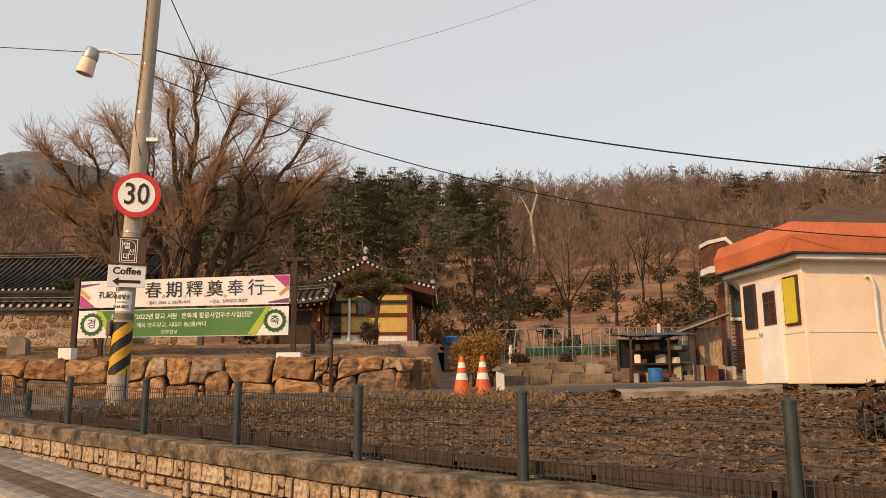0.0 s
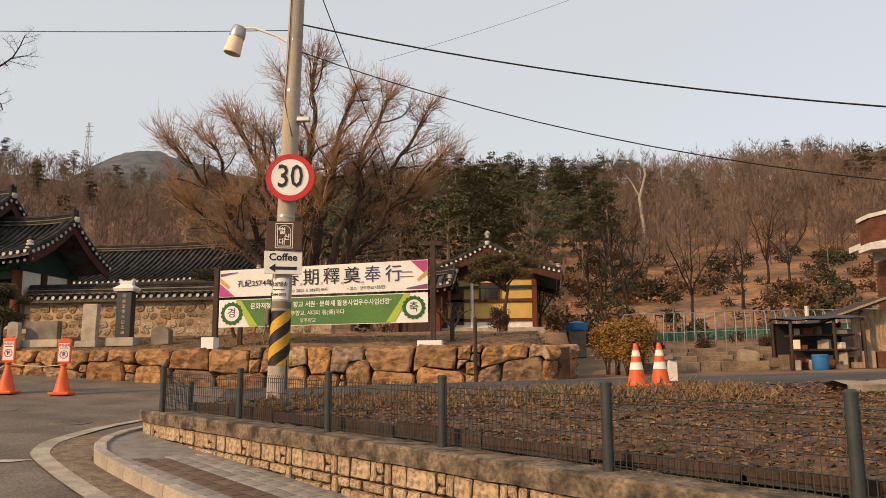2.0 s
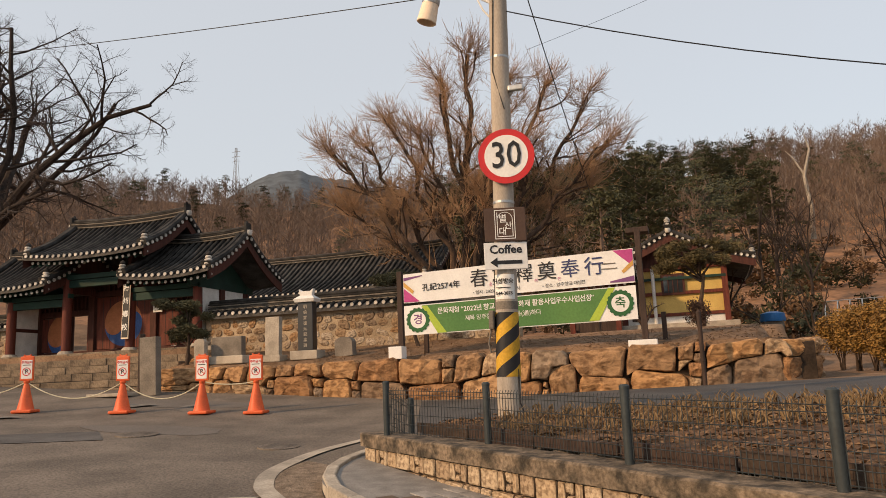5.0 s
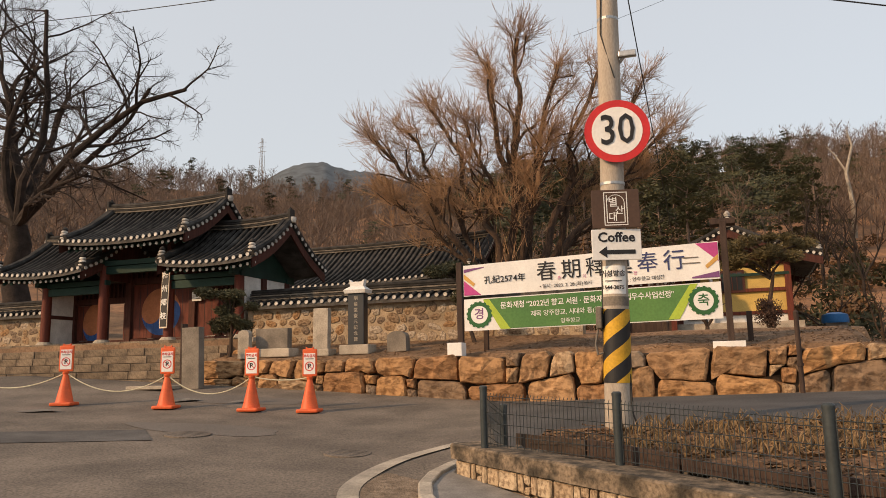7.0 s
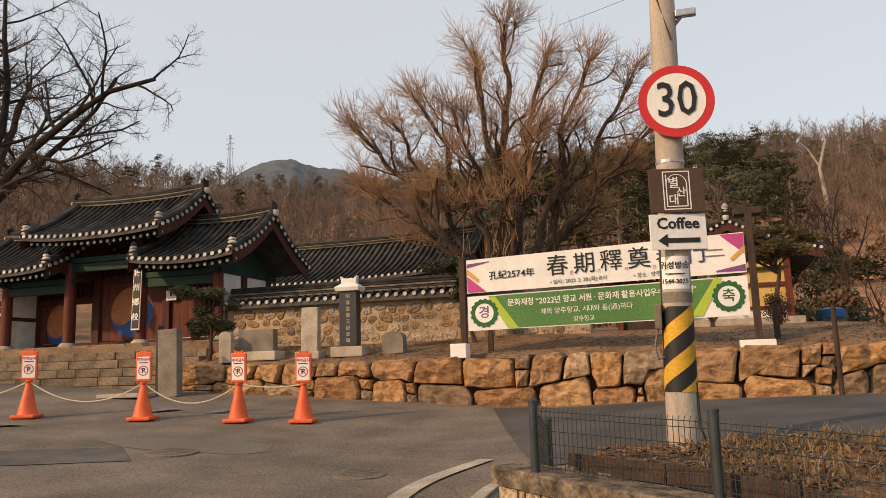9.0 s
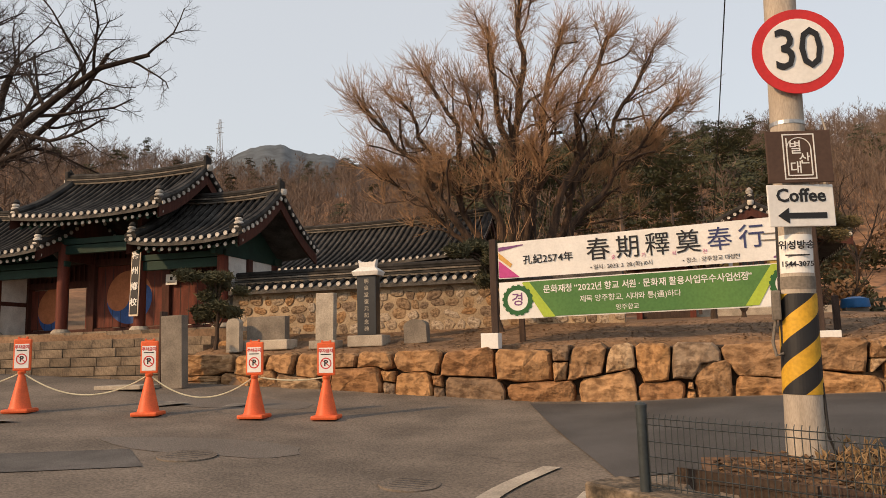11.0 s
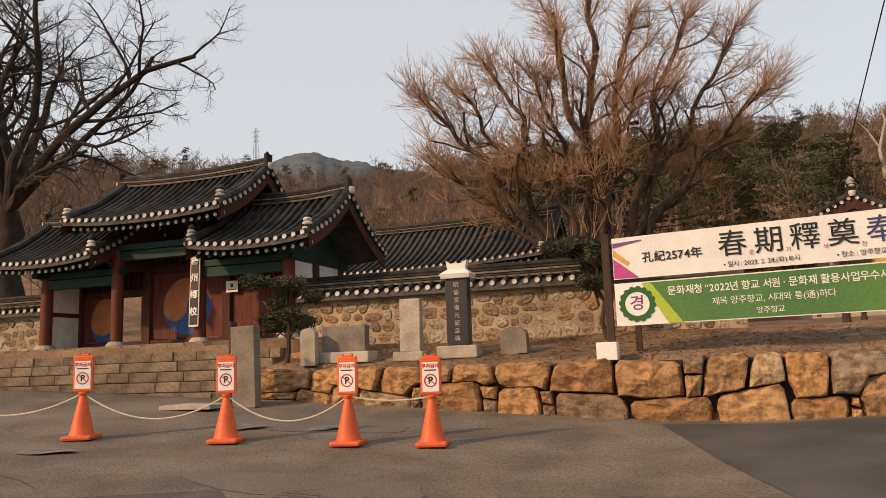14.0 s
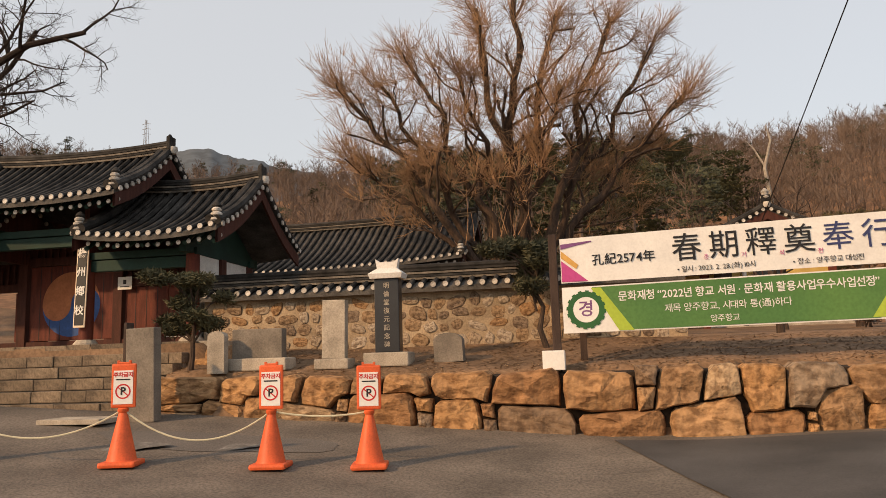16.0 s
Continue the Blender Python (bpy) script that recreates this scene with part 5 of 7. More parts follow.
def build_banner():
    b = thing("banner_stand", pose(0, 0, 0), "pair of printed event banners stretched between dark posts", "banner")
    for x, h in ((BX0 - 0.12, 3.25), (BX1 + 0.12, 3.75)):
        z = tz(x, BY)
        part("post", Shape().box(x, BY + 0.05, (z + h) / 2 - 0.1, 0.13, 0.13, h - z + 0.2, 0.012), DARK_WOOD, b)
        part("back_post", Shape().box(x + 0.4, BY + 0.75, (z + 1.9) / 2, 0.11, 0.11, 1.9 - z, 0.01), DARK_WOOD, b)
        wide = x > -7
        part("footing", Shape().box(x - 0.05, BY - 0.12, z + (0.06 if wide else 0.13), 0.62 if wide else 0.34, 0.34, 0.14 if wide else 0.30, 0.01), WHITE, b, "white painted concrete footing")
    part("brace", Shape().box(BX1 + 0.12, BY + 0.2, 3.74, 0.5, 0.4, 0.12, 0.01), DARK_WOOD, b)

    def z_at(x, top):
        k = (x - BX0) / (BX1 - BX0)
        return (3.16 + 0.16 * k if top == 0 else 2.45 + 0.09 * k if top == 1 else 2.38 + 0.10 * k if top == 2 else 1.66 + 0.06 * k)

    def cloth(x0, x1, f0, f1, m, name, dy=0.0, top=(0, 1), label=""):
        n = 40
        rows = []
        for j in range(9):
            v = f0 + (f1 - f0) * j / 8
            row = []
            for i in range(n + 1):
                x = x0 + (x1 - x0) * i / n
                z = z_at(x, top[1]) + (z_at(x, top[0]) - z_at(x, top[1])) * v
                row.append((x, BY - 0.03 + dy + 0.005 * math.sin(x * 5 + v * 2) * math.sin(math.pi * v), z))
            rows.append(row)
        return part(name, Shape().grid(rows), m, b, label, True)
    GREENB = mat("banner_green", (0.055, 0.155, 0.05), 0.7, 0.12, 0.5, 0.05, 20, tint=(0.10, 0.22, 0.06))
    LIME = mat("banner_lime", (0.38, 0.50, 0.06), 0.7, 0.1, 1, 0.05, 20)
    MAG = mat("banner_magenta", (0.50, 0.07, 0.26), 0.7, 0.1, 1, 0.03, 20)
    PURP = mat("banner_purple", (0.20, 0.08, 0.22), 0.7, 0.1, 1, 0.03, 20)
    GOLD = mat("banner_gold", (0.62, 0.36, 0.10), 0.7, 0.1, 1, 0.03, 20)
    DARKG = mat("banner_dark_green", (0.03, 0.12, 0.04), 0.7, 0.1, 1, 0.03, 20)
    c = cloth(BX0, BX1, 0, 1, WHITE, "upper_banner", label="white banner with black brush characters and magenta corners")
    d = cloth(BX0, BX1, 0, 1, WHITE, "lower_banner", top=(2, 3), label="green and white congratulation banner")

    def flat(pts, m, parent, name, dy=-0.040):
        part(name, Shape().add([(x, BY + dy, z) for x, z in pts], [tuple(range(len(pts)))]), m, parent)
    for sg, xe in ((1, BX0), (-1, BX1)):
        zb, zt = z_at(xe, 1), z_at(xe, 0)
        flat([(xe + sg * 0.01, zb + 0.02), (xe + sg * 0.42, zb + 0.02), (xe + sg * 0.01, zb + 0.36)] if sg > 0 else [(xe - 0.01, zt - 0.02), (xe - 0.45, zt - 0.02), (xe - 0.01, zt - 0.42)], MAG, c, "corner_print")
        flat([(xe + sg * 0.01, zb + 0.40), (xe + sg * 0.24, zb + 0.22), (xe + sg * 0.28, zb + 0.28), (xe + sg * 0.01, zb + 0.52)], GOLD, c, "corner_print", -0.0415)
        flat([(xe + sg * 0.01, zb + 0.54), (xe + sg * 0.5, zb + 0.64), (xe + sg * 0.5, zb + 0.66), (xe + sg * 0.01, zb + 0.62)] if sg > 0 else [(xe - 0.01, zb + 0.03), (xe - 0.55, zb + 0.03), (xe - 0.55, zb + 0.06), (xe - 0.01, zb + 0.16)], PURP, c, "corner_print")
    # green field with slanted ends
    rows = []
    n = 40
    for j in range(2):
        row = []
        for i in range(n + 1):
            k = i / n
            x = BX0 + 0.72 + (BX1 - BX0 - 1.44) * k + (0.25 if j == 0 else -0.25) * (1 - 2 * k)
            z = z_at(x, 3) + 0.02 if j == 0 else z_at(x, 2) - 0.02
            row.append((x, BY - 0.0385, z))
        rows.append(row)
    part("green_field", Shape().grid(rows), GREENB, d)
    for sg, xe in ((1, BX0), (-1, BX1)):
        zb, zt = z_at(xe, 3), z_at(xe, 2)
        flat([(xe + sg * 0.45, zt - 0.02), (xe + sg * 0.60, zt - 0.02), (xe + sg * 1.08, zb + 0.02), (xe + sg * 0.85, zb + 0.02)], LIME, d, "lime_sweep", -0.0405)
        ring = Shape()
        cx, cz = xe + sg * 0.36, (zb + zt) / 2
        for i in range(32):
            a0, a1 = 2 * math.pi * i / 32, 2 * math.pi * (i + 1) / 32
            ring.add([(cx + r * math.cos(a), BY - 0.0435, cz + r * math.sin(a)) for a, r in ((a0, 0.20), (a1, 0.20), (a1, 0.285 + 0.02 * (i % 2)), (a0, 0.285 + 0.02 * (i % 2)))], [(0, 1, 2, 3)])
        part("wreath", ring, DARKG, d, "green printed wreath")
        disc_pts = [(cx + 0.2 * math.cos(a), cz + 0.2 * math.sin(a)) for a in np.linspace(0, 2 * math.pi, 24, endpoint=False)]
        flat(disc_pts, WHITE, d, "wreath_centre", -0.0425)
        part("character", letters("경" if sg > 0 else "축", 0.27, PURP if sg > 0 else DARKG, 0.001, 0.004), None, d, m=pose(cx, BY - 0.0445, cz))

    def text(s, size, x, z, m, parent, ang=1.6, bold=0.0, wide=1.0):
        """One printed character after another, centred at x."""
        row, w = [], 0.0
        for ch in s:
            if ch == " ":
                w += 0.28 * size
                continue
            me = letters(ch, size, m, 0.001, bold)
            xs = [v.co.x for v in me.vertices]
            row.append((me, w - min(xs)))
            w += max(xs) - min(xs) + 0.07 * size
        k = math.tan(radians(ang))
        for me, dx in row:
            q = (dx - w / 2) * wide
            part("printed_character", me, None, parent, m=pose(x + q, BY - 0.0435, z + q * k, 0, -ang, 0) @ Matrix.Diagonal((wide, 1, 1, 1)))
    W = BX1 - BX0
    zu = lambda x, f: z_at(x, 1) + (z_at(x, 0) - z_at(x, 1)) * f
    zl = lambda x, f: z_at(x, 3) + (z_at(x, 2) - z_at(x, 3)) * f
    text("孔紀2574年", 0.19, BX0 + 0.98, zu(BX0 + 1, 0.46), BLACK, c, bold=0.002)
    for i, ch in enumerate("春期釋奠奉行"):
        x = BX0 + 1.95 + 0.545 * i
        text(ch, 0.46, x, zu(x, 0.56), BLACK if i < 4 else mat("ink_blue", (0.045, 0.055, 0.15), 0.6, 0.1, 3, 0, 20), c, bold=0.001)
    for i, ch in enumerate("춘기석전"):
        text(ch, 0.09, BX0 + 2.22 + 0.545 * i, zu(BX0 + 2.2, 0.36), MAG, c)
    text("• 일시 : 2023. 2. 28.(화) 10시", 0.105, BX0 + 2.35, zu(BX0 + 2.3, 0.14), BLACK, c)
    text("• 장소 : 양주향교 대성전", 0.105, BX0 + 3.95, zu(BX0 + 3.9, 0.14), BLACK, c)
    part("faint_print", Shape().box(BX1 - 0.55, BY - 0.042, zu(BX1 - 0.5, 0.62), 0.30, 0.003, 0.022).box(BX1 - 0.55, BY - 0.042, zu(BX1 - 0.5, 0.47), 0.36, 0.003, 0.022), GRANITE_GREY, c)
    text("문화재청 “2022년 향교 서원 · 문화재 활용사업우수사업선정”", 0.165, BX0 + W / 2 - 0.03, zl(BX0 + W / 2, 0.73), WHITE, d, 1.0, 0.002, 0.93)
    text("제목 양주향교, 시대와 통(通)하다", 0.14, BX0 + W / 2 - 0.3, zl(BX0 + W / 2, 0.42), WHITE, d, 1.0)
    text("양주향교", 0.12, BX0 + W / 2 - 0.35, zl(BX0 + W / 2, 0.16), WHITE, d, 1.0)


build_banner()

# ---- lane, garden bed and road marks ----
lane = single("lane", drape([[(-9.1 + (8 + 9.1) * k / 40 if t == 5 else (-9.1 + 1.9 * (1 - t / 5)) + ((8) - (-9.1 + 1.9 * (1 - t / 5))) * k / 40, 13.6 + 1.17 * t) for k in range(41)] for t in range(6)], 0.012), ASPHALT_NEW, "dark asphalt lane along the boulder terrace", "lane", "structure")


def inside_bed(x, y):
    return x > -6.3 and y > fence_at(x) + 0.35 and y < 13.3 + 0.02 * x


def build_bed():
    rng = random.Random(21)
    rows = []
    for i in range(56):
        x = -6.4 + 0.25 * i
        y0, y1 = fence_at(x) + 0.24, 13.35 + 0.02 * x
        rows.append([(x, y0 + (y1 - y0) * j / 30, land_z(x, y0 + (y1 - y0) * j / 30) + 0.03 + 0.04 * abs(math.sin((y0 + (y1 - y0) * j / 30) * 4.2)) + 0.03 * wob(x, y0 + j, 3)) for j in range(31)])
    single("garden_bed", Shape().grid(rows), SOIL, "dug garden bed of dark brown soil", "garden bed", "structure")
    litter, stalk = Shape(), Shape()
    n = 0
    while n < 16000:
        x, y = rng.uniform(-6.3, 7.4), rng.uniform(2.5, 13.5)
        if not inside_bed(x, y):
            continue
        n += 1
        z = land_z(x, y) + 0.07 + 0.04 * abs(math.sin(y * 4.2))
        a, s, t = rng.uniform(0, 6.28), rng.uniform(0.02, 0.065), rng.uniform(-0.02, 0.04)
        c, d = math.cos(a) * s, math.sin(a) * s
        litter.add([(x - c, y - d, z), (x + d * 0.5, y - c * 0.5, z + t), (x + c, y + d, z + 0.01), (x - d * 0.5, y + c * 0.5, z + t * 0.6)], [(0, 1, 2, 3)])
    for _ in range(2600):
        x = rng.uniform(-5.5, 7.0)
        r = rng.randrange(3)
        y = (13.0, 12.4, 11.4)[r] + rng.gauss(0, 0.25)
        if not inside_bed(x, y) or (x > 1.6 and y > 10.9):
            continue
        z = land_z(x, y) + 0.03
        h = rng.uniform(0.08, 0.24)
        dx, dy = rng.uniform(-0.14, 0.14), rng.uniform(-0.14, 0.14)
        stalk.tube([(x, y, z), (x + dx * 0.4, y + dy * 0.4, z + h * 0.7), (x + dx, y + dy, z + h)], [0.006, 0.005, 0.003], 3, False)
        for _ in range(2):
            k = rng.uniform(0.3, 1)
            qx, qy, qz = x + dx * k, y + dy * k, z + h * k
            u, v = rng.uniform(-0.045, 0.045), rng.uniform(-0.045, 0.045)
            stalk.add([(qx, qy, qz), (qx + u, qy + v, qz - 0.02), (qx + u * 1.5, qy + v * 1.5, qz - 0.09), (qx + u * 0.3, qy + v * 0.3 + 0.02, qz - 0.05)], [(0, 1, 2, 3)])
    single("leaf_litter", litter, mat("dead_leaves", (0.26, 0.155, 0.08), 0.95, 0.42, 9, 0, 20, tint=(0.08, 0.048, 0.028)), "scattered dead brown leaves on the garden bed", "leaf litter", "stuff")
    single("dead_plants", stalk, STRAW, "rows of withered straw-coloured plants", "plants", "stuff")
    turf = Shape()
    n = 0
    while n < 9000:
        x, y = rng.uniform(-16.8, -0.9), rng.uniform(19.9, 23.1)
        if not on_terrace(x, y + 0.05):
            continue
        n += 1
        z = land_z(x, y) + 0.01
        a, s = rng.uniform(0, 6.28), rng.uniform(0.02, 0.06)
        c, d = math.cos(a) * s, math.sin(a) * s
        h = rng.uniform(0.0, 0.025)
        turf.add([(x - c, y - d, z), (x + d * 0.3, y - c * 0.3, z + h * 0.5), (x + c, y + d, z + h), (x - d * 0.3, y + c * 0.3, z + h * 0.4)], [(0, 1, 2, 3)])
    single("dry_turf", turf, mat("dry_turf", (0.36, 0.235, 0.125), 0.95, 0.35, 3, 0, 14), "thin dry grass and needles on the terrace", "dry grass", "stuff")
    # plank edging inside the fence
    edge = thing("plank_edging", pose(0, 0, 0), "weathered plank edging behind the fence", "edging")
    L = along(offset(FENCE_LINE, -0.20), 1.25)
    for (x, y, a), (x2, y2, _) in zip(L, L[1:]):
        zz = land_z(x, y) + 0.02
        part("plank", Shape().box(0, 0, 0.10, 1.22, 0.03, 0.15 + rng.uniform(-0.05, 0.04), 0.004), rng.choice([DARK_WOOD, mat("weathered_plank", (0.08, 0.055, 0.04), 0.9, 0.3, 2, 0.3, 25), DARK_WOOD]), edge, m=pose((x + x2) / 2, (y + y2) / 2, (cope_z(x) + cope_z(x2)) / 2 - 0.02 + 0.03 * wob(x, y, 1), rng.uniform(-5, 5), rng.uniform(0, 4), math.degrees(a)))
    # low black net along the fence foot
    tarp = Shape()
    rows = []
    for i in range(25):
        x = 2.55 + 2.6 * i / 24
        rows.append([(x, 11.6 + 0.02 * i + 0.05 * wob(x, j, 3), land_z(x, 11.6) + h + 0.03 * wob(x, j + 4, 2.5)) for j, h in enumerate((0.0, 0.08, 0.15, 0.20))] + [(x, 12.1, land_z(x, 12.1) + 0.22 + 0.03 * wob(x, 1, 2)), (x, 12.5, land_z(x, 12.5) + 0.16), (x, 12.6, land_z(x, 12.6))])
    single("tarpaulin", Shape().grid(rows), TARP, "faded brown tarpaulin over a low heap", "tarpaulin", smooth=True)


build_bed()


def build_marks():
    for x, y, r in ((-12.4, 13.96, 0.36), (-9.33, 13.45, 0.33)):
        z = land_z(x, y)
        m = thing("manhole_cover", pose(x, y, z + 0.012, 2.5, 3.2, 0), "round worn iron manhole cover in the road", "manhole cover")
        part("ring", Shape().lathe([(r, -0.05), (r, 0.006), (r - 0.04, 0.006)], 28), ASPHALT, m)
        part("lid", Shape().lathe([(r - 0.045, -0.04), (r - 0.05, 0.004)], 28), mat("cast_iron", (0.12, 0.105, 0.09), 0.6, 0.2, 5, 0.4, 30, metal=0.5), m)
        for k in range(5):
            part("rib", Shape().box(0, -r * 0.6 + r * 0.3 * k, 0.006, r * 1.2, 0.02, 0.008), ASPHALT_NEW, m)
    single("road_patch", drape([[(-12.5 - 0.85 * j / 4 - 4.6 * i / 20, 13.25 + 0.85 * j / 4 - 3.05 * i / 20) for i in range(21)] for j in range(5)], 0.010), mat("patched_asphalt", (0.12, 0.112, 0.105), 0.92, 0.28, 1.5, 0.3, 55), "square darker repair patch in the asphalt", "road patch", "structure")
    single("paving_slab", Shape().box(-17.3, 19.0, land_z(-17.3, 19.0) + 0.03, 1.1, 0.7, 0.08, 0.01, ), GRANITE, "thin granite slab lying before the steps", "slab", smooth=False)
    line = [(-7.75, 10.1), (-8.3, 9.83), (-8.9, 9.55), (-10.2, 8.95), (-12.0, 8.1)]
    single("stop_line", Shape().grid([[(x - 0.06, y - 0.13, land_z(x - 0.06, y - 0.13) + 0.009), (x + 0.06, y + 0.13, land_z(x + 0.06, y + 0.13) + 0.009)] for x, y in line]), GRANITE, "worn pale stop line across the side road", "road marking", "structure")
    rng = random.Random(5)
    crack = Shape()
    for x, y, a, n in ((-13, 14.2, 0.1, 14), (-9.5, 15.2, -0.2, 12), (-10.5, 17.6, 0.05, 12), (-17.5, 13.2, 0.15, 14), (-8.6, 13.5, -1.0, 9)):
        pts = []
        for _ in range(n):
            pts.append((x, y))
            a += rng.uniform(-0.35, 0.35)
            x, y = x + 0.2 * math.cos(a), y + 0.2 * math.sin(a)
        w = 0.0045
        crack.grid([[(p[0], p[1] - w, land_z(*p) + 0.008), (p[0], p[1] + w, land_z(*p) + 0.008)] for p in pts])
    single("road_crack", crack, BLACK, "fine dark cracks across the asphalt", "cracks", "stuff")
    oil = mat("stained_asphalt", (0.155, 0.136, 0.118), 0.9, 0.34, 0.8, 0.4, 45, tint=(0.125, 0.109, 0.094))
    for i, (x, y, w, d) in enumerate(((-12.5, 14.6, 1.6, 0.5), (-14.6, 18.2, 1.8, 0.6))):
        rows = []
        for rr in (0.02, 0.4, 0.75, 1.0):
            row = []
            for a in np.linspace(0, 6.2832, 25):
                k = rr * (1 + 0.35 * noise.noise(Vector((math.cos(a) * 1.4, math.sin(a) * 1.4, i * 7.0))))
                qx, qy = x + w * k * math.cos(a), y + d * k * math.sin(a)
                row.append((qx, qy, land_z(qx, qy) + 0.006))
            rows.append(row)
        single("road_stain", Shape().grid(rows), oil, "darker worn patch of old asphalt", "stain", "structure")
    for x, y, w in ((-15.6, 17.6, 0.55), (-14.2, 17.9, 0.4), (-17.0, 15.2, 0.5)):
        rows = [[(x + w * rr * math.cos(a) * (1 + 0.3 * math.sin(3 * a)), y + w * 0.5 * rr * math.sin(a), land_z(x, y + w * 0.5 * rr * math.sin(a)) + 0.012) for a in np.linspace(0, 6.283, 15)] for rr in (0.02, 1)]
        single("mortar_stain", Shape().grid(rows), mat("old_mortar", (0.23, 0.21, 0.185), 0.95, 0.3, 5, 0.2, 30), "pale spill of old mortar on the asphalt", "stain", "structure")


build_marks()
b_ = thing("bollard_pole", pose(-2.93, 19.35, land_z(-2.93, 19.35)), "rusty dark steel pole before the terrace wall", "pole")
part("shaft", Shape().lathe([(0.045, 0), (0.045, 1.5), (0.05, 1.5), (0.02, 1.55)], 12), DARK_WOOD, b_, smooth=True)
part("collar", Shape().lathe([(0.06, 0.5), (0.06, 0.56)], 12), DARK_WOOD, b_)

# ---- cream booth ----


def build_booth():
    bt = thing("site_booth", pose(5.77, 12.5, 0.36, 0, 0, 6.8), "cream panel booth with a terracotta fascia and white side door", "booth")
    W, D, H = 6.0, 2.05, 2.0
    part("body", Shape().box(W / 2, D / 2, H / 2 + 0.02, W, D, H, 0.02), CREAM, bt)
    # dark box stands in for the shaded gap below the body
    part("skirt", Shape().box(W / 2, D / 2, 0.05, W - 0.1, D - 0.1, 0.09, 0.01), DARK_WOOD, bt)
    part("trim_line", Shape().box(W / 2, -0.004, 0.86, W - 0.1, 0.012, 0.03).box(-0.004, D / 2, 0.86, 0.012, D - 0.1, 0.03), PLASTER, bt)
    part("soffit", Shape().box(W / 2 + 0.05, D / 2, H + 0.05, W + 0.5, D + 0.5, 0.09, 0.01), PLASTER, bt)
    o = 0.30
    rows = []
    for d, z in ((0.0, 0.0), (0.02, 0.30), (-0.05, 0.52), (-0.3, 0.58)):
        q = o + d
        rows.append([(-q, -q, H + 0.09 + z), (W + q, -q, H + 0.09 + z), (W + q, D + q, H + 0.09 + z), (-q, D + q, H + 0.09 + z), (-q, -q, H + 0.09 + z)])
    sh = Shape().grid(rows)
    sh.f.append(tuple(len(sh.v) - 5 + k for k in range(4)))
    part("fascia", sh, FASCIA, bt, "terracotta painted roof fascia")
    part("drip_edge", Shape().box(W / 2, D / 2, H + 0.10, W + 0.62, D + 0.62, 0.03), DARK_WOOD, bt)
    # left face (x = 0), s runs from the corner to the back
    def win(s0, s1, z0, z1, m, name):
        f = part(name, Shape().box(-0.01, (s0 + s1) / 2, (z0 + z1) / 2, 0.06, s1 - s0, z1 - z0, 0.006), DARK_WOOD, bt, "dark framed window")
        part("pane", Shape().box(-0.045, (s0 + s1) / 2, (z0 + z1) / 2, 0.012, s1 - s0 - 0.07, z1 - z0 - 0.07), m, f)
    win(1.46, 1.86, 1.02, 1.82, GLASS_DARK, "window")
    win(0.10, 0.52, 0.98, 1.80, mat("yellow_blind", (0.62, 0.52, 0.05), 0.5, 0.08, 3, 0, 20), "window")
    d = part("door", Shape().box(-0.02, 1.0, 0.92, 0.05, 0.72, 1.76, 0.008), WHITE, bt, "white panel door with a small barred window")
    part("door_pane", Shape().box(-0.048, 0.95, 1.32, 0.012, 0.36, 0.56), GLASS_DARK, d)
    for z in (1.05, 1.24, 1.42, 1.60):
        part("glazing_bar", Shape().box(-0.056, 0.95, z, 0.012, 0.38, 0.03), RED, d)
    for y in (0.77, 0.95, 1.13):
        part("glazing_bar", Shape().box(-0.056, y, 1.32, 0.012, 0.03, 0.58), RED, d)
    part("handle", Shape().lathe([(0.0, 0), (0.03, 0.01), (0.03, 0.05), (0, 0.06)], 10, (-0.07, 1.28, 0.86)), STEEL, d)
    part("hose", Shape().tube([(1.1, -0.02, 1.75), (1.16, -0.07, 1.78), (1.2, -0.09, 1.6), (1.22, -0.06, 0.9), (1.3, -0.07, 0.4), (1.34, -0.12, 0.1), (1.3, -0.3, -0.2)], 0.028, 8).tube([(1.34, -0.1, 0.13), (1.9, -0.08, 0.08), (2.6, -0.08, 0.10)], 0.02, 8), PLASTER, bt, "white plastic drain hose", True)
    for x in (0.15, 2.0, 4.0, 5.8):
        for y in (0.2, 1.8):
            part("support", Shape().box(x, y, -0.10, 0.3, 0.3, 0.26, 0.01), GRANITE_GREY, bt)
    part("thin_post", Shape().tube([(1.75, -0.55, -0.1), (1.75, -0.55, 1.05)], 0.018, 8), DARK_WOOD, bt)
    rng = random.Random(2)
    for k in range(9):
        x, y = 4.9 + rng.uniform(0, 2.4), 11.9 + rng.uniform(-0.35, 0.3)
        single("rubble_stone", boulder(rng.uniform(0.15, 0.35), rng.uniform(0.1, 0.18), rng.uniform(0.15, 0.3), k + 5, GRANITE_GREY), None, "grey rubble stone lying under the booth", "stone", group="rubble stones", m=pose(x, y, land_z(x, y) + 0.05, 0, 0, rng.uniform(0, 180)))


build_booth()

# ---- brick house, lean-to and shed ----


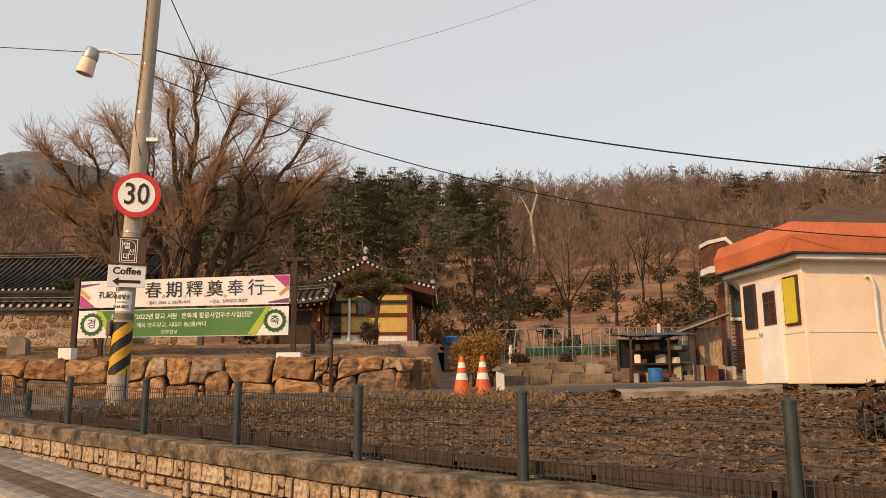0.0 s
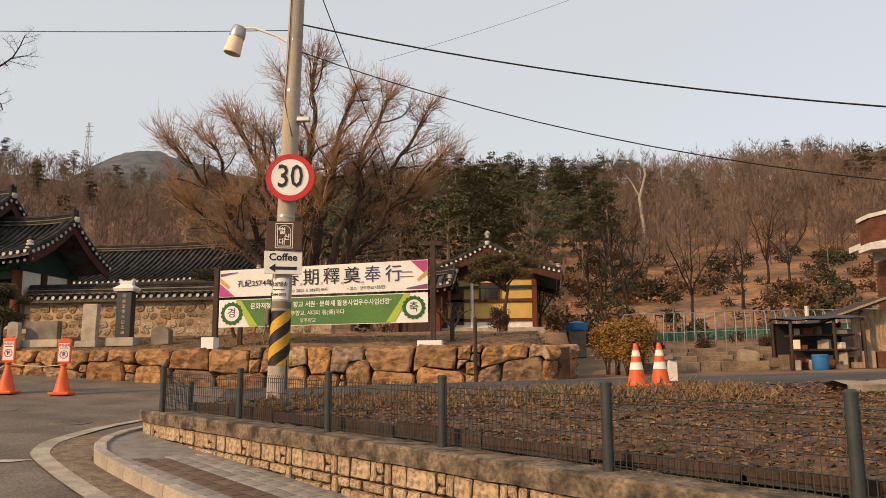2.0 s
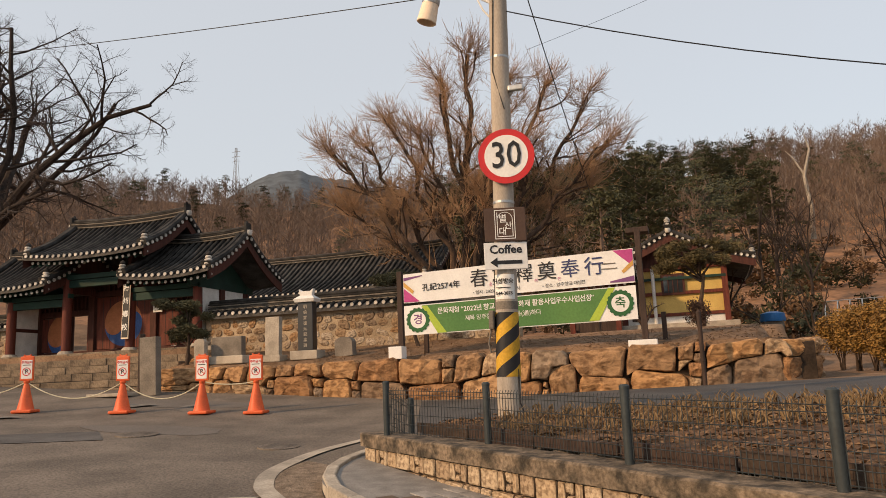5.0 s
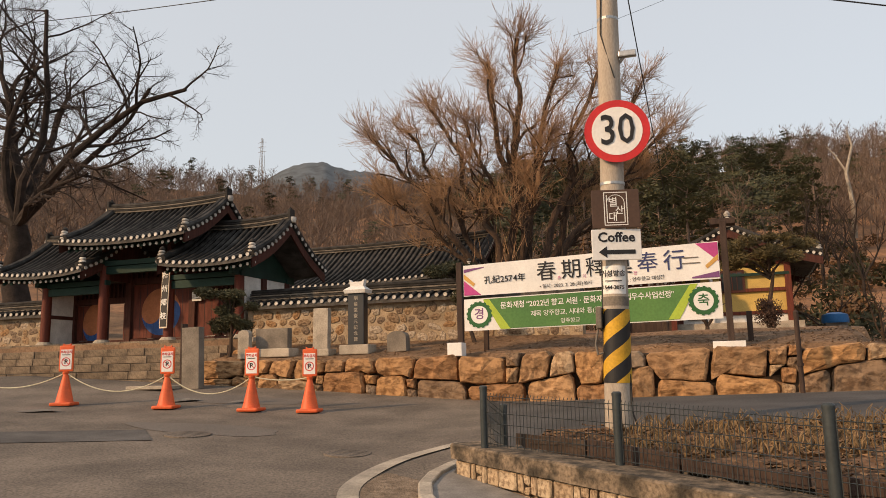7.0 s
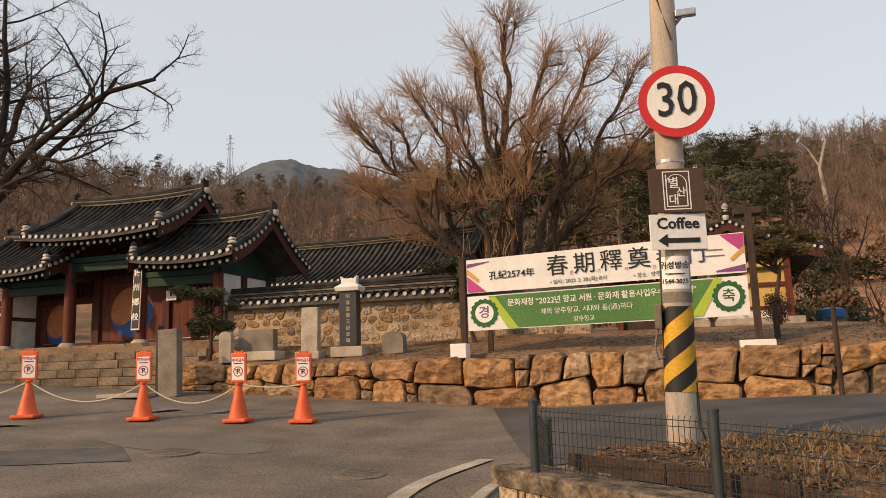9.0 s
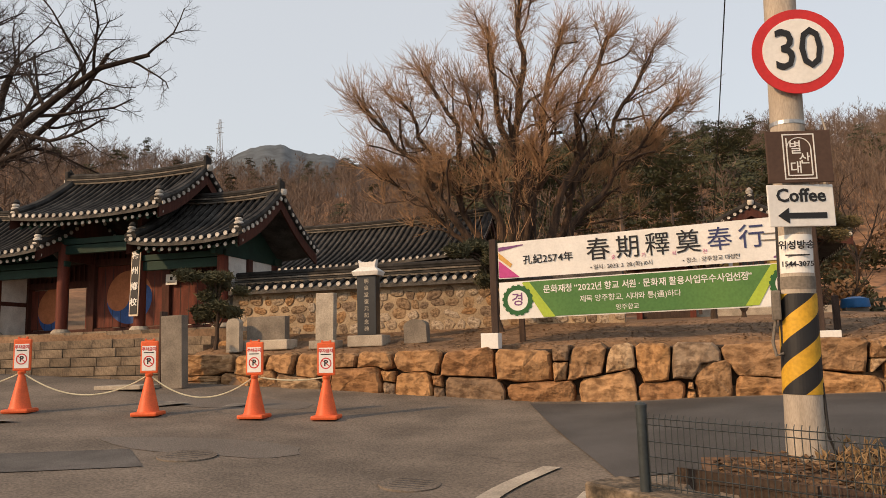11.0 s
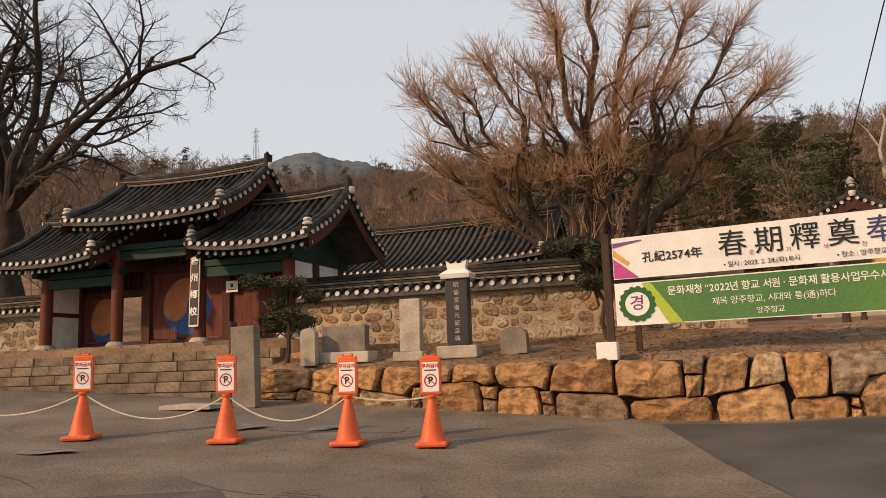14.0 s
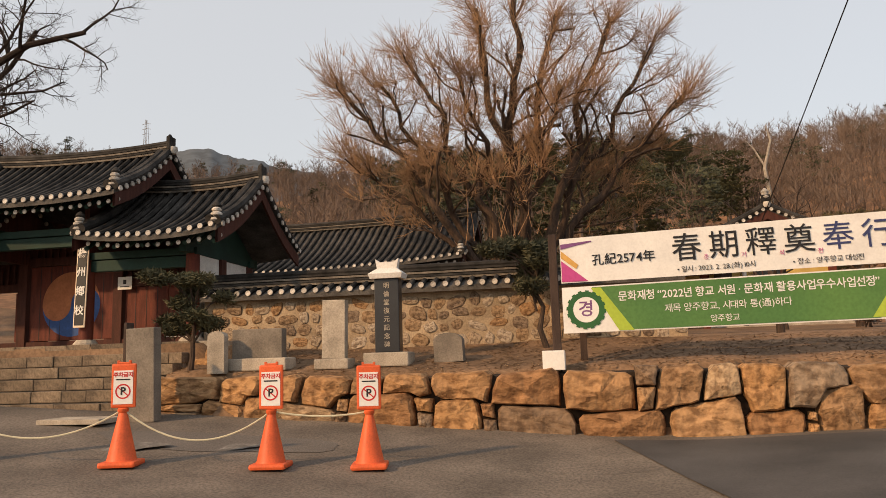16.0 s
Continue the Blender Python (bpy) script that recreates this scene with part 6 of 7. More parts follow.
def build_house():
    gx, gy = 10.45, 30.0
    base = land_z(gx, gy) - 0.6
    h = thing("brick_house", pose(gx, gy, base), "red brick house with a brown hip roof and white trim", "house")
    part("wall", Shape().box(7.6, 4, 2.9, 8.8, 8, 5.8, 0.0).box(1.85, 0.6, 2.1, 2.7, 1.2, 4.2), MORTAR, h)
    bm_ = Shape().box(0, 0, 0, 0.215, 0.03, 0.062).mesh("brick", BRICK)
    # near bricks on the visible front edge, the rest as joined courses
    n = 0
    far = Shape()
    for r in range(78):
        z = 0.05 + 0.074 * r
        for c in range(-1, 18):
            x = 0.115 + 0.228 * c + (0.114 if r % 2 else 0)
            if x < 0.62 or (z > 4.15 and x < 3.3):
                continue
            if n < 300 and x < 3.2 and z > 1.9:
                part("brick", bm_, None, h, m=pose(x, -0.006, z))
                n += 1
            else:
                far.box(x, -0.006, z, 0.215, 0.03, 0.062)
        for c in range(0, 5 if z < 4.15 else 0):
            far.box(0.494, 0.115 + 0.228 * c + (0.114 if r % 2 else 0), z, 0.03, 0.215, 0.062)
    tagged(part("brickwork", far, BRICK, h), kind="stuff")
    # hip roof
    e, zt = 0.7, 5.75
    sh = Shape().add([(3.2 - e, -e, zt), (12 + e, -e, zt), (12 + e, 8 + e, zt), (3.2 - e, 8 + e, zt), (6.2, 4, zt + 2.4), (9, 4, zt + 2.4)], [(0, 1, 5, 4), (1, 2, 5), (2, 3, 4, 5), (3, 0, 4), (0, 3, 2, 1)])
    part("roof", sh, mat("brown_shingle", (0.10, 0.062, 0.042), 0.9, 0.25, 1.5, 0.4, 12), h, "brown shingle hip roof")
    part("fascia", Shape().box(7.6, -e - 0.03, zt - 0.02, 10.2, 0.06, 0.26).box(3.2 - e - 0.03, 4, zt - 0.02, 0.06, 8 + 2 * e, 0.26), PLASTER, h, "white painted fascia")
    # stair-head box with sloping white coping
    b = part("parapet_box", Shape().prism([(-0.45, 4.5), (-0.45, 5.45), (0.17, 5.6), (4.0, 1.95), (4.0, 0.85), (0.25, 4.6)], -1.0, -0.1), BRICK, h, "small brick parapet box")
    part("coping", Shape().prism([(-0.52, 5.44), (-0.52, 5.58), (0.20, 5.74), (4.06, 2.06), (4.06, 1.92), (0.16, 5.60)], -1.05, -0.05).prism([(-0.52, 4.34), (-0.52, 4.58), (0.25, 4.72), (4.06, 1.06), (4.06, 0.74), (0.22, 4.40)], -1.05, -0.05), PLASTER, b, "white sloping coping")
    part("downpipe", Shape().tube([(0.25, -0.6, 4.2), (0.25, -0.6, 1.4)], 0.07, 8), GRANITE_GREY, h, smooth=True)
    f = part("window", Shape().box(1.05, -0.03, 3.4, 0.85, 0.08, 1.35, 0.01), DARK_WOOD, h)
    part("pane", Shape().box(1.05, -0.08, 3.4, 0.72, 0.02, 1.22), GLASS_DARK, f)
    part("sill", Shape().box(1.05, -0.06, 2.66, 1.1, 0.2, 0.12), PLASTER, f)
    v = part("vent", Shape().add(*disc(0.22, 0, 0.06, 18)), PLASTER, h, m=pose(5.9, -e - 0.1, zt - 0.35))
    for x in (3.5, 5.0, 7.0):
        part("bracket", Shape().box(x, -e + 0.2, zt - 0.3, 0.5, 0.3, 0.16, 0.01), PLASTER, h)
    # lean-to
    l = thing("lean_to", pose(8.6, 27.2, land_z(8.6, 27.2)), "timber lean-to with a brown sheet roof against the house", "lean-to")
    part("roof", Shape().prism([(-1.3, 1.2), (1.1, 2.05), (1.1, 2.15), (-1.3, 1.3)], -0.6, 2.6), DARK_WOOD, l)
    part("roof_edge", Shape().prism([(-1.34, 1.25), (1.12, 2.12), (1.12, 2.19), (-1.34, 1.32)], -0.66, -0.6), TARP, l)
    for x in (-1.1, 0.0, 0.95):
        part("post", Shape().box(x, -0.45, 0.82 + 0.177 * x, 0.1, 0.1, 1.64 + 0.354 * x, 0.008), DARK_WOOD, l)
    part("back_wall", Shape().box(0.0, 2.4, 0.6, 2.2, 0.08, 1.2), TARP, l)
    part("side_board", Shape().box(0.45, 0.1, 0.85, 1.15, 0.06, 1.7), mat("pale_boarding", (0.52, 0.38, 0.24), 0.9, 0.3, 3, 0.3, 25, stretch=(6, 6, 1)), l)
    s = thing("tarp_shed", pose(6.9, 25.4, land_z(6.9, 25.4)), "open shed under a black sheet with stored clutter", "shed")
    part("roof_sheet", Shape().grid([[(-1.25 + 2.25 * i / 10, -0.9 + 0.5 * j, 1.42 + 0.06 * i / 10 - 0.08 * abs(math.sin(i)) * 0.4 + 0.05 * j) for i in range(11)] for j in range(5)]).grid([[(-1.25 + 2.25 * i / 10, -0.9 + 0.5 * j, 1.36 + 0.06 * i / 10 + 0.05 * j) for i in range(11)] for j in range(5)]), BLACK, s)
    for x, y in ((-1.1, -0.8), (0.9, -0.8), (-1.1, 1.0), (0.9, 1.0), (0.1, -0.8)):
        part("post", Shape().tube([(x, y, 0), (x, y, 1.42)], 0.045, 8), DARK_WOOD, s)
    part("shelf", Shape().box(0.1, 0.2, 0.55, 1.8, 0.7, 0.05).box(0.0, 0.2, 0.98, 1.8, 0.7, 0.05), DARK_WOOD, s)
    part("back_sheet", Shape().box(-0.1, 1.05, 0.7, 2.1, 0.04, 1.4), BLACK, s)
    rng = random.Random(7)
    for k in range(30):
        x, y = rng.uniform(5.6, 10.2), rng.uniform(24.3, 25.9)
        mm = rng.choice([TARP, GRANITE, DARK_WOOD, GRANITE_GREY, RED_DARK, STEP, BRICK])
        hh = rng.uniform(0.12, 0.5)
        single("storage_box", Shape().box(0, 0, hh / 2, rng.uniform(0.12, 0.4), rng.uniform(0.12, 0.3), hh, 0.02), mm, "battered box stored beside the shed", "box", group="shed clutter", m=pose(x, y, land_z(x, y), 0, 0, rng.uniform(-30, 30)))
    for k in range(16):
        x, zs = rng.uniform(-0.7, 0.85), (0.575, 1.005, 0.0)[k % 3]
        hh = rng.uniform(0.10, 0.30)
        single("storage_box", Shape().box(0, 0, hh / 2, rng.uniform(0.12, 0.34), rng.uniform(0.12, 0.28), hh, 0.02), rng.choice([TARP, GRANITE, PLASTER, STEP, BRICK, CREAM]), "battered box stored on the shed shelves", "box", group="shed clutter", m=pose(6.9 + x, 25.4 + (0.05 if k % 3 < 2 else -0.45), land_z(6.9, 25.4) + zs, 0, 0, rng.uniform(-25, 25)))
    dr = thing("blue_drum", pose(6.45, 24.3, land_z(6.45, 24.3)), "blue plastic drum standing before the shed", "drum")
    part("barrel", Shape().lathe([(0.20, 0), (0.22, 0.04), (0.23, 0.25), (0.22, 0.42), (0.20, 0.44)], 18), BLUE, dr, smooth=True)
    part("rim", Shape().lathe([(0.235, 0.39), (0.235, 0.42)], 18), BLUE, dr)


build_house()

# ---- pavilion and the little gate beside it ----


def build_pavilion():
    cx, y0 = -3.66, 34.4
    zb = 2.25
    p = thing("yellow_pavilion", pose(cx, y0, 0), "small yellow-walled Korean hall with a tiled gable roof", "hall")
    part("footing", Shape().box(0, 2.6, zb - 0.35, 4.7, 6.0, 0.9, 0.02), GRANITE, p)
    zt = 4.55
    part("rain_pipe", Shape().tube([(-0.75, -0.14, zb), (-0.75, -0.14, zt)], 0.07, 8), PLASTER, p, "pale rain pipe", True)
    part("head_beam", Shape().box(0, -0.09, zt - 0.42, 4.0, 0.06, 0.10), GREEN, p, "green painted beam")
    for x in (-1.95, 1.95):
        part("post", Shape().box(x, 0, (zb + zt) / 2, 0.22, 0.22, zt - zb, 0.01), RED, p)
    part("post", Shape().box(1.95, 5.0, (zb + zt) / 2, 0.22, 0.22, zt - zb, 0.01), RED, p)
    part("post", Shape().box(1.95, 2.5, (zb + zt) / 2, 0.22, 0.22, zt - zb, 0.01), RED, p)
    for z in (zb + 0.45, 3.55, zt):
        part("rail", Shape().box(0, 0.0, z, 4.0, 0.14, 0.13, 0.008), RED, p)
    part("front_wall", Shape().box(0, 0.06, (zb + zt) / 2, 3.8, 0.06, zt - zb), YELLOW_WALL, p, "yellow limewashed panels")
    part("plinth_band", Shape().box(0, 0.02, zb + 0.2, 3.8, 0.05, 0.36), PLASTER, p)
    part("side_wall", Shape().box(1.95, 2.5, (zb + zt) / 2, 0.06, 5.0, zt - zb), YELLOW_WALL, p)
    part("side_shutters", Shape().box(1.99, 2.5, 3.0, 0.04, 4.4, 1.0), PLASTER, p)
    part("back_wall", Shape().box(0, 5.0, (zb + zt) / 2, 3.9, 0.08, zt - zb), YELLOW_WALL, p)
    part("left_wall", Shape().box(-1.95, 2.5, (zb + zt) / 2, 0.08, 5.0, zt - zb), YELLOW_WALL, p)
    # solid dark panel, coloured like the shaded inside of an open doorway
    d = part("door", Shape().box(-1.4, -0.03, 3.3, 0.55, 0.08, 1.6), DARK_WOOD, p, "dark panel painted as the shade of an open doorway")
    w = part("window", Shape().box(0.0, -0.03, 3.9, 0.9, 0.10, 0.85, 0.01), RED_DARK, p, "small dark lattice window")
    part("pane", Shape().box(0.0, -0.085, 3.9, 0.72, 0.02, 0.66), GLASS_DARK, w)
    for k in range(3):
        part("lattice_bar", Shape().box(-0.18 + 0.18 * k, -0.1, 3.9, 0.03, 0.02, 0.66), RED_DARK, w)
    part("gable", Shape().prism([(-2.3, zt), (2.3, zt), (0, zt + 1.1)], -0.02, 0.10), RED_DARK, p)
    r = part("roof", Shape().box(0, 2.5, zt + 0.95, 0.2, 5.8, 0.2), RED_DARK, p, "grey tile gable roof with white tile ends")
    hold = new("roof_slope", Shape().box(0, 0, 0, 0.1, 0.1, 0.1).mesh("roof_slope", ROOFTILE))
    hold.parent = p
    hold.matrix_basis = pose(0, 2.5, zt + 0.9, 0, 0, 90)
    tiled_roof(hold, -3.15, 3.6, -3.1, 0.0, 3.1, -1.0, 0.28, 0.10, 0.18, 0.34)
    part("finial", Shape().lathe([(0.10, 0), (0.16, 0.1), (0.10, 0.2), (0.13, 0.28), (0.03, 0.4)], 12, (0, -0.6, zt + 1.58)), TILE_END, p, smooth=True)
    g = thing("side_gate", pose(-6.7, 33.5, 0), "small red side gate with a low tile roof", "gate")
    for x in (-0.9, 0.9):
        part("post", Shape().box(x, 0, 2.8, 0.2, 0.2, 2.2, 0.01), RED, g)
    part("panel", Shape().box(0, 0.1, 2.7, 1.7, 0.08, 1.9), DARK_WOOD, g)
    part("beam", Shape().box(0, 0, 3.9, 2.4, 0.2, 0.25), RED, g)
    rr = part("roof", Shape().box(0, 0, 4.25, 2.6, 0.2, 0.2), ROOFTILE, g, "low grey tile roof")
    tiled_roof(rr, -1.6, 1.6, -1.1, 0.0, 1.1, 3.95, 4.55, 0.08, 0.15, 0.3)
    # low timber palings between the court wall and the side gate
    f = thing("timber_fence", pose(-7.0, 27.0, 0), "low dark timber railing on the terrace", "fence")
    for k in range(5):
        x = -1.6 + 0.7 * k
        part("post", Shape().box(x, 0, 1.95 + 0.35, 0.09, 0.09, 0.8), DARK_WOOD, f)
    for z in (2.2, 2.45, 2.62):
        part("rail", Shape().box(-0.2, 0, z, 3.0, 0.05, 0.08), DARK_WOOD, f)


build_pavilion()

# ---- terraced plots, hoops, tank ----


def build_plots():
    rng = random.Random(9)
    st = thing("plot_terraces", pose(0, 0, 0), "low terraces of pale stone blocks below the hill plots", "terrace", kind="structure")
    for row, (y, x0, x1, h) in enumerate(((25.5, 1.6, 4.6, 0.34), (26.3, 4.2, 8.4, 0.30), (27.6, 1.8, 9.0, 0.32), (29.2, 2.0, 10.0, 0.34), (31.5, 2.0, 10.5, 0.36))):
        x = x0
        while x < x1:
            w = rng.uniform(0.6, 1.5)
            z = land_z(x, y)
            part("block", Shape().box(0, 0, 0, w - 0.02, 0.4, h, 0.03).mesh("block", STEP), None, st, m=pose(x + w / 2, y, z + h / 2 - 0.04 + 0.04 * row, 0, 0, rng.uniform(-2, 2)))
            x += w
    for x, y in ((4.9, 26.0), (7.7, 25.9)):
        single("stone_pot", boulder(0.6, 0.6, 0.6, int(x * 10), TARP), None, "squat brown stone block on the terrace edge", "stone block", group="terrace stones", m=pose(x, y, land_z(x, y) + 0.28))
    g = thing("hoop_frame", pose(0, 0, 0), "bare steel hoops of an uncovered greenhouse tunnel", "greenhouse frame")
    for k in range(30):
        x = 2.3 + 0.5 * k
        y = 40 + 0.10 * k
        z = land_z(x, y) - 0.05
        part("hoop", Shape().tube([(x + 0.9 * (1 - math.cos(a)) * 0.35, y - 1.5 * math.cos(a) , z + 2.0 * math.sin(a) ** 0.7) for a in np.linspace(0.001, math.pi - 0.001, 11)], 0.025, 5), STEEL, g)
    for yy, h in ((38.6, 0.95), (40, 1.98)):
        part("purlin", Shape().tube([(2.3 + 0.5 * k + 0.3, yy + 0.10 * k + (0 if h > 1.5 else 0.1), land_z(2.3 + 0.5 * k, 40 + 0.1 * k) + h) for k in range(30)], 0.02, 5), STEEL, g)
    n = thing("net_fence", pose(0, 0, 0), "green net fence strung along the hillside plots", "fence")
    sh = Shape()
    pts = [(5 + 1.0 * k, 50 - 0.1 * k) for k in range(14)]
    sh.grid([[(x, y, land_z(x, y) + 0.1) for x, y in pts], [(x, y, land_z(x, y) + 0.7 + 0.15 * wob(x, y, 0.5)) for x, y in pts]])
    part("net", sh, mat("green_net", (0.045, 0.15, 0.10), 0.8, 0.3, 2, 0.2, 10), n)
    for x, y in pts[::2]:
        part("stake", Shape().tube([(x, y, land_z(x, y)), (x, y, land_z(x, y) + 1.4)], 0.03, 5), STEEL, n)
    for x, y, h in ((9.3, 34, 2.0), (2.9, 36, 1.2)):
        single("white_marker_pole", Shape().tube([(x, y, land_z(x, y)), (x, y, land_z(x, y) + h)], 0.08, 8), PLASTER, "short pale post standing among the plots", "post", group="marker posts")
    t = thing("water_tank", pose(0.2, 38.0, land_z(0.2, 38.0)), "blue-lidded grey water tank beside the yard path", "water tank")
    part("body", Shape().box(0, 0, 0.65, 0.8, 0.7, 1.3, 0.03), GRANITE_GREY, t)
    part("lid", Shape().lathe([(0.5, 1.28), (0.52, 1.36), (0.48, 1.62), (0.2, 1.70)], 20), BLUE, t, "blue plastic lid", True)
    w = single("dark_sheeting", Shape().grid([[(-1.3 + 1.5 * i / 12, 38.6 + 0.06 * math.sin(i * 2), land_z(-0.3, 38.6) - 0.05 + 0.95 * j) for i in range(13)] for j in range(2)]), mat("navy_sheet", (0.018, 0.026, 0.045), 0.6, 0.2, 3, 0.2, 12), "dark blue sheeting hung behind the tank", "sheeting")
    s = thing("marker_post", pose(1.05, 15.9, land_z(1.05, 15.9)), "small white capped marker post by the cones", "post")
    part("post", Shape().box(0, 0, 0.2, 0.16, 0.16, 0.4, 0.01), PLASTER, s)
    part("cap", Shape().lathe([(0.17, 0.40), (0.15, 0.45), (0.04, 0.50)], 4), GRANITE_GREY, s)


build_plots()

# ---- trees and shrubs ----


def limbs(rng, p, d, length, r, level, top, out, spread=0.7, up=0.25, kids=(6, 6, 7), wander=0.22, stop=3):
    """Grow one limb and its children; out[level] collects (points, radii)."""
    pts, n = [p.copy()], 5 if level < 2 else 3
    d = d.normalized()
    for i in range(n):
        d = (d + Vector((rng.gauss(0, wander), rng.gauss(0, wander), rng.gauss(0, wander * 0.7) + up * (0.5 if level else 0.3)))).normalized()
        p = p + d * (length / n)
        pts.append(p.copy())
    end = r * (0.35 if level < stop else 0.3)
    rad = [r + (end - r) * i / n for i in range(n + 1)]
    out.append((level, pts, rad))
    if level >= stop:
        return
    for k in range(kids[level]):
        t = 0.3 + 0.7 * (k + rng.random()) / kids[level]
        t = min(0.999, t)
        i = int(t * n)
        q = pts[i].lerp(pts[i + 1], t * n - i)
        ax = (pts[i + 1] - pts[i]).normalized()
        side = ax.orthogonal().normalized()
        side = Matrix.Rotation(rng.uniform(0, 6.283), 3, ax) @ side
        nd = ax * (1 - spread * 0.5) + side * spread
        limbs(rng, q, nd, length * rng.uniform(0.28, 0.44) * (1.2 - 0.4 * t), max(0.0075, rad[i] * 0.5), level + 1, top, out, spread, up, kids, wander, stop)


def grow(name, x, y, stems, label, seed, twig, kids=(6, 6, 7), bark=BARK, *, spread=0.7, up=0.25, wander=0.2, trunk=None, category="tree", zoff=0.0, stop=3):
    rng = random.Random(seed)
    z = land_z(x, y) - 0.1 + zoff
    t = thing(name, pose(x, y, z), label, category)
    out = []
    wood, twigs = Shape(), Shape()
    base = Vector((0, 0, 0))
    if trunk:
        h, r = trunk
        pts = [Vector((0.04 * h * wob(seed, i, 0.9), 0.04 * h * wob(i, seed, 0.9), h * i / 6)) for i in range(7)]
        pts[0] = Vector((0, 0, 0))
        wood.tube(pts, [r * 1.35] + [r * (1 - 0.06 * i) for i in range(1, 7)], 12)
        base = pts[-1]
    for d, L, r in stems:
        limbs(rng, base.copy() if trunk else base + Vector((d[0], d[1], 0)) * 0.25, Vector(d), L, r, 0, None, out, spread, up, kids, wander, stop)
    for lv, pts, rad in out:
        if lv <= 1:
            wood.tube(pts, rad, 8 if lv == 0 else 5, False)
        else:
            twigs.tube(pts, rad, 3, False)
    part("trunk", wood, bark, t, smooth=True)
    c = part("crown", twigs, twig, t, "dense bare twigs")
    return t


# great old tree in the court: lopped stems that end in knobs, each with a broom of upright twigs


def court_tree(x, y, seed):
    rng = random.Random(seed)
    t = thing("court_tree", pose(x, y, land_z(x, y) - 0.1, 0, 0, 17), "huge old lopped tree with many stems and brooms of bare twigs", "tree")
    wood, twigs = Shape(), Shape()
    bark = mat("old_bark", (0.105, 0.066, 0.044), 0.95, 0.32, 2.5, 0.9, 16, tint=(0.042, 0.030, 0.023), stretch=(3, 3, 0.7))

    def bent(p, d, L, n, up, wander):
        pts, d = [p.copy()], d.normalized()
        for _ in range(n):
            d = (d + Vector((rng.gauss(0, wander), rng.gauss(0, wander), rng.gauss(0, wander) + up))).normalized()
            pts.append(pts[-1] + d * (L / n))
        return pts

    def broom(p, out, n, L):
        for _ in range(n):
            d = out * 0.6 + Vector((rng.gauss(0, 0.62), rng.gauss(0, 0.62), 0.5 + rng.gauss(0, 0.45)))
            l = L * rng.uniform(0.5, 1.25)
            q = bent(p + Vector((rng.gauss(0, 0.07), rng.gauss(0, 0.07), rng.gauss(0, 0.07))), d, l, 4, 0.10, 0.11)
            twigs.tube(q, [0.010, 0.009, 0.007, 0.006, 0.004], 3, False)
            for _ in range(4):
                k = rng.randrange(1, 4)
                e = (q[k + 1] - q[k]).normalized() + Vector((rng.gauss(0, 0.45), rng.gauss(0, 0.45), rng.gauss(0.1, 0.35)))
                r = bent(q[k], e, l * rng.uniform(0.25, 0.5), 2, 0.05, 0.1)
                twigs.tube(r, [0.006, 0.005, 0.003], 3, False)

    wood.tube([(0, 0, 0), (0.05, 0, 0.6), (0, 0.05, 1.3), (0, 0, 2.2)], [1.15, 0.95, 0.9, 0.75], 14)
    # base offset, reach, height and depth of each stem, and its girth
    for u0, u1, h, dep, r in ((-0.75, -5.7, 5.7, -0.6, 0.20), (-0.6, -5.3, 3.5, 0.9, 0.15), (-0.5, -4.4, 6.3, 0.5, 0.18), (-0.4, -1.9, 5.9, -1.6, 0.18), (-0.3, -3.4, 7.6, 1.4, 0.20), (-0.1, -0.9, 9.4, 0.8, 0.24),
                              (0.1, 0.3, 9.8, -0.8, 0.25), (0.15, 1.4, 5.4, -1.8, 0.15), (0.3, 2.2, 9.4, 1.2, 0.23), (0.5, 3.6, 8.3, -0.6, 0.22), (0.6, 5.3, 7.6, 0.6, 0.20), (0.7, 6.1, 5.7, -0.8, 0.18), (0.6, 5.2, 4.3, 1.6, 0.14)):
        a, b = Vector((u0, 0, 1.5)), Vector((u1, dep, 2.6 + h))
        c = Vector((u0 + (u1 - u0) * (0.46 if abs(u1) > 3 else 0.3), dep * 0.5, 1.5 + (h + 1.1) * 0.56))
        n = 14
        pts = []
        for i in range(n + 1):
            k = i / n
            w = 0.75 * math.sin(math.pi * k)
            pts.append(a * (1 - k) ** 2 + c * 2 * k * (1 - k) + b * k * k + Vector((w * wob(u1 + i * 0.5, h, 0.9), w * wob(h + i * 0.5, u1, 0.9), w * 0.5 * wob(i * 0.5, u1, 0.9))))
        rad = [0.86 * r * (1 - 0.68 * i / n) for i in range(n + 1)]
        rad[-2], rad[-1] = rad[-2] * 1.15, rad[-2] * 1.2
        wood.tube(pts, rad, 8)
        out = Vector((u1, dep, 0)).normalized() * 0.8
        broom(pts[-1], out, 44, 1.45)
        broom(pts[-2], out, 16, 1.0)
        for m in range(13):
            k = 0.36 + 0.62 * (m + rng.random()) / 13
            i = int(k * n)
            ax = (pts[i + 1] - pts[i]).normalized()
            side = Matrix.Rotation(rng.uniform(0, 6.283), 3, ax) @ ax.orthogonal().normalized()
            q = bent(pts[i], ax * 0.75 + side * 0.75 + Vector((u1 * 0.05, 0, 0.25)), rng.uniform(0.8, 2.5) * (1.15 - 0.45 * k), 4, 0.12, 0.24)
            g = max(0.03, rad[i] * rng.uniform(0.4, 0.65))
            wood.tube(q, [g, g * 0.85, g * 0.7, g * 0.65, g * 0.75], 5)
            o2 = Vector((q[-1].x, q[-1].y, 0)).normalized() * 0.7
            broom(q[-1], o2, 19, 1.15)
            broom(q[2], o2, 5, 0.8)
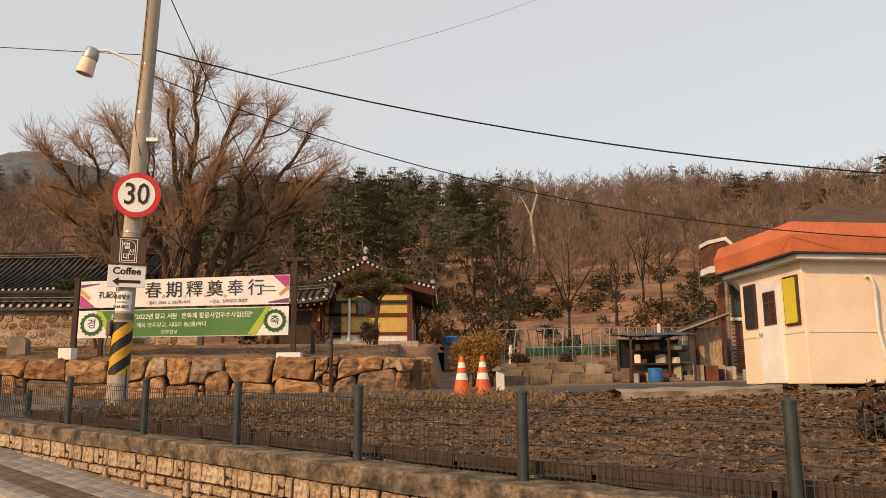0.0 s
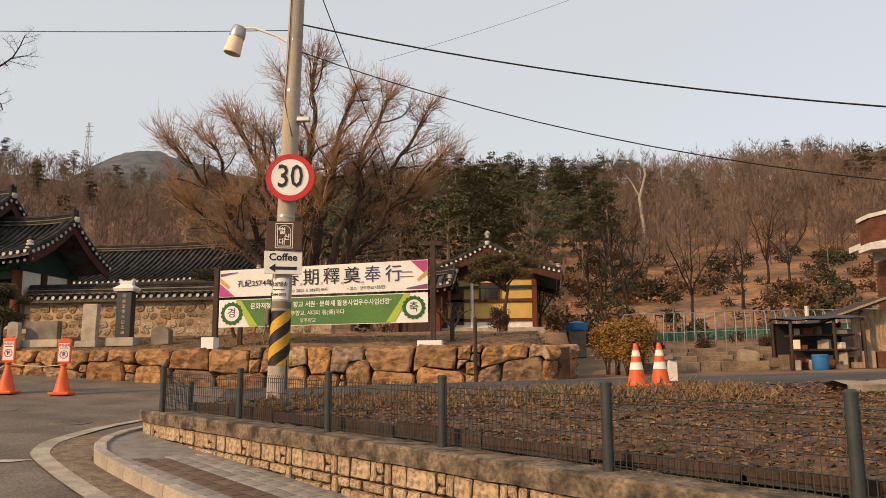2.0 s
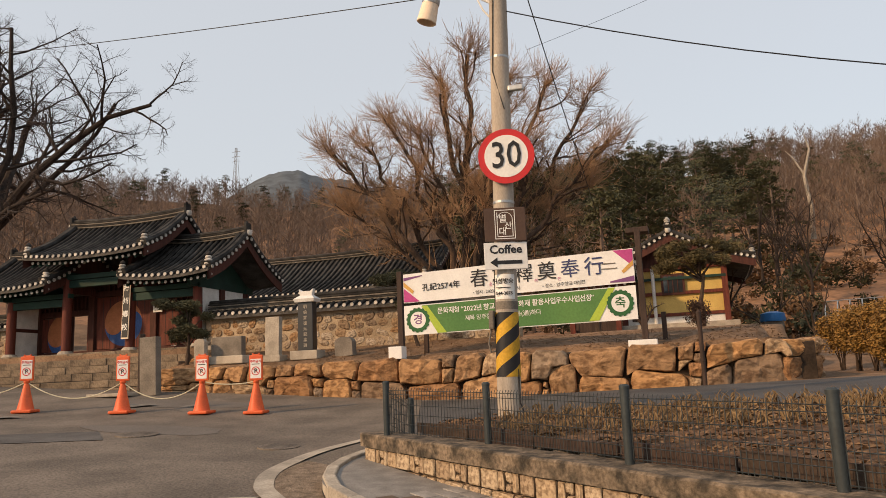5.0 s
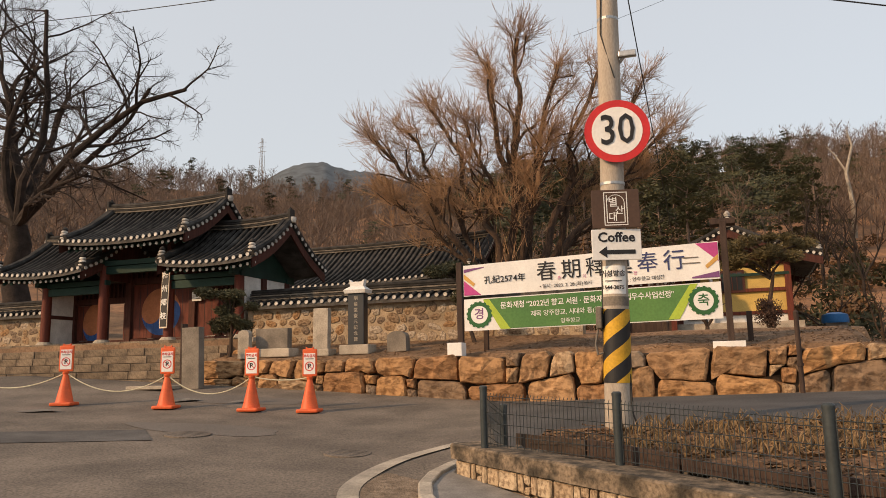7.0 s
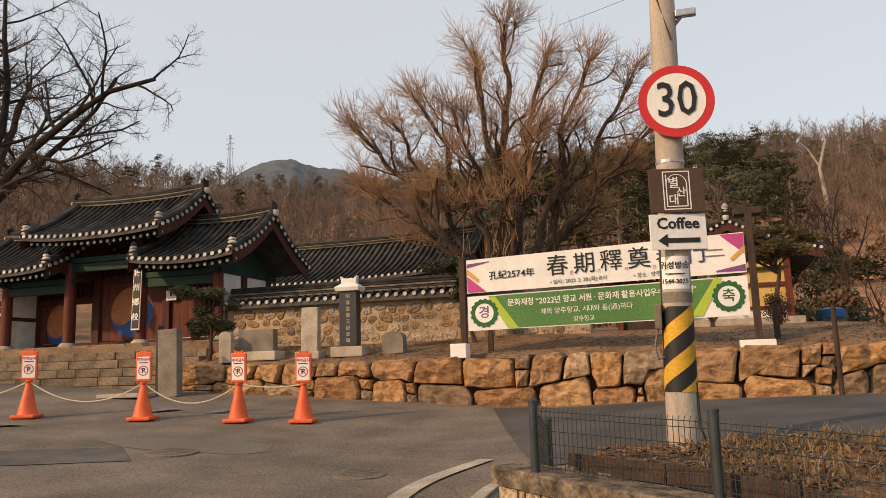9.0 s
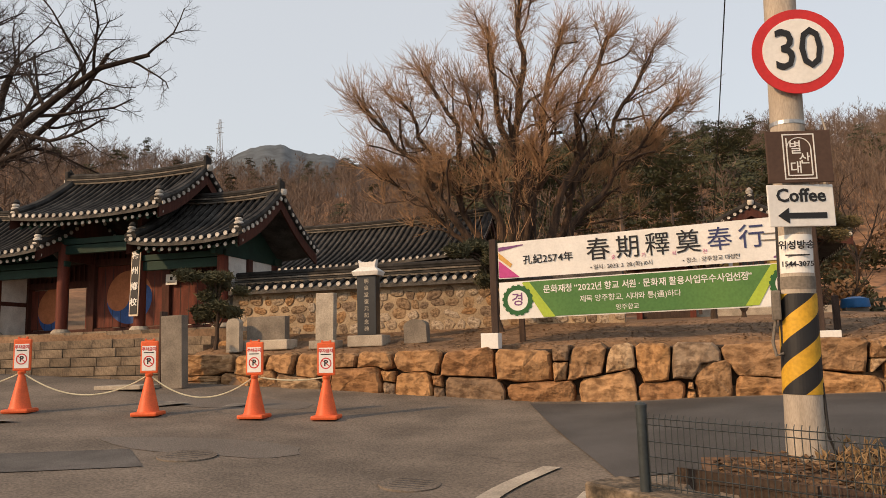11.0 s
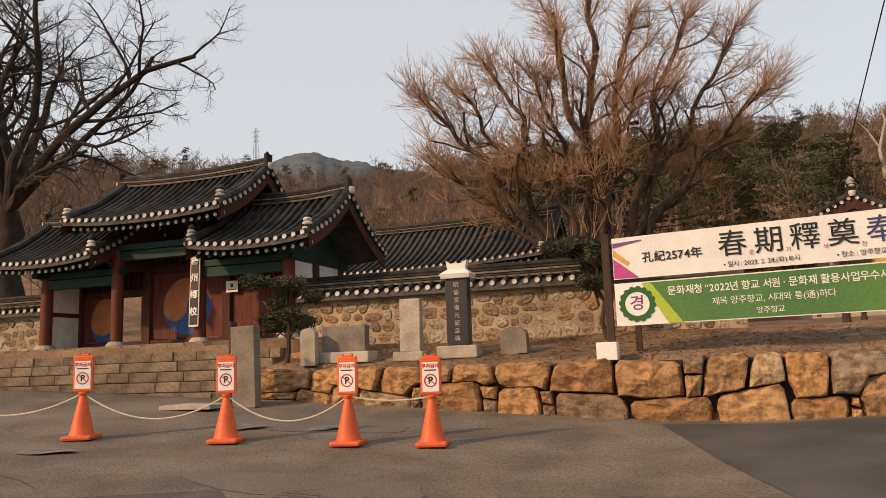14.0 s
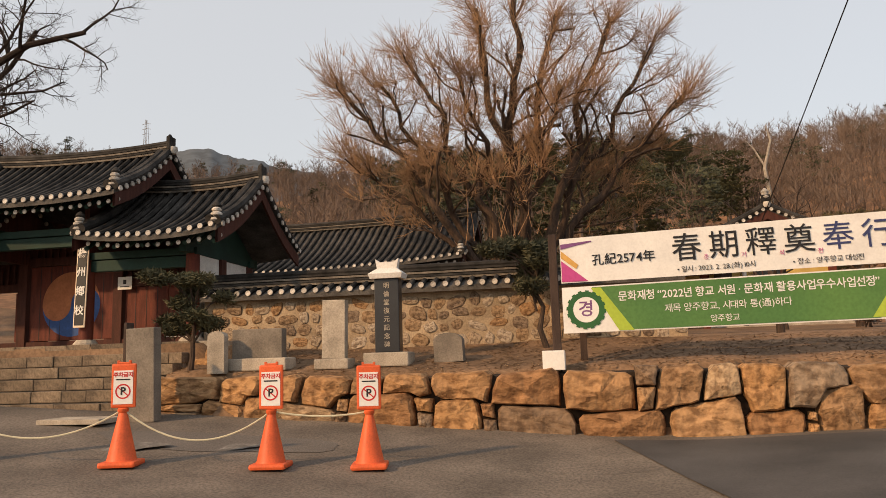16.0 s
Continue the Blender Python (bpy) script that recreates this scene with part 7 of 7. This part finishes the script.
        for _ in range(16):
            i = rng.randrange(4, n)
            q = bent(pts[i], Vector((rng.gauss(0, 0.6), rng.gauss(0, 0.6), 0.6)), rng.uniform(0.35, 1.1), 3, 0.1, 0.12)
            twigs.tube(q, [0.009, 0.007, 0.005, 0.004], 3, False)
    for _ in range(60):
        q = bent(Vector((rng.gauss(0, 0.8), rng.gauss(0, 0.6), rng.uniform(1.6, 3.6))), Vector((rng.gauss(0, 0.35), rng.gauss(0, 0.35), 1)), rng.uniform(0.8, 2.2), 4, 0.1, 0.1)
        twigs.tube(q, [0.013, 0.011, 0.009, 0.006, 0.004], 3, False)
    part("trunk", wood, bark, t, "dark ridged stems with knobbed ends", True)
    part("crown", twigs, TWIG, t, "brooms of fine tawny twigs")


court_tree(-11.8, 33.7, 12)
# old tree beyond the gate, its bark colour darkened to look backlit
grow("roadside_tree", -42.5, 37.0, [((0.75, -0.2, 0.95), 13.5, 0.30), ((0.35, 0.2, 1.2), 14.0, 0.34), ((-0.5, -0.1, 1.0), 13.0, 0.34), ((0.8, 0.1, 0.65), 11.5, 0.24), ((0.7, -0.3, 1.2), 13.5, 0.28), ((0.1, -0.6, 1.0), 10.0, 0.28), ((-0.9, 0.2, 0.5), 9.0, 0.24), ((0.8, -0.3, 0.25), 8.0, 0.20), ((0.15, 0.1, 1.4), 14.0, 0.3)],
     "massive old bare tree with dark spreading limbs", 31, mat("dark_twigs", (0.085, 0.062, 0.05), 0.95, 0.2, 1, 0, 10), (9, 10, 11), mat("backlit_dark_bark", (0.045, 0.033, 0.027), 0.95, 0.3, 3, 0.8, 18), spread=0.85, up=0.10, wander=0.22, trunk=(6.5, 0.85))
# small bare trees on the plots and terrace
for i, (x, y, h, lab) in enumerate(((-5.6, 24.6, 1.6, "small leaning bare tree on the terrace"), (-1.5, 38, 2.4, "small bare fruit tree on the plots"), (1.5, 36, 2.2, "small bare fruit tree on the plots"), (0.5, 41, 2.6, "small bare fruit tree on the plots"), (-4.6, 28.5, 1.0, "low bare shrub on the terrace"))):
    grow("bare_tree", x, y, [((0.5, 0.1, 0.9), h, 0.05), ((-0.5, -0.2, 0.9), h, 0.05), ((0.1, 0.4, 1.0), h, 0.05), ((-0.3, 0.3, 0.6), h * 0.8, 0.04)], lab, 50 + i, TWIG_GREY, (5, 4, 3), spread=0.7, up=0.2, wander=0.2, trunk=(0.8 if h > 1.2 else 0.25, 0.09), stop=2)
rs = random.Random(404)
for i in range(12):
    az, r = radians(rs.uniform(4, 27)), rs.uniform(48, 84)
    h = rs.uniform(3.2, 5.0)
    # shares the darkened bark of the roadside tree
    grow("slope_tree", -3 + r * math.sin(az), 5 + r * math.cos(az), [((0.35, 0.1, 1.0), h, 0.08), ((-0.4, -0.2, 0.9), h, 0.07), ((0.1, 0.4, 1.1), h * 1.1, 0.08), ((-0.25, 0.3, 0.8), h * 0.8, 0.06)], "slender bare tree on the leaf-strewn slope", 500 + i, TWIG_GREY, (6, 5, 3), mat("backlit_dark_bark", (0.045, 0.033, 0.027), 0.95, 0.3, 3, 0.8, 18), spread=0.7, up=0.2, wander=0.2, trunk=(2.0, 0.13), stop=2)


def foliage(rng, c, r, n, size, squash=0.6, fat=0.11):
    """Loose tuft of small leaves or needle sprays about a centre."""
    sh = Shape()
    for _ in range(n):
        v = Vector((rng.gauss(0, 1), rng.gauss(0, 1), rng.gauss(0, 1)))
        v = v.normalized() * r * rng.random() ** 0.4
        p = Vector(c) + Vector((v.x, v.y, v.z * squash))
        a = Vector((rng.gauss(0, 1), rng.gauss(0, 1), rng.gauss(0.5, 0.8))).normalized() * size * rng.uniform(0.6, 1.3)
        b = a.orthogonal().normalized() * size * fat
        sh.add([p - b, p + a * 0.5 - b * 1.4, p + a, p + b], [(0, 1, 2, 3)])
    return sh


def small_pine(name, x, y, h, crowns, label, seed, lean=0.3, r=0.09, m=NEEDLE):
    rng = random.Random(seed)
    z = land_z(x, y) - 0.05
    t = thing(name, pose(x, y, z), label, "pine tree")
    w = Shape()
    w.tube([(0, 0, 0), (lean * 0.3, 0, h * 0.25), (lean * 0.1, 0.05, h * 0.5), (lean * 0.6, 0, h * 0.75), (lean, 0, h)], [r, r * 0.85, r * 0.7, r * 0.55, r * 0.35], 8)
    f = Shape()
    for cx, cy, cz, cr in crowns:
        w.tube([(lean * 0.4, 0, max(h * 0.45, cz - 0.5)), (lean * 0.5 + (cx - lean * 0.5) * 0.5, cy * 0.5, cz - 0.12), (cx, cy, cz)], [r * 0.4, r * 0.3, r * 0.15], 5)
        q = foliage(rng, (cx, cy, cz), cr, int(800 * cr / 0.4), 0.11, 0.5)
        f.add(q.v, q.f)
    part("trunk", w, BARK, t, smooth=True)
    part("crown", f, m, t, "dark green needles")


rp = random.Random(77)
small_pine("garden_pine", -2.75, 29.0, 1.9, [(rp.uniform(-1.2, 1.2), rp.uniform(-0.6, 0.6), 2.3 + rp.uniform(-0.3, 0.55), rp.uniform(0.26, 0.42)) for _ in range(19)], "broad-topped garden pine on the terrace", 1, 0.2, 0.10, mat("bronze_needles", (0.15, 0.115, 0.045), 0.85, 0.3, 1, 0, 4))
small_pine("gate_pine", -16.55, 20.95, 1.2, [(rp.uniform(-0.65, 0.65), rp.uniform(-0.4, 0.4), 1.1 + rp.uniform(-0.4, 0.75), rp.uniform(0.20, 0.32)) for _ in range(14)], "small cloud-pruned pine by the gate steps", 2, 0.15, 0.06)
small_pine("wall_pine", -10.15, 22.3, 1.6, [(-0.45 + rp.uniform(-0.5, 0.5), rp.uniform(-0.4, 0.4), 1.45 + rp.uniform(-0.35, 0.7), rp.uniform(0.25, 0.38)) for _ in range(13)], "small pine leaning against the courtyard wall", 3, -0.4, 0.06)


def shrub(name, x, y, w, h, m, label, seed, n=900, size=0.07, z=None):
    rng = random.Random(seed)
    t = thing(name, pose(x, y, land_z(x, y) if z is None else z), label, "shrub", name + " row")
    st = Shape()
    for _ in range(9):
        st.tube([(rng.uniform(-0.08, 0.08), rng.uniform(-0.08, 0.08), 0), (rng.uniform(-0.3, 0.3) * w, rng.uniform(-0.3, 0.3) * w, h * 0.7)], [0.02, 0.006], 4, False)
    f = Shape()
    for _ in range(12):
        a = rng.uniform(0, 6.28)
        q = foliage(rng, (0.3 * w * math.cos(a) * rng.random(), 0.3 * w * math.sin(a) * rng.random(), h * rng.uniform(0.3, 0.78)), w * rng.uniform(0.2, 0.32), n // 12, size, 1.0, 0.25)
        f.add(q.v, q.f)
    tagged(part("stem", st, BARK, t), kind="stuff")
    tagged(part("leaves", f, m, t), kind="stuff")


HEDGE = mat("yellowed_leaves", (0.36, 0.20, 0.045), 0.8, 0.4, 4, 0, 12, tint=(0.16, 0.085, 0.022))
for i in range(4):
    shrub("hedge_shrub", 1.2 - 0.2 * i, 22.2 + 1.05 * i, 1.2, 1.75, HEDGE, "yellow-brown clipped conifer shrub beside the lane", i, 6000, 0.065)
for i, (x, y, w, h) in enumerate(((3.0, 33, 1.1, 0.9), (5.2, 34, 1.0, 0.8), (8.2, 36, 1.0, 0.8), (-2.84, 28.0, 0.95, 0.95))):
    shrub("round_shrub", x, y, w, h, mat("russet_leaves", (0.10, 0.055, 0.035), 0.85, 0.35, 4, 0, 12), "rounded russet shrub with fine twigs", 40 + i, 2400, 0.06)

shrub("bramble_heap", 4.05, 7.0, 1.2, 0.34, mat("dead_bramble", (0.085, 0.048, 0.03), 0.9, 0.35, 4, 0, 12), "heap of cut dead brambles on the garden bed", 77, 1200, 0.09)

# ---- woods on the hills ----


def bare_template(rng, h):
    sh = Shape()
    top = Vector((rng.uniform(-0.5, 0.5), rng.uniform(-0.5, 0.5), h))
    sh.tube([(0, 0, -0.5), top * 0.5 + Vector((rng.uniform(-0.3, 0.3), 0, 0)), top], [0.10, 0.06, 0.015], 3, False)
    for _ in range(26):
        t = rng.uniform(0.22, 0.95)
        p = top * t
        a = rng.uniform(0, 6.28)
        L = h * rng.uniform(0.18, 0.40) * (1.2 - 0.6 * t)
        q = p + Vector((math.cos(a) * 0.8, math.sin(a) * 0.8, 0.6)) * L
        sh.tube([p, q], [0.04, 0.012], 3, False)
        for _ in range(8):
            u = p.lerp(q, rng.uniform(0.3, 1.0))
            b = rng.uniform(0, 6.28)
            v = u + Vector((math.cos(b) * 0.45, math.sin(b) * 0.45, 0.9)) * L * rng.uniform(0.3, 0.6)
            w = Vector((-math.sin(b), math.cos(b), 0)) * 0.028
            sh.add([u - w, u + w, v], [(0, 1, 2)])
    return sh


def pine_template(rng, h):
    sh, tr = Shape(), Shape()
    tr.tube([(0, 0, -0.5), (rng.uniform(-0.3, 0.3), 0, h * 0.5), (rng.uniform(-0.5, 0.5), 0, h * 0.9)], [0.16, 0.12, 0.05], 4, False)
    for k in range(20):
        a, f = rng.uniform(0, 6.28), 0.36 + 0.64 * (k + rng.random()) / 20
        rr = h * 0.30 * min(1.0, 1.75 - 1.45 * f) + 0.25
        q = rr * rng.uniform(0.25, 1.0)
        c = Vector((math.cos(a) * q, math.sin(a) * q, h * f))
        tr.tube([(0, 0, h * f - 0.5), c], [0.05, 0.02], 3, False)
        w = rng.uniform(0.55, 1.05)
        for _ in range(58):
            e, g = rng.uniform(0, 6.28), w * math.sqrt(rng.random())
            v = c + Vector((math.cos(e) * g, math.sin(e) * g, 0.30 * (1 - (g / w) ** 2) * rng.random() + rng.gauss(0, 0.05)))
            d = Vector((rng.gauss(0, 1), rng.gauss(0, 1), rng.gauss(0.35, 0.35))).normalized() * rng.uniform(0.22, 0.42)
            b = d.orthogonal().normalized() * rng.uniform(0.05, 0.09)
            sh.add([v - b, v + d * 0.5 - b, v + d, v + b], [(0, 1, 2, 3)])
    return sh, tr


def scatter(name, templates, spots, m, label, kind_word):
    vs, fs, k = [], [], 0
    for x, y, z, s, a, i in spots:
        sh = templates[i % len(templates)]
        v = np.array([tuple(p) for p in sh.v]) * s
        c, d = math.cos(a), math.sin(a)
        w = np.stack([v[:, 0] * c - v[:, 1] * d + x, v[:, 0] * d + v[:, 1] * c + y, v[:, 2] + z], 1)
        vs.append(w)
        fs += [tuple(k + q for q in f) for f in sh.f]
        k += len(v)
    me = bpy.data.meshes.new(name)
    me.from_pydata(np.concatenate(vs).tolist(), [], fs)
    me.materials.append(m)
    tagged(new(name, me), label, kind_word, kind="stuff")


def build_woods():
    rng = random.Random(99)
    bare = [bare_template(rng, rng.uniform(5.5, 9)) for _ in range(9)]
    pines = [pine_template(rng, rng.uniform(7, 10)) for _ in range(5)]
    bs, ps = [], []
    while len(bs) < 3600:
        az = rng.uniform(-66, 42)
        r = math.sqrt(rng.uniform(52 ** 2, 262 ** 2)) if az < -25 else math.sqrt(rng.uniform(60 ** 2, 198 ** 2))
        x, y = -3 + r * math.sin(radians(az)), 5 + r * math.cos(radians(az))
        wood = -17 < az + 3 * wob(x, y, 0.03) * 3 < 8.5 and 62 < r < 165
        open_slope = 3 < az < 30 and (r < 88 and rng.random() < 0.84 or r < 110 and rng.random() < 0.25)
        if open_slope or (az < -25 and r < 75 and rng.random() < 0.6):
            continue
        if wood:
            if rng.random() < 0.30:
                ps.append((x, y, land_z(x, y), rng.uniform(0.8, 1.3), rng.uniform(0, 6.28), rng.randrange(5)))
            continue
        if rng.random() < 0.03 and r > 110:
            ps.append((x, y, land_z(x, y), rng.uniform(0.7, 1.1), rng.uniform(0, 6.28), rng.randrange(5)))
        bs.append((x, y, land_z(x, y), rng.uniform(0.6, 1.1), rng.uniform(0, 6.28), rng.randrange(9)))
    scatter("bare_wood", bare, bs, BRANCH_FAR, "brown leafless wood covering the hillsides", "woodland")
    scatter("pine_wood", [p[0] for p in pines], ps, NEEDLE_FAR, "dark green pine wood on the hillside", "woodland")
    scatter("pine_wood_trunks", [p[1] for p in pines], ps, BRANCH_FAR, "brown trunks of the hillside pines", "woodland")
    # scrub on the open slope
    sc = [foliage(rng, (0, 0, 0.5), 0.9, 90, 0.35, 0.6, 0.2) for _ in range(4)]
    spots = []
    for _ in range(420):
        az, r = (rng.uniform(-14, 9) if rng.random() < 0.72 else rng.uniform(9, 28)), rng.uniform(44, 95)
        x, y = -3 + r * math.sin(radians(az)), 5 + r * math.cos(radians(az))
        spots.append((x, y, land_z(x, y), rng.uniform(0.5, 1.4), rng.uniform(0, 6.28), rng.randrange(4)))
    scatter("hill_scrub", sc[:2], spots[:210], mat("dull_green_scrub", (0.06, 0.06, 0.03), 0.9, 0.3, 0.5, 0, 3), "dull green scrub on the open slope", "scrub")
    scatter("dry_scrub", sc[2:], spots[210:], mat("dry_scrub", (0.16, 0.095, 0.05), 0.9, 0.3, 0.5, 0, 3), "dry brown scrub on the open slope", "scrub")
    # pale crooked tree trunks on the slope
    for i, (x, y, h) in enumerate(((11.6, 102, 13), (6.5, 100, 8))):
        t = thing("pale_tree", pose(x, y, land_z(x, y)), "pale crooked bare trunk standing on the slope", "tree")
        part("trunk", Shape().tube([(0, 0, -0.3), (0.2, 0, h * 0.3), (-0.2, 0, h * 0.6), (0.7, 0, h * 0.85), (0.3, 0, h)], [0.32, 0.27, 0.2, 0.13, 0.05], 6), GRANITE, t, smooth=True)
        part("limb", Shape().tube([(-0.1, 0, h * 0.6), (-1.2, 0, h * 0.78), (-2.0, 0, h * 0.86)], [0.13, 0.08, 0.03], 5), GRANITE, t)


build_woods()


def build_distance():
    """Mountain beyond the near ridge, haze painted in, and the pylon on the crest."""
    # blue-grey base colour carries the distance haze
    far = mat("haze_painted_mountain", (0.12, 0.138, 0.155), 1.0, 0.3, 0.012, 0.0, 0.08, tint=(0.09, 0.105, 0.12))
    rows = []
    for j in range(13):
        row = []
        for i in range(421):
            az = -75 + 150 * i / 420
            e = 9.5 + 5.5 * math.exp(-((az + 30) / 6.0) ** 2) + 3.7 * math.exp(-((az + 21) / 6.0) ** 2) + 1.6 * math.exp(-((az + 10) / 8.0) ** 2) + 2.5 * math.exp(-((az + 48) / 9) ** 2) + 4.6 * math.exp(-((az - 22) / 11) ** 2) + 0.25 * wob(az, 3, 0.5) + 0.16 * wob(az, 9, 1.7) + 0.09 * wob(az, 5, 6.0)
            R = 900 - 34 * (12 - j)
            k = j / 12
            row.append((-3 + R * math.sin(radians(az)), 5 + R * math.cos(radians(az)), 900 * math.tan(radians(e)) * k ** 0.9 + (14 * wob(az * 2, j, 0.4) + 5 * wob(az * 7, j, 0.9)) * (1 - k)))
        rows.append(row)
    single("backdrop_mountain", Shape().grid(rows), far, "wooded mountain far behind the hills, painted in hazy blue-grey", "mountain", "structure", True)
    az, R = radians(-33.2), 330.0
    x, y = R * math.sin(az), R * math.cos(az)
    zt = 0.4 + R * math.tan(radians(16.9))
    p = thing("power_pylon", pose(x, y, zt - 12.6) @ Matrix.Diagonal((0.6, 0.6, 0.6, 1)), "grey lattice power pylon on the ridge", "pylon")
    for sx in (-1, 1):
        for sy in (-1, 1):
            part("leg", Shape().tube([(2.2 * sx, 2.2 * sy, -18), (0.5 * sx, 0.5 * sy, 21)], [0.16, 0.10], 4), GRANITE_GREY, p)
    for k in range(14):
        z0 = -18 + 2.8 * k
        a, b = 2.2 - 1.7 * (z0 + 18) / 39, 2.2 - 1.7 * (z0 + 20.8) / 39
        part("brace", Shape().tube([(-a, -a, z0), (b, -b, z0 + 2.8)], 0.07, 3), GRANITE_GREY, p)
        part("brace", Shape().tube([(a, -a, z0), (-b, -b, z0 + 2.8)], 0.07, 3), GRANITE_GREY, p)
    for z in (11, 14.5, 18):
        part("cross_arm", Shape().tube([(-3.2, 0, z), (0, 0, z + 0.6), (3.2, 0, z)], 0.14, 4), GRANITE_GREY, p)


build_distance()
